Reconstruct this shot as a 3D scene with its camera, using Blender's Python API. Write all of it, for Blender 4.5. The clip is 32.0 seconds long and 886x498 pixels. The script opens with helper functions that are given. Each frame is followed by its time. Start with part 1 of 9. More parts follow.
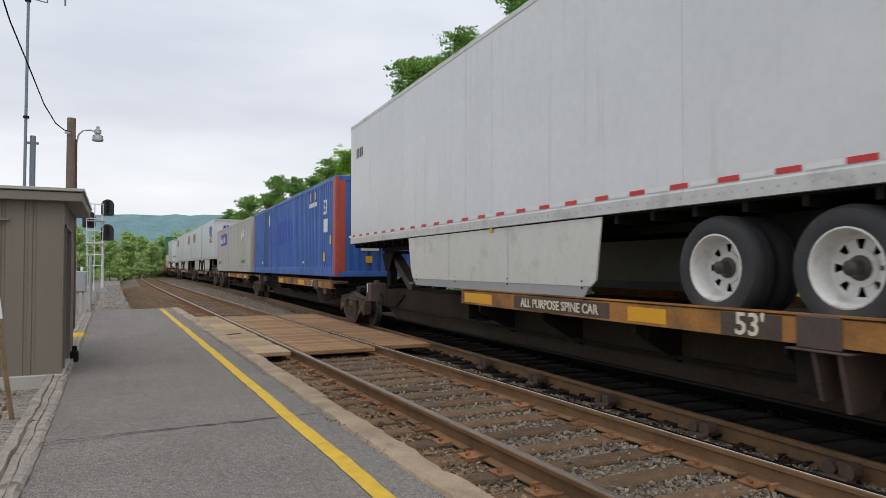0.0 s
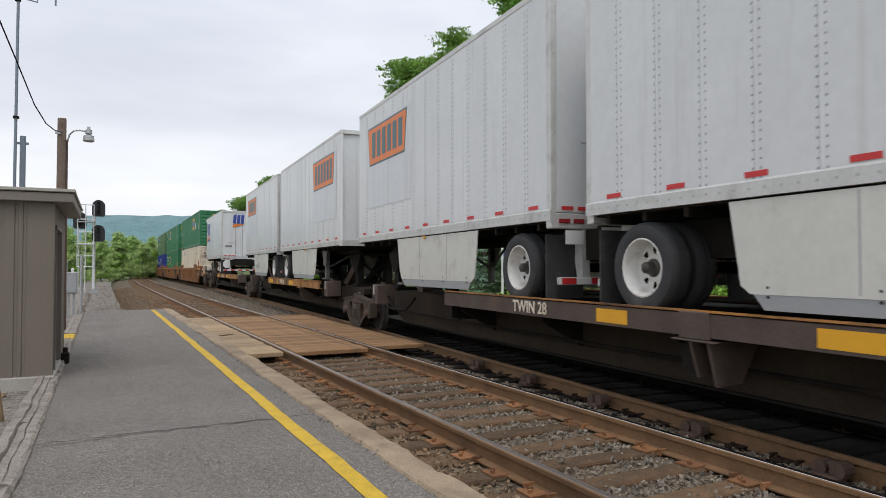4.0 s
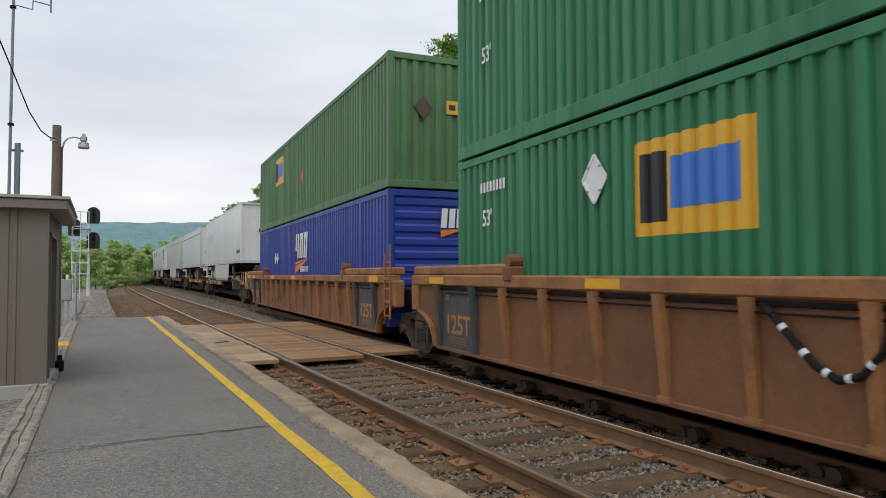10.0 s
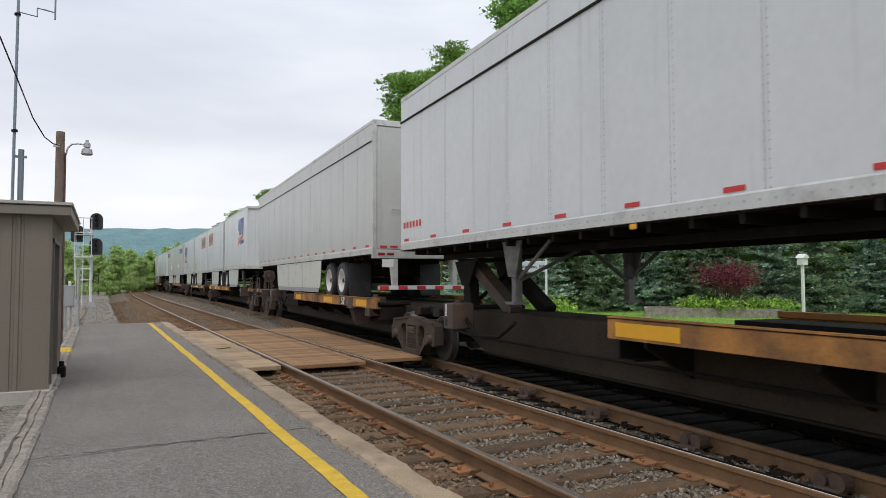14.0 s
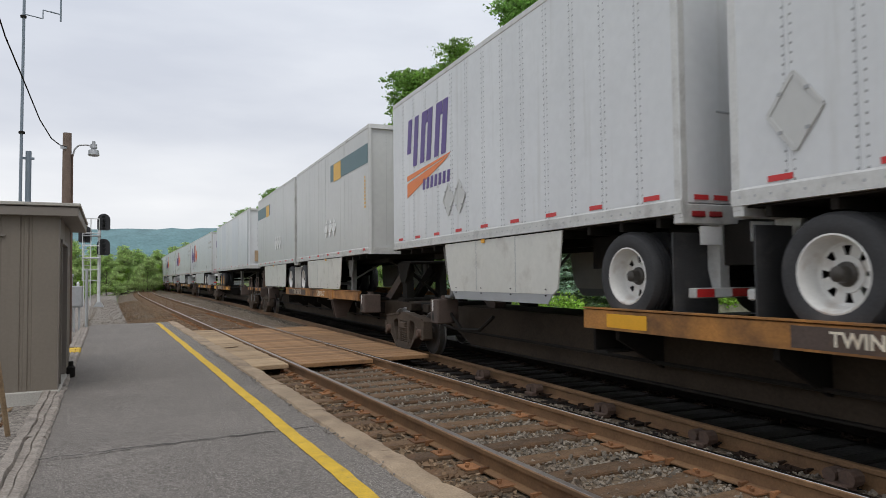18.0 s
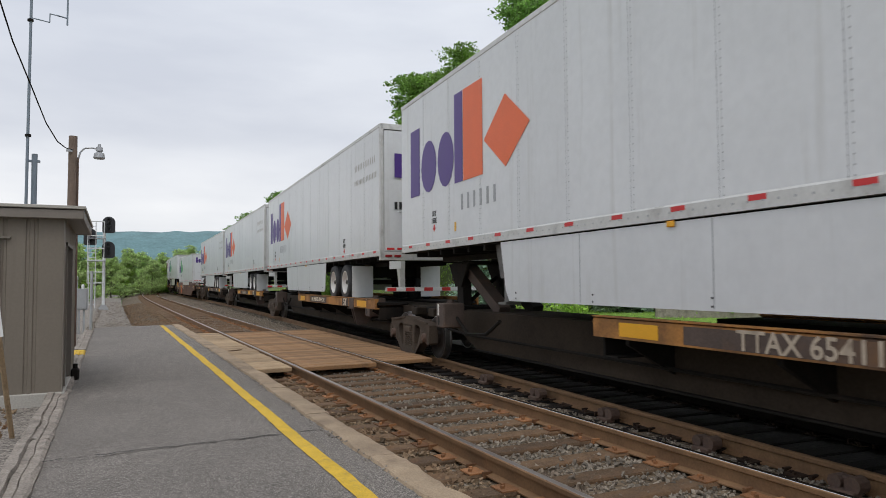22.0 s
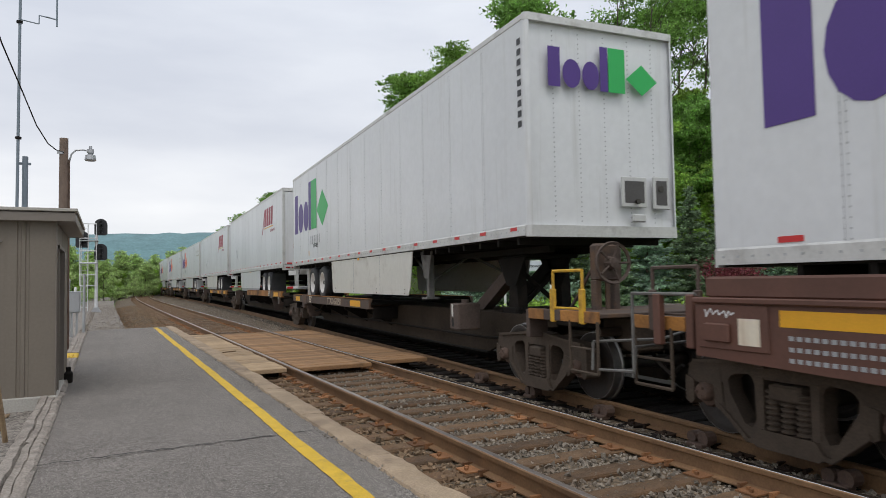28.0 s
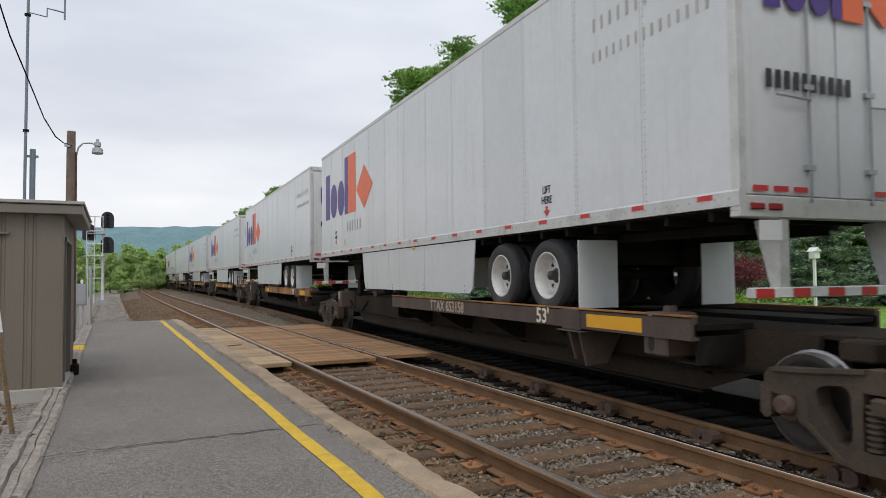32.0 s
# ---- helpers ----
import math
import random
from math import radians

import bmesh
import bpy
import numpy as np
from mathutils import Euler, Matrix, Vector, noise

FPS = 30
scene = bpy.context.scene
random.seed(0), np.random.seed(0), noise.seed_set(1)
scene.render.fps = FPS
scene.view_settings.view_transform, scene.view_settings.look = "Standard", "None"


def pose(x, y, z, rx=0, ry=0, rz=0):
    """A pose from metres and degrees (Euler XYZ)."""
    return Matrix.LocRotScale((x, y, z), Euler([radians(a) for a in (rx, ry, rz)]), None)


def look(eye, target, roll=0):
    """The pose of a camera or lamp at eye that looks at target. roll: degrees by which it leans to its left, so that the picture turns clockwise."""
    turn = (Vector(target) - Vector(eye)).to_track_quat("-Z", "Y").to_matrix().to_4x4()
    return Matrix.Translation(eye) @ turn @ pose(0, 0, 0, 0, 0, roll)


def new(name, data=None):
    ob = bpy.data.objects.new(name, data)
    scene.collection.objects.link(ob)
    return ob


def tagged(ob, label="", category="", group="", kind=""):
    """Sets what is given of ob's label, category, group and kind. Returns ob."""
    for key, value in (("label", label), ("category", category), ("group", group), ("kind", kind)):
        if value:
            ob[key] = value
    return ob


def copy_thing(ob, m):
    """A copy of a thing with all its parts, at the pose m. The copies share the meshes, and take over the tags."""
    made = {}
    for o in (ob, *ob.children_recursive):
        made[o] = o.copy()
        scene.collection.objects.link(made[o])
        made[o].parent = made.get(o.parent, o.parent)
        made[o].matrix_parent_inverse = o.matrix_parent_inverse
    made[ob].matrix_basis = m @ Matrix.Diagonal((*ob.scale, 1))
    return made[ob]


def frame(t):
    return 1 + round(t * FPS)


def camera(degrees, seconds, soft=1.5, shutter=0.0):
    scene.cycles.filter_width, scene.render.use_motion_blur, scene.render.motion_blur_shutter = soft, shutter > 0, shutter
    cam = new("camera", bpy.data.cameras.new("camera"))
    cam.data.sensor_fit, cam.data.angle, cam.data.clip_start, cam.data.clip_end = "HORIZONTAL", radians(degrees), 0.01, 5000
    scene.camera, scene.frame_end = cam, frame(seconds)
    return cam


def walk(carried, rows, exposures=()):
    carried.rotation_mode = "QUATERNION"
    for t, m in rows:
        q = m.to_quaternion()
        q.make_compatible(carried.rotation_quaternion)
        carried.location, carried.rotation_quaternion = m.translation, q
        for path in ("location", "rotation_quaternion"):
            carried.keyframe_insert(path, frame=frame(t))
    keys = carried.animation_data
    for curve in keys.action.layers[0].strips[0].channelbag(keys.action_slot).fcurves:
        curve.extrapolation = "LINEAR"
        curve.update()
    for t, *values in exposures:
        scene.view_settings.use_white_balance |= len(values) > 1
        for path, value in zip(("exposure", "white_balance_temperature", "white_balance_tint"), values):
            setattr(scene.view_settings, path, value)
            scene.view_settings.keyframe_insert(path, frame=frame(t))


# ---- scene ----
cam = camera(66.35, 32.0, soft=0.55, shutter=0.06)
EYE = 1.409


def view(yaw, pitch, roll):
    return pose(0, 0, EYE, 90 + pitch, 0, -yaw) @ pose(0, 0, 0, 0, 0, roll)


# seconds, yaw to the right of the platform's line, pitch, roll (degrees)
walk(cam, [(t, view(a, b, c)) for t, a, b, c in (
    (0.0, 25.914, 1.494, 0.041),
    (0.5, 25.907, 1.463, 0.013),
    (1.0, 25.923, 1.506, 0.010),
    (1.5, 25.900, 1.536, 0.023),
    (2.0, 25.962, 1.579, 0.052),
    (2.5, 26.020, 1.616, -0.028),
    (3.0, 26.171, 1.609, -0.012),
    (3.5, 26.348, 1.571, -0.027),
    (5.5, 26.821, 1.532, -0.050),
    (6.0, 26.805, 1.635, -0.067),
    (6.5, 26.836, 1.802, -0.002),
    (7.0, 26.897, 1.994, -0.175),
    (7.5, 26.935, 2.105, -0.195),
    (8.0, 26.896, 2.137, -0.404),
    (8.5, 26.919, 2.157, -0.210),
    (9.0, 26.900, 2.203, -0.396),
    (9.5, 26.805, 2.108, -0.255),
    (10.0, 26.866, 2.064, -0.205),
    (10.5, 26.963, 1.987, -0.364),
    (11.0, 26.937, 1.963, -0.536),
    (11.5, 26.772, 1.907, -0.347),
    (12.0, 26.703, 2.081, -0.139),
    (12.5, 26.656, 2.195, -0.303),
    (13.0, 26.625, 2.359, -0.233),
    (13.5, 26.582, 2.559, -0.017),
    (14.0, 26.688, 2.601, -0.144),
    (14.5, 26.673, 2.635, -0.252),
    (16.5, 26.477, 2.426, -0.433),
    (17.0, 26.428, 2.416, -0.734),
    (17.5, 26.391, 2.418, -0.798),
    (18.0, 26.173, 2.399, -0.618),
    (18.5, 26.113, 2.368, -0.569),
    (19.0, 26.078, 2.419, -0.388),
    (19.5, 25.951, 2.445, -0.241),
    (20.0, 25.942, 2.508, -0.444),
    (20.5, 25.904, 2.596, -0.348),
    (21.0, 25.897, 2.572, -0.294),
    (21.5, 25.931, 2.615, -0.380),
    (22.0, 25.843, 2.729, -0.401),
    (22.5, 25.777, 2.776, -0.503),
    (23.0, 25.697, 2.806, -0.562),
    (23.5, 25.689, 2.842, -0.549),
    (24.0, 25.630, 2.746, -0.944),
    (24.5, 25.494, 2.756, -0.908),
    (25.0, 25.368, 2.832, -0.646),
    (25.5, 25.633, 2.852, -0.703),
    (27.5, 26.247, 2.656, -0.950),
    (28.0, 26.362, 2.636, -0.995),
    (28.5, 26.361, 2.615, -0.676),
    (29.0, 26.317, 2.623, -0.511),
    (29.5, 26.015, 2.630, -0.561),
    (30.0, 25.943, 2.591, -0.643),
    (30.5, 25.837, 2.513, -0.429),
    (31.0, 25.762, 2.403, -0.460),
    (31.5, 25.847, 2.351, -0.039),
    (32.0, 25.914, 2.267, -0.525),
)], exposures=[(0.0, -0.05), (1.2, -0.05), (2.0, 0.04), (8.0, 0.04), (9.0, -0.12), (10.0, -0.03), (11.0, 0.04), (14.0, 0.04), (17.0, -0.10), (25.0, -0.11), (28.0, -0.05), (32.0, -0.05)])

# ---- world and light: bright overcast ----
world = bpy.data.worlds.new("overcast_sky")
scene.world = world
world.use_nodes = True
wn, wl = world.node_tree.nodes, world.node_tree.links
wn.clear()
SUN_EL, SUN_AZ = radians(58), radians(200)
sky = wn.new("ShaderNodeTexSky")
sky.sky_type, sky.sun_disc, sky.sun_elevation, sky.sun_rotation = "NISHITA", False, SUN_EL, SUN_AZ
tc = wn.new("ShaderNodeTexCoord")
mp = wn.new("ShaderNodeMapping")
mp.inputs["Scale"].default_value = (1.2, 1.2, 4.5)
n1 = wn.new("ShaderNodeTexNoise")
n1.inputs["Scale"].default_value, n1.inputs["Detail"].default_value, n1.inputs["Roughness"].default_value = 2.2, 5, 0.5
sep = wn.new("ShaderNodeSeparateXYZ")
ramp = wn.new("ShaderNodeValToRGB")
ramp.color_ramp.elements[0].position, ramp.color_ramp.elements[0].color = 0.0, (0.86, 0.87, 0.88, 1)
ramp.color_ramp.elements[1].position, ramp.color_ramp.elements[1].color = 1.0, (0.88, 0.90, 0.94, 1)
for pos, col in ((0.10, (0.90, 0.90, 0.91, 1)), (0.20, (0.70, 0.72, 0.77, 1)), (0.36, (0.73, 0.76, 0.82, 1)), (0.5, (0.80, 0.83, 0.90, 1))):
    e = ramp.color_ramp.elements.new(pos)
    e.color = col
shade = wn.new("ShaderNodeValToRGB")
shade.color_ramp.elements[0].position, shade.color_ramp.elements[0].color = 0.34, (0.87, 0.88, 0.91, 1)
shade.color_ramp.elements[1].position, shade.color_ramp.elements[1].color = 0.62, (1.04, 1.04, 1.04, 1)
mul = wn.new("ShaderNodeMixRGB")
mul.blend_type = "MULTIPLY"
mul.inputs[0].default_value = 1
skyk = wn.new("ShaderNodeMixRGB")
skyk.blend_type = "MULTIPLY"
skyk.inputs[0].default_value, skyk.inputs[2].default_value = 1, (0.1, 0.1, 0.1, 1)
mix = wn.new("ShaderNodeMixRGB")
mix.inputs[0].default_value = 0.92
bg = wn.new("ShaderNodeBackground")
bg.inputs["Strength"].default_value = 1.17
wo = wn.new("ShaderNodeOutputWorld")
for a, b in ((tc.outputs["Generated"], mp.inputs[0]), (mp.outputs[0], n1.inputs[0]), (tc.outputs["Generated"], sep.inputs[0]), (sep.outputs["Z"], ramp.inputs[0]),
             (n1.outputs["Fac"], shade.inputs[0]), (ramp.outputs[0], mul.inputs[1]), (shade.outputs[0], mul.inputs[2]), (sky.outputs[0], skyk.inputs[1]),
             (skyk.outputs[0], mix.inputs[1]), (mul.outputs[0], mix.inputs[2]), (mix.outputs[0], bg.inputs["Color"]), (bg.outputs[0], wo.inputs[0])):
    wl.new(a, b)
sun_data = bpy.data.lights.new("sun", "SUN")
sun_data.energy, sun_data.angle, sun_data.color = 0.9, radians(25), (1.0, 0.97, 0.92)
sun = new("sun", sun_data)
sun.matrix_world = look((0, 0, 60), (20 * math.sin(SUN_AZ) * -1.0, 20 * math.cos(SUN_AZ) * -1.0, 60 - 20 * math.tan(SUN_EL)))
scene.view_settings.exposure = 0.0


# ---- materials ----
def material(name, base, rough=0.6, metal=0.0, vary=0.12, scale=6.0, fine=60.0, bump=0.15, dirt=None, dirt_amt=0.0, dirt_scale=1.5, streak=False, island=0.0, each=0.0, spec=0.5):
    m = bpy.data.materials.new(name)
    m.use_nodes = True
    n, l = m.node_tree.nodes, m.node_tree.links
    bs = n["Principled BSDF"]
    bs.inputs["Roughness"].default_value, bs.inputs["Metallic"].default_value = rough, metal
    bs.inputs["Specular IOR Level"].default_value = spec
    co = n.new("ShaderNodeTexCoord")
    big, small = n.new("ShaderNodeTexNoise"), n.new("ShaderNodeTexNoise")
    big.inputs["Scale"].default_value, big.inputs["Detail"].default_value = scale, 6
    small.inputs["Scale"].default_value, small.inputs["Detail"].default_value = fine, 4
    l.new(co.outputs["Object"], big.inputs[0])
    l.new(co.outputs["Object"], small.inputs[0])
    add = n.new("ShaderNodeMath")
    add.operation = "ADD"
    l.new(big.outputs["Fac"], add.inputs[0])
    l.new(small.outputs["Fac"], add.inputs[1])
    mr = n.new("ShaderNodeMapRange")
    mr.inputs[1].default_value, mr.inputs[2].default_value = 0.65, 1.35
    mr.inputs[3].default_value, mr.inputs[4].default_value = 1 - vary, 1 + vary
    l.new(add.outputs[0], mr.inputs[0])
    tint = n.new("ShaderNodeMixRGB")
    tint.blend_type = "MULTIPLY"
    tint.inputs[0].default_value, tint.inputs[1].default_value = 1, (*base, 1)
    value = mr.outputs[0]
    for amount, node, out in ((each, "ShaderNodeObjectInfo", "Random"), (island, "ShaderNodeNewGeometry", "Random Per Island")):
        if amount:
            oi, r2, mm = n.new(node), n.new("ShaderNodeMapRange"), n.new("ShaderNodeMath")
            r2.inputs[3].default_value, r2.inputs[4].default_value = 1 - amount, 1 + amount
            mm.operation = "MULTIPLY"
            l.new(oi.outputs[out], r2.inputs[0])
            l.new(value, mm.inputs[0])
            l.new(r2.outputs[0], mm.inputs[1])
            value = mm.outputs[0]
    l.new(value, tint.inputs[2])
    colour = tint.outputs[0]
    if dirt:
        dn, dr, dm = n.new("ShaderNodeTexNoise"), n.new("ShaderNodeValToRGB"), n.new("ShaderNodeMixRGB")
        dn.inputs["Scale"].default_value, dn.inputs["Detail"].default_value, dn.inputs["Roughness"].default_value = dirt_scale, 8, 0.65
        if streak:
            dmap = n.new("ShaderNodeMapping")
            dmap.inputs["Scale"].default_value = (3.2, 3.2, 0.16)
            l.new(co.outputs["Object"], dmap.inputs[0])
            l.new(dmap.outputs[0], dn.inputs[0])
        else:
            l.new(co.outputs["Object"], dn.inputs[0])
        dr.color_ramp.elements[0].position, dr.color_ramp.elements[1].position = 0.62 - 0.3 * dirt_amt, 0.82 - 0.22 * dirt_amt
        dr.color_ramp.elements[1].color = (min(1, 0.35 + dirt_amt),) * 3 + (1,)
        l.new(dn.outputs["Fac"], dr.inputs[0])
        l.new(dr.outputs[0], dm.inputs[0])
        l.new(colour, dm.inputs[1])
        dm.inputs[2].default_value = (*dirt, 1)
        colour = dm.outputs[0]
        rr = n.new("ShaderNodeMapRange")
        rr.inputs[3].default_value, rr.inputs[4].default_value = rough, min(0.95, rough + 0.35)
        l.new(dr.outputs[0], rr.inputs[0])
        l.new(rr.outputs[0], bs.inputs["Roughness"])
    l.new(colour, bs.inputs["Base Color"])
    if bump:
        bp = n.new("ShaderNodeBump")
        bp.inputs["Strength"].default_value, bp.inputs["Distance"].default_value = min(1, bump), 0.02 * bump
        l.new(add.outputs[0], bp.inputs["Height"])
        l.new(bp.outputs[0], bs.inputs["Normal"])
    return m


def foliage(name, base, warm=(0.1, 0.12, 0.02), vary=0.35):
    m = bpy.data.materials.new(name)
    m.use_nodes = True
    n, l = m.node_tree.nodes, m.node_tree.links
    bs = n["Principled BSDF"]
    bs.inputs["Roughness"].default_value = 0.55
    bs.inputs["Specular IOR Level"].default_value = 0.3
    geo, oi = n.new("ShaderNodeNewGeometry"), n.new("ShaderNodeObjectInfo")
    mr, mr2 = n.new("ShaderNodeMapRange"), n.new("ShaderNodeMapRange")
    mr.inputs[3].default_value, mr.inputs[4].default_value = 1 - vary, 1 + vary
    mr2.inputs[3].default_value, mr2.inputs[4].default_value = 0.0, 0.55
    l.new(geo.outputs["Random Per Island"], mr.inputs[0])
    l.new(oi.outputs["Random"], mr2.inputs[0])
    mx, mu = n.new("ShaderNodeMixRGB"), n.new("ShaderNodeMixRGB")
    mx.inputs[1].default_value, mx.inputs[2].default_value = (*base, 1), (*warm, 1)
    l.new(mr2.outputs[0], mx.inputs[0])
    mu.blend_type = "MULTIPLY"
    mu.inputs[0].default_value = 1
    # shoots of older and younger leaves, about a hand to an arm long
    tc, no, mr3, mm = n.new("ShaderNodeTexCoord"), n.new("ShaderNodeTexNoise"), n.new("ShaderNodeMapRange"), n.new("ShaderNodeMath")
    no.inputs["Scale"].default_value = 2.6
    no.inputs["Detail"].default_value = 3.0
    l.new(tc.outputs["Object"], no.inputs["Vector"])
    mr3.inputs[1].default_value, mr3.inputs[2].default_value = 0.34, 0.66
    mr3.inputs[3].default_value, mr3.inputs[4].default_value = 0.55, 1.5
    l.new(no.outputs["Fac"], mr3.inputs[0])
    mm.operation = "MULTIPLY"
    l.new(mr.outputs[0], mm.inputs[0])
    l.new(mr3.outputs[0], mm.inputs[1])
    l.new(mx.outputs[0], mu.inputs[1])
    l.new(mm.outputs[0], mu.inputs[2])
    l.new(mu.outputs[0], bs.inputs["Base Color"])
    tr, ms = n.new("ShaderNodeBsdfTranslucent"), n.new("ShaderNodeMixShader")
    ms.inputs[0].default_value = 0.36
    l.new(mu.outputs[0], tr.inputs[0])
    l.new(bs.outputs[0], ms.inputs[1])
    l.new(tr.outputs[0], ms.inputs[2])
    l.new(ms.outputs[0], n["Material Output"].inputs[0])
    return m


def speckled(name, base, scale, vary, fleck, share):
    """A surface of fine set grains: grain by grain lighter or darker, a share of them pale."""
    m = bpy.data.materials.new(name)
    m.use_nodes = True
    n, l = m.node_tree.nodes, m.node_tree.links
    bs = n["Principled BSDF"]
    bs.inputs["Roughness"].default_value, bs.inputs["Specular IOR Level"].default_value = 0.9, 0.3
    co, vo, big, mid = n.new("ShaderNodeTexCoord"), n.new("ShaderNodeTexVoronoi"), n.new("ShaderNodeTexNoise"), n.new("ShaderNodeTexNoise")
    vo.inputs["Scale"].default_value = scale
    big.inputs["Scale"].default_value, big.inputs["Detail"].default_value, big.inputs["Roughness"].default_value = 0.9, 7, 0.6
    mid.inputs["Scale"].default_value, mid.inputs["Detail"].default_value, mid.inputs["Roughness"].default_value = 26.0, 5, 0.7
    for q in (vo, big, mid):
        l.new(co.outputs["Object"], q.inputs["Vector"])
    sp = n.new("ShaderNodeSeparateColor")
    l.new(vo.outputs["Color"], sp.inputs[0])
    grain, wear, patch = n.new("ShaderNodeMapRange"), n.new("ShaderNodeMapRange"), n.new("ShaderNodeMapRange")
    grain.inputs[3].default_value, grain.inputs[4].default_value = 1 - vary, 1 + vary
    l.new(sp.outputs[0], grain.inputs[0])
    patch.inputs[1].default_value, patch.inputs[2].default_value, patch.inputs[3].default_value, patch.inputs[4].default_value = 0.3, 0.7, 0.86, 1.12
    l.new(big.outputs["Fac"], patch.inputs[0])
    wear.inputs[1].default_value, wear.inputs[2].default_value, wear.inputs[3].default_value, wear.inputs[4].default_value = 0.3, 0.7, 0.72, 1.28
    l.new(mid.outputs["Fac"], wear.inputs[0])
    value = grain.outputs[0]
    for q in (wear, patch):
        mm = n.new("ShaderNodeMath")
        mm.operation = "MULTIPLY"
        l.new(value, mm.inputs[0])
        l.new(q.outputs[0], mm.inputs[1])
        value = mm.outputs[0]
    tint, pale, gt = n.new("ShaderNodeMixRGB"), n.new("ShaderNodeMixRGB"), n.new("ShaderNodeMath")
    tint.blend_type = "MULTIPLY"
    tint.inputs[0].default_value, tint.inputs[1].default_value = 1, (*base, 1)
    l.new(value, tint.inputs[2])
    gt.operation = "GREATER_THAN"
    gt.inputs[1].default_value = 1 - share
    l.new(sp.outputs[1], gt.inputs[0])
    l.new(gt.outputs[0], pale.inputs[0])
    l.new(tint.outputs[0], pale.inputs[1])
    pale.inputs[2].default_value = (*fleck, 1)
    l.new(pale.outputs[0], bs.inputs["Base Color"])
    bp = n.new("ShaderNodeBump")
    bp.inputs["Strength"].default_value, bp.inputs["Distance"].default_value = 0.7, 0.006
    l.new(vo.outputs["Distance"], bp.inputs["Height"])
    l.new(bp.outputs[0], bs.inputs["Normal"])
    return m


RUST, GRIME = (0.13, 0.055, 0.025), (0.10, 0.085, 0.07)
M = {}
M["asphalt"] = speckled("asphalt", (0.186, 0.168, 0.150), 190.0, 0.5, (0.42, 0.385, 0.35), 0.10)
M["kerb"] = material("kerb_concrete", (0.365, 0.275, 0.185), 0.92, vary=0.34, scale=3, fine=80, bump=0.8, dirt=(0.19, 0.14, 0.10), dirt_amt=0.45, dirt_scale=2.2, each=0.1)
M["yellow"] = material("yellow_paint", (0.64, 0.41, 0.03), 0.78, vary=0.22, scale=8, fine=120, bump=0.5, dirt=(0.26, 0.21, 0.12), dirt_amt=0.26, dirt_scale=22)
M["ballast"] = speckled("ballast", (0.128, 0.096, 0.064), 30.0, 0.6, (0.22, 0.19, 0.15), 0.12)
# ballast with the train's shade put into its near-black base colour
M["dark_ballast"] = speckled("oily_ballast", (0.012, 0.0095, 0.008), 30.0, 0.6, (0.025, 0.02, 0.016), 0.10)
M["stone"] = material("ballast_stone", (0.225, 0.192, 0.152), 0.9, vary=0.2, scale=10, fine=60, bump=0.4, island=0.5, dirt=(0.17, 0.10, 0.055), dirt_amt=0.24, dirt_scale=1.0)
M["rust_stone"] = material("rusty_stone", (0.205, 0.145, 0.09), 0.95, vary=0.3, scale=10, fine=60, bump=0.4, island=0.55, dirt=(0.22, 0.105, 0.045), dirt_amt=0.45, dirt_scale=0.9)
M["tie"] = material("tie_wood", (0.128, 0.078, 0.042), 0.88, vary=0.4, scale=7, fine=50, bump=0.9, each=0.35, dirt=(0.19, 0.095, 0.042), dirt_amt=0.35, dirt_scale=2.0)
# shaded copy of the tie wood, for under the train and the planks
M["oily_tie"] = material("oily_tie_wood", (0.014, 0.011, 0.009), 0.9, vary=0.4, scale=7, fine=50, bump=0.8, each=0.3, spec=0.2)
M["spine"] = material("dusty_spine_steel", (0.046, 0.034, 0.024), 0.85, vary=0.3, scale=1.2, fine=30, bump=0.15, dirt=(0.022, 0.017, 0.013), dirt_amt=0.42, dirt_scale=0.9, spec=0.2)
# tie plates darkened in colour to stand for shade under the train
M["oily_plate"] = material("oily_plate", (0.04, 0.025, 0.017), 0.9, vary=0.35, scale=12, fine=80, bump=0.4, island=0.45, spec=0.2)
M["plate"] = material("rusty_plate", (0.235, 0.108, 0.044), 0.88, vary=0.35, scale=12, fine=80, bump=0.4, island=0.45)
M["rail"] = material("rail_rust", (0.205, 0.115, 0.054), 0.75, metal=0.1, vary=0.25, scale=4, fine=50, bump=0.2, dirt=(0.09, 0.055, 0.035), dirt_amt=0.35, dirt_scale=1.2)
# shaded copy of the rail, its darkness painted rather than lit
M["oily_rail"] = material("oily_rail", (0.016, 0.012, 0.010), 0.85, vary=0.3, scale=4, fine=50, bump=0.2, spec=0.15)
M["railhead"] = material("rail_polished_head", (0.62, 0.60, 0.58), 0.22, metal=1.0, vary=0.08, scale=3, fine=40, bump=0.03)
M["raildull"] = material("rail_dull_head", (0.33, 0.29, 0.26), 0.38, metal=0.8, vary=0.15, scale=3, fine=40, bump=0.05)
M["plank"] = material("crossing_plank", (0.285, 0.16, 0.074), 0.85, vary=0.3, scale=5, fine=45, bump=0.7, each=0.25, dirt=(0.12, 0.075, 0.045), dirt_amt=0.36, dirt_scale=3)
M["plank_pale"] = material("weathered_plank", (0.385, 0.275, 0.165), 0.9, vary=0.28, scale=5, fine=45, bump=0.7, each=0.2, dirt=(0.2, 0.135, 0.085), dirt_amt=0.36, dirt_scale=3)
M["timber"] = material("grey_timber", (0.33, 0.29, 0.25), 0.95, vary=0.42, scale=6, fine=60, bump=1.0, dirt=(0.11, 0.09, 0.075), dirt_amt=0.38, dirt_scale=5)
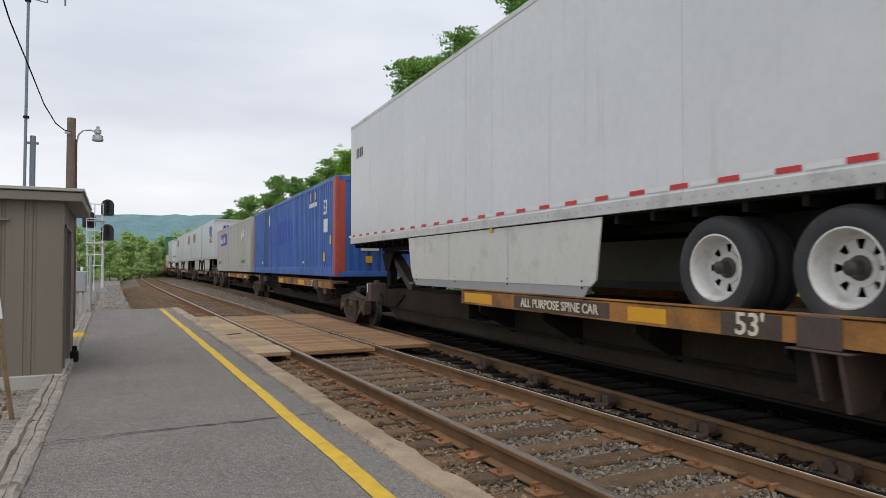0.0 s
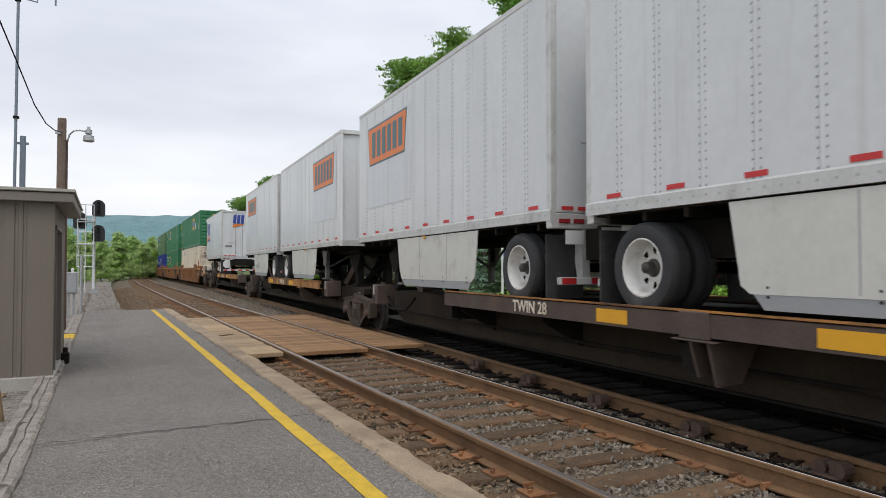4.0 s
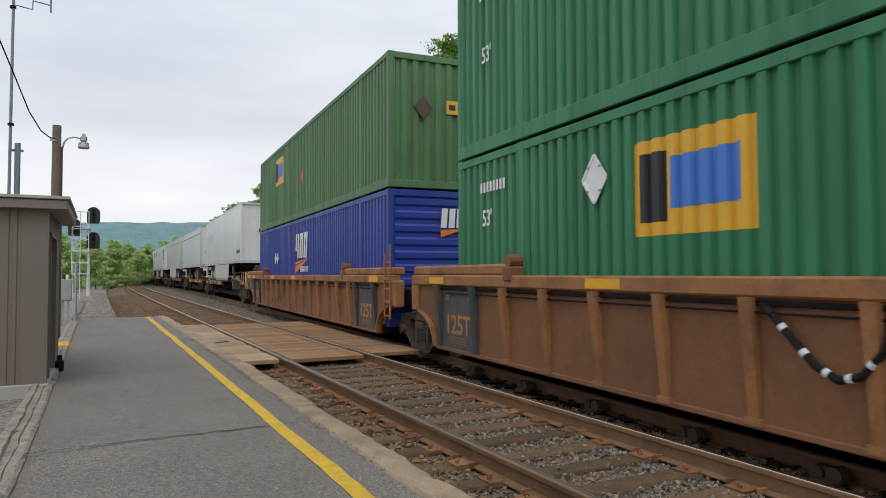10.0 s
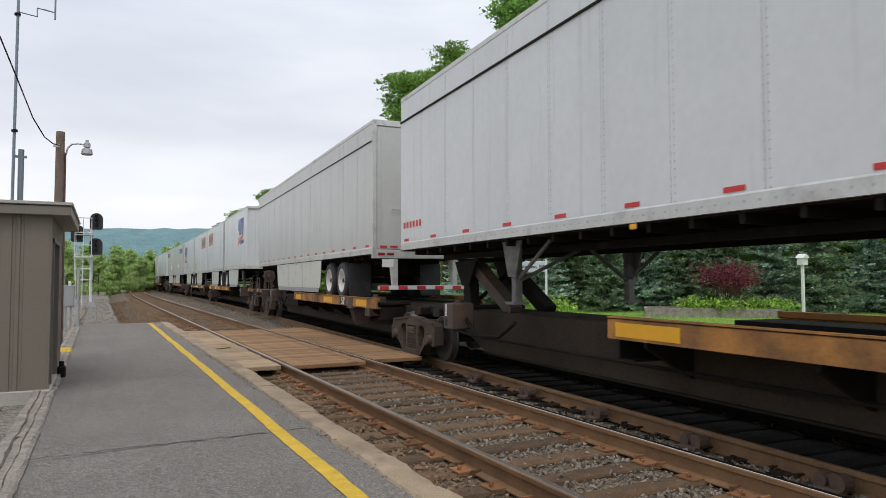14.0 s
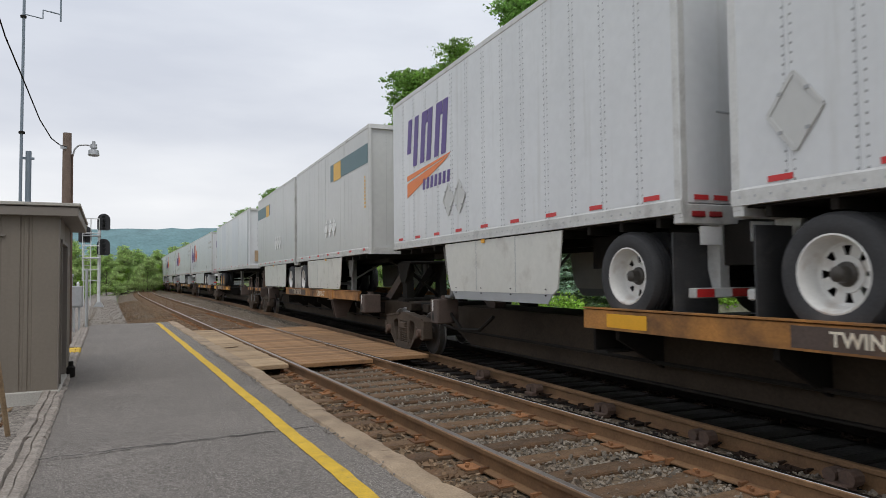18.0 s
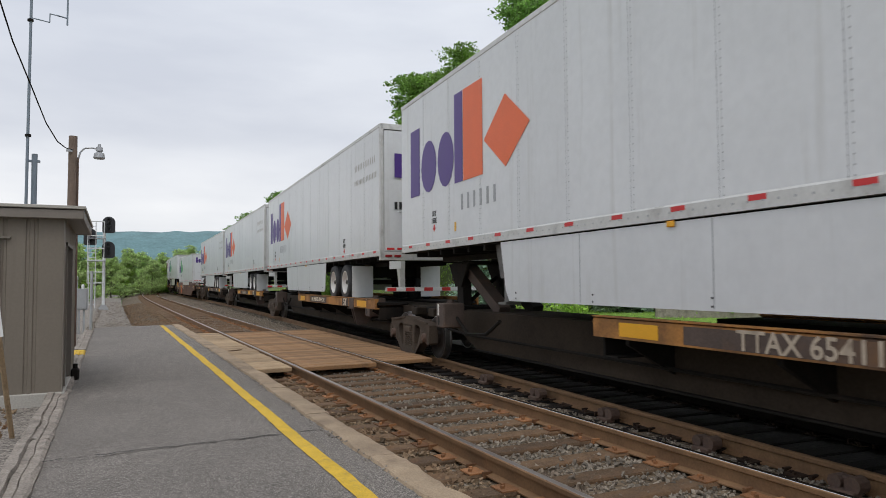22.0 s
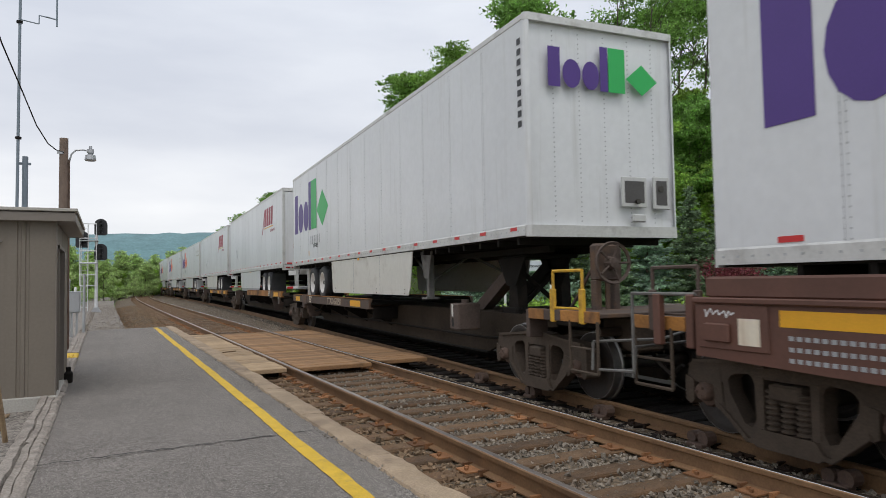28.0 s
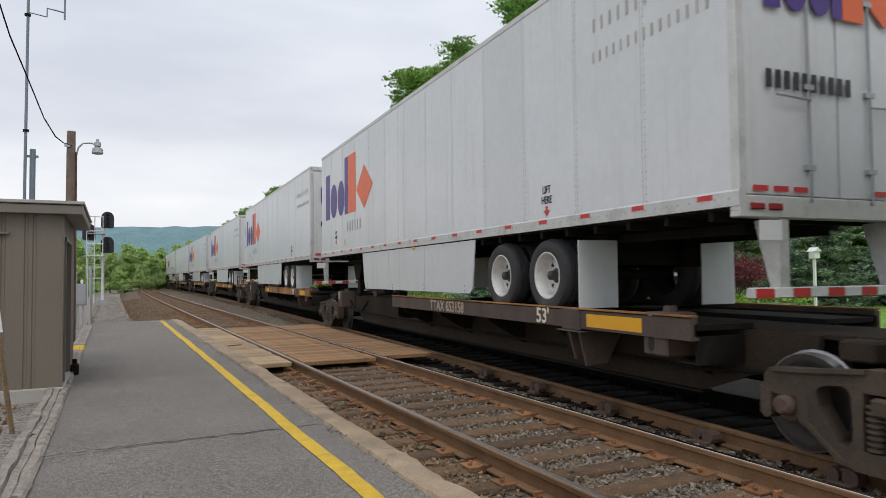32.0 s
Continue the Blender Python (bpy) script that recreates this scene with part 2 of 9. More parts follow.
M["gravel"] = speckled("grey_gravel", (0.225, 0.20, 0.175), 45.0, 0.5, (0.32, 0.295, 0.26), 0.12)
M["lawn"] = material("lawn_grass", (0.17, 0.30, 0.04), 0.9, vary=0.3, scale=0.6, fine=25, bump=0.6)
M["meadow"] = material("rough_grass", (0.115, 0.16, 0.045), 0.95, vary=0.35, scale=0.25, fine=6, bump=0.6, dirt=(0.12, 0.10, 0.06), dirt_amt=0.25, dirt_scale=0.15)
M["white_box"] = material("white_trailer_panel", (0.69, 0.70, 0.71), 0.32, vary=0.05, scale=1.2, fine=9, bump=0.05, dirt=(0.46, 0.45, 0.42), dirt_amt=0.2, dirt_scale=1.6, streak=True, each=0.04)
M["grey_box"] = material("grey_trailer_panel", (0.55, 0.55, 0.535), 0.35, vary=0.05, scale=1.2, fine=9, bump=0.05, dirt=(0.36, 0.35, 0.32), dirt_amt=0.25, dirt_scale=1.6, streak=True)
M["cream_skirt"] = material("pale_skirt_panel", (0.66, 0.65, 0.60), 0.4, vary=0.06, scale=2, fine=12, bump=0.05, dirt=(0.4, 0.37, 0.32), dirt_amt=0.25, dirt_scale=2.2)
M["aluminium"] = material("dull_aluminium", (0.60, 0.595, 0.575), 0.45, metal=0.25, vary=0.1, scale=4, fine=30, bump=0.08, dirt=(0.3, 0.28, 0.26), dirt_amt=0.3, dirt_scale=3)
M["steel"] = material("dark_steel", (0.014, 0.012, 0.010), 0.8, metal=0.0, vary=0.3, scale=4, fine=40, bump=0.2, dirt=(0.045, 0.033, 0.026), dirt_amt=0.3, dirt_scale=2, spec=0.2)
M["truck"] = material("cast_steel", (0.088, 0.066, 0.049), 0.8, metal=0.0, vary=0.35, scale=5, fine=50, bump=0.3, dirt=(0.045, 0.036, 0.03), dirt_amt=0.4, dirt_scale=2.5, spec=0.25)
M["rustcap"] = material("rusty_cap", (0.115, 0.072, 0.052), 0.8, vary=0.3, scale=8, fine=50, bump=0.3, dirt=(0.06, 0.05, 0.045), dirt_amt=0.4, dirt_scale=6)
M["wheel"] = material("wheel_plate", (0.045, 0.037, 0.032), 0.6, metal=0.3, vary=0.25, scale=5, fine=30, bump=0.1, dirt=(0.09, 0.055, 0.038), dirt_amt=0.3, dirt_scale=3)
M["tread"] = material("wheel_tread", (0.34, 0.33, 0.32), 0.38, metal=0.9, vary=0.2, scale=5, fine=30, bump=0.03)
M["deck_orange"] = material("worn_orange_sill", (0.42, 0.185, 0.042), 0.65, vary=0.3, scale=3, fine=40, bump=0.15, dirt=(0.085, 0.05, 0.032), dirt_amt=0.66, dirt_scale=1.1)
M["deck_rust"] = material("rusty_sill", (0.088, 0.062, 0.05), 0.75, vary=0.3, scale=3, fine=40, bump=0.2, dirt=(0.28, 0.135, 0.045), dirt_amt=0.22, dirt_scale=1.1)
M["grimy_orange"] = material("grimy_orange_arm", (0.17, 0.085, 0.025), 0.75, vary=0.3, scale=3, fine=40, bump=0.2, dirt=(0.03, 0.023, 0.018), dirt_amt=0.8, dirt_scale=1.6)
M["mk_pink"] = material("faded_pink_spray", (0.48, 0.20, 0.19), 0.7, vary=0.2, scale=6, fine=40, bump=0.02)
M["faded_dark"] = material("faded_dark_stencil", (0.075, 0.065, 0.055), 0.7, vary=0.3, scale=6, fine=40, bump=0.03, dirt=(0.19, 0.09, 0.045), dirt_amt=0.55, dirt_scale=4)
M["number_tan"] = material("dusty_tan_number", (0.46, 0.38, 0.29), 0.7, vary=0.2, scale=6, fine=40, bump=0.03, dirt=(0.16, 0.11, 0.08), dirt_amt=0.35, dirt_scale=5)
M["faded_ink"] = material("faded_stencil", (0.27, 0.19, 0.13), 0.7, vary=0.3, scale=6, fine=40, bump=0.05, dirt=(0.12, 0.08, 0.055), dirt_amt=0.5, dirt_scale=5)
M["amber"] = material("amber_patch", (0.80, 0.40, 0.02), 0.5, vary=0.08, scale=6, fine=60, bump=0.05)
M["well_brown"] = material("brown_well_side", (0.235, 0.10, 0.042), 0.72, vary=0.2, scale=1.5, fine=30, bump=0.12, dirt=(0.155, 0.075, 0.04), dirt_amt=0.6, dirt_scale=0.8)
M["well_tan"] = material("tan_chord", (0.335, 0.15, 0.055), 0.7, vary=0.2, scale=2.0, fine=30, bump=0.2, dirt=(0.17, 0.085, 0.045), dirt_amt=0.55, dirt_scale=1.9)
M["well_red"] = material("oxide_brown_side", (0.125, 0.055, 0.038), 0.55, vary=0.14, scale=1.5, fine=30, bump=0.06, dirt=(0.08, 0.042, 0.03), dirt_amt=0.3, dirt_scale=0.9)
M["stencil_orange"] = material("faded_orange_stencil", (0.46, 0.215, 0.06), 0.7, vary=0.3, scale=6, fine=40, bump=0.05, dirt=(0.09, 0.07, 0.06), dirt_amt=0.3, dirt_scale=6)
M["dark_chord"] = material("dark_slate_paint", (0.05, 0.055, 0.058), 0.65, vary=0.3, scale=2, fine=30, bump=0.12, dirt=(0.20, 0.10, 0.05), dirt_amt=0.42, dirt_scale=1.3)
M["gear_grey"] = material("grey_landing_gear", (0.17, 0.165, 0.155), 0.7, vary=0.2, scale=4, fine=40, bump=0.1, dirt=(0.06, 0.05, 0.045), dirt_amt=0.4, dirt_scale=3)
M["grab_yellow"] = material("worn_yellow_handrail", (0.62, 0.36, 0.03), 0.6, vary=0.2, scale=6, fine=50, bump=0.1, dirt=(0.2, 0.1, 0.04), dirt_amt=0.35, dirt_scale=5)
M["pale_paint"] = material("pale_painted_steel", (0.66, 0.67, 0.67), 0.55, vary=0.1, scale=5, fine=40, bump=0.04, dirt=(0.4, 0.39, 0.37), dirt_amt=0.25, dirt_scale=4)
M["panel_grey"] = material("grey_stencil_panel", (0.085, 0.08, 0.078), 0.65, vary=0.15, scale=3, fine=40, bump=0.08)
M["blue_c"] = material("blue_container", (0.05, 0.14, 0.46), 0.45, vary=0.08, scale=1.3, fine=20, bump=0.06, dirt=(0.05, 0.10, 0.27), dirt_amt=0.5, dirt_scale=1.4, streak=True)
M["navy_c"] = material("navy_container", (0.02, 0.046, 0.32), 0.42, vary=0.08, scale=1.3, fine=20, bump=0.06, dirt=(0.03, 0.045, 0.16), dirt_amt=0.45, dirt_scale=1.4, streak=True)
M["green_c"] = material("green_container", (0.032, 0.205, 0.088), 0.45, vary=0.08, scale=1.3, fine=20, bump=0.06, dirt=(0.028, 0.14, 0.065), dirt_amt=0.5, dirt_scale=1.4, streak=True)
M["olive_c"] = material("faded_green_container", (0.09, 0.205, 0.085), 0.55, vary=0.1, scale=1.3, fine=20, bump=0.06, dirt=(0.095, 0.13, 0.07), dirt_amt=0.5, dirt_scale=1.4, streak=True)
M["cream_c"] = material("cream_container", (0.80, 0.72, 0.58), 0.5, vary=0.06, scale=1.3, fine=20, bump=0.06, dirt=(0.42, 0.27, 0.145), dirt_amt=0.45, dirt_scale=1.4, streak=True)
# stained cream, darkened as well to stand for shade inside the corrugation
M["cream_stain_shade"] = material("rust_washed_cream", (0.58, 0.43, 0.265), 0.6, vary=0.1, scale=1.3, fine=20, bump=0.06, dirt=(0.36, 0.22, 0.11), dirt_amt=0.5, dirt_scale=1.4, streak=True)
M["grey_c"] = material("pale_grey_container", (0.50, 0.48, 0.44), 0.5, vary=0.06, scale=1.3, fine=20, bump=0.06, dirt=(0.37, 0.335, 0.285), dirt_amt=0.5, dirt_scale=1.4, streak=True)
M["red_post"] = material("red_corner_post", (0.42, 0.075, 0.05), 0.5, vary=0.15, scale=3, fine=30, bump=0.06, dirt=(0.35, 0.2, 0.15), dirt_amt=0.2, dirt_scale=2)
M["fresh_blue"] = material("fresh_blue_paint", (0.02, 0.075, 0.42), 0.4, vary=0.08, scale=1.6, fine=20, bump=0.04)
M["worn_blue"] = material("weathered_blue_paint", (0.05, 0.105, 0.27), 0.6, vary=0.2, scale=1.6, fine=20, bump=0.06, dirt=(0.085, 0.09, 0.10), dirt_amt=0.5, dirt_scale=1.1, streak=True)
M["tyre"] = material("tyre_rubber", (0.038, 0.038, 0.04), 0.75, vary=0.25, scale=5, fine=60, bump=0.15, dirt=(0.12, 0.11, 0.10), dirt_amt=0.25, dirt_scale=3)
M["pale_patch"] = material("pale_repainted_panel", (0.66, 0.68, 0.71), 0.4, vary=0.06, scale=2, fine=14, bump=0.04, dirt=(0.56, 0.57, 0.58), dirt_amt=0.35, dirt_scale=1.2, streak=True)
M["rim"] = material("white_wheel_rim", (0.68, 0.67, 0.64), 0.4, vary=0.08, scale=6, fine=40, bump=0.05, dirt=(0.3, 0.2, 0.12), dirt_amt=0.25, dirt_scale=5)
M["rivet"] = material("dull_rivet", (0.34, 0.345, 0.35), 0.5, metal=0.2, vary=0.1)
M["hub"] = material("greasy_hub", (0.075, 0.068, 0.06), 0.5, metal=0.5, vary=0.2, scale=10, fine=60, bump=0.1)
for key, col in dict(red=(0.60, 0.03, 0.03), white=(0.78, 0.78, 0.77), black=(0.02, 0.02, 0.022), purple=(0.075, 0.03, 0.22), orange=(0.82, 0.14, 0.03), deep_orange=(0.80, 0.20, 0.03),
                     green=(0.02, 0.42, 0.09), blue=(0.035, 0.06, 0.33), sky_blue=(0.06, 0.2, 0.6), gold=(0.75, 0.42, 0.03), grey=(0.35, 0.36, 0.37), violet=(0.12, 0.06, 0.42), teal=(0.06, 0.14, 0.16), pale=(0.62, 0.66, 0.72), crimson=(0.35, 0.02, 0.05), lamp_red=(0.30, 0.012, 0.015)).items():
    M["mk_" + key] = material("marking_" + key, col, 0.45, vary=0.06, scale=3, fine=40, bump=0.02)
M["shed"] = material("brown_ribbed_siding", (0.182, 0.155, 0.123), 0.6, vary=0.08, scale=1.2, fine=30, bump=0.06, dirt=(0.14, 0.118, 0.095), dirt_amt=0.35, dirt_scale=1.2, streak=True)
M["shed_trim"] = material("brown_fascia", (0.19, 0.165, 0.14), 0.5, vary=0.06, scale=2, fine=30, bump=0.04)
M["dark"] = material("dark_interior", (0.02, 0.018, 0.016), 0.8, vary=0.2)
M["concrete"] = material("pale_concrete", (0.42, 0.40, 0.36), 0.9, vary=0.2, scale=3, fine=60, bump=0.5)
M["galv"] = material("galvanised_steel", (0.42, 0.43, 0.44), 0.45, metal=0.5, vary=0.12, scale=6, fine=50, bump=0.05)
M["mast"] = material("blue_grey_mast", (0.20, 0.24, 0.28), 0.5, metal=0.2, vary=0.1, scale=6, fine=50, bump=0.05)
M["pole"] = material("utility_pole_wood", (0.19, 0.14, 0.11), 0.9, vary=0.3, scale=7, fine=60, bump=0.6)
M["bark"] = material("bark", (0.10, 0.08, 0.062), 0.95, vary=0.35, scale=3, fine=30, bump=0.9)
M["leaf"] = foliage("leaf_green", (0.19, 0.355, 0.08), (0.265, 0.40, 0.095))
M["leaf_light"] = foliage("leaf_light_green", (0.31, 0.50, 0.09), (0.385, 0.525, 0.115))
M["leaf_dark"] = foliage("leaf_dark_green", (0.20, 0.37, 0.075), (0.28, 0.39, 0.09))
M["spruce"] = foliage("spruce_needles", (0.20, 0.275, 0.155), (0.28, 0.38, 0.25), 0.45)
M["spruce_blue"] = foliage("blue_spruce_needles", (0.40, 0.53, 0.42), (0.33, 0.46, 0.33), 0.4)
# distance haze is mixed into this leaf colour
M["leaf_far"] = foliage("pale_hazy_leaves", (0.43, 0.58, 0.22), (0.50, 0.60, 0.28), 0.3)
M["maroon"] = foliage("maroon_leaves", (0.19, 0.045, 0.06), (0.17, 0.05, 0.06), 0.3)
# aerial haze is put into the ridge's blue-green base colour
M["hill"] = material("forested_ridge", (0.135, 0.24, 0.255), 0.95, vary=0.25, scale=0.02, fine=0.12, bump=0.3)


# ---- building kit ----
class Kit:
    """Gathers boxes, prisms and turned shapes for one mesh."""

    def __init__(self):
        self.v, self.f = [], []

    def add(self, verts, faces):
        k = len(self.v)
        self.v += [tuple(p) for p in verts]
        self.f += [tuple(i + k for i in q) for q in faces]
        return self

    def box(self, x0, x1, y0, y1, z0, z1, c=0.0):
        if c <= 0:
            return self.add([(x, y, z) for x in (x0, x1) for y in (y0, y1) for z in (z0, z1)],
                            [(0, 1, 3, 2), (4, 6, 7, 5), (0, 4, 5, 1), (2, 3, 7, 6), (0, 2, 6, 4), (1, 5, 7, 3)])
        c = min(c, abs(x1 - x0) * 0.45, abs(y1 - y0) * 0.45, abs(z1 - z0) * 0.45)
        ring = lambda a0, a1, b0, b1: [(a0 + c, b0), (a1 - c, b0), (a1, b0 + c), (a1, b1 - c), (a1 - c, b1), (a0 + c, b1), (a0, b1 - c), (a0, b0 + c)]
        inn = ring(x0 + c, x1 - c, y0 + c, y1 - c)
        out = ring(x0, x1, y0, y1)
        vs = [(x, y, z0) for x, y in inn] + [(x, y, z0 + c) for x, y in out] + [(x, y, z1 - c) for x, y in out] + [(x, y, z1) for x, y in inn]
        fs = [tuple(range(7, -1, -1)), tuple(range(24, 32))]
        for r in range(3):
            fs += [(8 * r + i, 8 * r + (i + 1) % 8, 8 * r + 8 + (i + 1) % 8, 8 * r + 8 + i) for i in range(8)]
        return self.add(vs, fs)

    def prism(self, pts, a, b, axis="x"):
        """A polygon drawn in the two other axes, from a to b along axis."""
        n = len(pts)
        put = {"x": lambda p, h: (h, p[0], p[1]), "y": lambda p, h: (p[0], h, p[1]), "z": lambda p, h: (p[0], p[1], h)}[axis]
        return self.add([put(p, a) for p in pts] + [put(p, b) for p in pts],
                        [tuple(range(n - 1, -1, -1)), tuple(range(n, 2 * n))] + [(i, (i + 1) % n, n + (i + 1) % n, n + i) for i in range(n)])

    def rod(self, p, q, r, n=8, r2=None):
        p, q = Vector(p), Vector(q)
        d = (q - p).normalized()
        a = d.orthogonal().normalized()
        b = d.cross(a)
        r2 = r if r2 is None else r2
        vs = [p + (a * math.cos(6.2832 * i / n) + b * math.sin(6.2832 * i / n)) * r for i in range(n)]
        vs += [q + (a * math.cos(6.2832 * i / n) + b * math.sin(6.2832 * i / n)) * r2 for i in range(n)]
        return self.add(vs, [tuple(range(n - 1, -1, -1)), tuple(range(n, 2 * n))] + [(i, (i + 1) % n, n + (i + 1) % n, n + i) for i in range(n)])

    def tube(self, pts, r, n=6):
        for p, q in zip(pts, pts[1:]):
            self.rod(p, q, r, n)
        return self

    def lathe(self, prof, n=24, axis="x", at=(0, 0, 0)):
        """Turns (radius, along) pairs round an axis; closed at both ends where the radius is 0."""
        vs = []
        for r, h in prof:
            for i in range(n):
                c, s = r * math.cos(6.28318 * i / n), r * math.sin(6.28318 * i / n)
                vs.append({"x": (at[0] + h, at[1] + c, at[2] + s), "y": (at[0] + c, at[1] + h, at[2] + s), "z": (at[0] + c, at[1] + s, at[2] + h)}[axis])
        fs = [(n * k + i, n * k + (i + 1) % n, n * k + n + (i + 1) % n, n * k + n + i) for k in range(len(prof) - 1) for i in range(n)]
        return self.add(vs, fs)

    def mesh(self, name, mat, smooth=False):
        me = bpy.data.meshes.new(name)
        me.from_pydata(self.v, [], self.f)
        me.materials.append(mat)
        if smooth:
            me.polygons.foreach_set("use_smooth", [True] * len(me.polygons))
            me.set_sharp_from_angle(angle=radians(38))
        me.update()
        return me


def part(name, kit, mat="", parent=None, label="", at=None, smooth=False):
    """One mesh object under a thing or a part. kit: a Kit, or a mesh already made."""
    me = kit if isinstance(kit, bpy.types.Mesh) else kit.mesh(name, M[mat], smooth)
    ob = new(name, me)
    if parent is not None:
        ob.parent = parent
    if at is not None:
        ob.matrix_basis = at
    if label:
        ob["label"] = label
    return ob


def thing(name, label, category, group="", kind="", at=None):
    ob = new(name)
    ob.empty_display_size = 0.2
    tagged(ob, label, category, group, kind)
    if at is not None:
        ob.matrix_basis = at
    return ob


TEXTS = {}


def lettering(words, size, mat, thick=0.002, squeeze=1.0):
    """The mesh of some words in the built-in font, standing in the x-z plane, centred."""
    key = (words, size, mat, squeeze)
    if key not in TEXTS:
        cu = bpy.data.curves.new("words", "FONT")
        cu.body, cu.size, cu.extrude, cu.align_x, cu.align_y, cu.resolution_u = words, size, thick, "CENTER", "CENTER", 3
        cu.offset = 0.016 * size
        ob = bpy.data.objects.new("words", cu)
        me = bpy.data.meshes.new_from_object(ob)
        bpy.data.objects.remove(ob)
        me.transform(Matrix.Diagonal((squeeze, 1, 1, 1)))
        me.transform(Matrix.Rotation(radians(90), 4, "X"))
        me.materials.clear()
        me.materials.append(M[mat])
        TEXTS[key] = me
    return TEXTS[key]


# ---- lines of the two tracks ----
ZF = -0.121  # rail top of the far track; the near track's is 0
LINE = {}


def lay(name, knots, bends, heading, x0):
    s = np.arange(-760.0, 640.0, 0.5)
    k = np.interp(s, knots, bends) * 1e-3
    th = np.cumsum(k) * 0.5
    th += heading - np.interp(0, s, th)
    x, y = np.cumsum(np.sin(th)) * 0.5, np.cumsum(np.cos(th)) * 0.5
    LINE[name] = (s, x - np.interp(0, s, x) + x0, y - np.interp(0, s, y), th)


lay("far", (-40, 0, 15, 30, 50, 75, 100, 125, 330, 360), (-0.2, -0.41, -0.5, -0.7, -1.04, -0.4, 0.6, 2.6, 2.6, 0), 0.0569, 5.950)
lay("near", (-60, 0, 30, 60, 85, 110, 330, 360), (0, -0.36, 0.04, 0.44, 1.2, 2.6, 2.6, 0), 0.0, 3.549)


def spot(line, s, lat=0.0):
    """x, y and heading at a distance along a track and to the right of it."""
    a, x, y, th = LINE[line]
    t = float(np.interp(s, a, th))
    return float(np.interp(s, a, x)) + lat * math.cos(t), float(np.interp(s, a, y)) - lat * math.sin(t), t


def stand(line, s, lat=0.0, z=0.0):
    x, y, t = spot(line, s, lat)
    return pose(x, y, z, 0, 0, -math.degrees(t))


def sweep(kit, line, prof, s0, s1, step=1.0, lat=0.0, z=0.0, closed=True):
    """A profile of (right, up) pairs drawn along a track."""
    n = max(1, round((s1 - s0) / step))
    base, m = len(kit.v), len(prof)
    for i in range(n + 1):
        x, y, t = spot(line, s0 + (s1 - s0) * i / n)
        for a, b in prof:
            kit.v.append((x + (lat + a) * math.cos(t), y - (lat + a) * math.sin(t), z + b))
    for i in range(n):
        for j in range(m if closed else m - 1):
            p, q = base + m * i + j, base + m * i + (j + 1) % m
            kit.f.append((p, q, q + m, p + m))
    if closed:
        kit.f += [tuple(base + j for j in range(m - 1, -1, -1)), tuple(base + m * n + j for j in range(m))]
    return kit


# ---- ground: one sheet, flat by the tracks, rising to the wooded bank beyond ----
def rise(x, y):
    """Height of the ground sheet."""
    s, px, py, th = LINE["far"]
    lat = x - float(np.interp(y, py, px)) if y < 260 else x - float(np.interp(260, py, px))
    z = -0.42
    if lat > 30:
        z += 5.0 * (1 - math.exp(-((lat - 30) / 26.0) ** 2)) + max(0, lat - 70) * 0.16
    if y > 34 and lat > 8:
        z += 4.2 * min(1, (y - 34) / 18) * (1 - math.exp(-((lat - 8) / 9.0) ** 2))
    if y > 150:
        z += 0.012 * (y - 150)
    return z + 0.25 * noise.noise((x * 0.05, y * 0.05, 0)) * min(1, max(0, lat - 12) / 12)


def lattice(xs, ys, height):
    k = Kit()
    k.v = [(x, y, height(x, y)) for y in ys for x in xs]
    n = len(xs)
    k.f = [(j * n + i, j * n + i + 1, (j + 1) * n + i + 1, (j + 1) * n + i) for j in range(len(ys) - 1) for i in range(n - 1)]
    return k


xs = [-3000, -1500, -700, -300, -150, -80, -40, -20, -10] + [2.0 * i for i in range(-2, 80)] + [170, 200, 260, 400, 800, 1600, 3000]
ys = [-3000, -1500, -700, -300, -150, -80] + [4.0 * i for i in range(-15, 60)] + [260, 320, 420, 600, 900, 1500, 3000]
tagged(part("ground", lattice(xs, ys, lambda x, y: min(rise(x, y), 40)), "meadow"), "rough green grass over level ground and a rising bank", "ground", kind="structure")

lawn = Kit()
sweep(lawn, "far", [(8.6, -0.37), (11.5, -0.33), (18, -0.30), (27, -0.27), (31, -0.22), (31, -0.5), (8.6, -0.5)], -14, 44, 2.0)
tagged(part("lawn", lawn, "lawn"), "mown bright green lawn beyond the tracks", "lawn", kind="structure")

shoulder = Kit()
sweep(shoulder, "near", [(-14, -0.36), (-14, -0.02), (-6, 0.0), (-4.4, 0.015), (-4.1, -0.03), (-4.1, -0.45)], 22.2, 120, 2.0)
tagged(part("gravel_shoulder", shoulder, "gravel"), "grey gravel past the platform's end", "gravel", kind="structure")
verge = Kit()
sweep(verge, "near", [(-4.12, -0.45), (-4.12, -0.03), (-3.9, -0.04), (-3.6, -0.06), (-2.9, -0.10), (-2.9, -0.45)], 22.2, 120, 2.0)
tagged(part("ballast_verge", verge, "gravel"), "grey gravelly ballast verge past the platform's end", "ballast", kind="structure")
gravel = Kit()
sweep(gravel, "near", [(-14, -0.36), (-14, 0.0), (-8, 0.02), (-3.995, 0.04), (-3.995, -0.4)], -9, 22.2, 1.0)
tagged(part("gravel_yard", gravel, "gravel"), "grey gravel beside the platform and shed", "gravel", kind="structure")

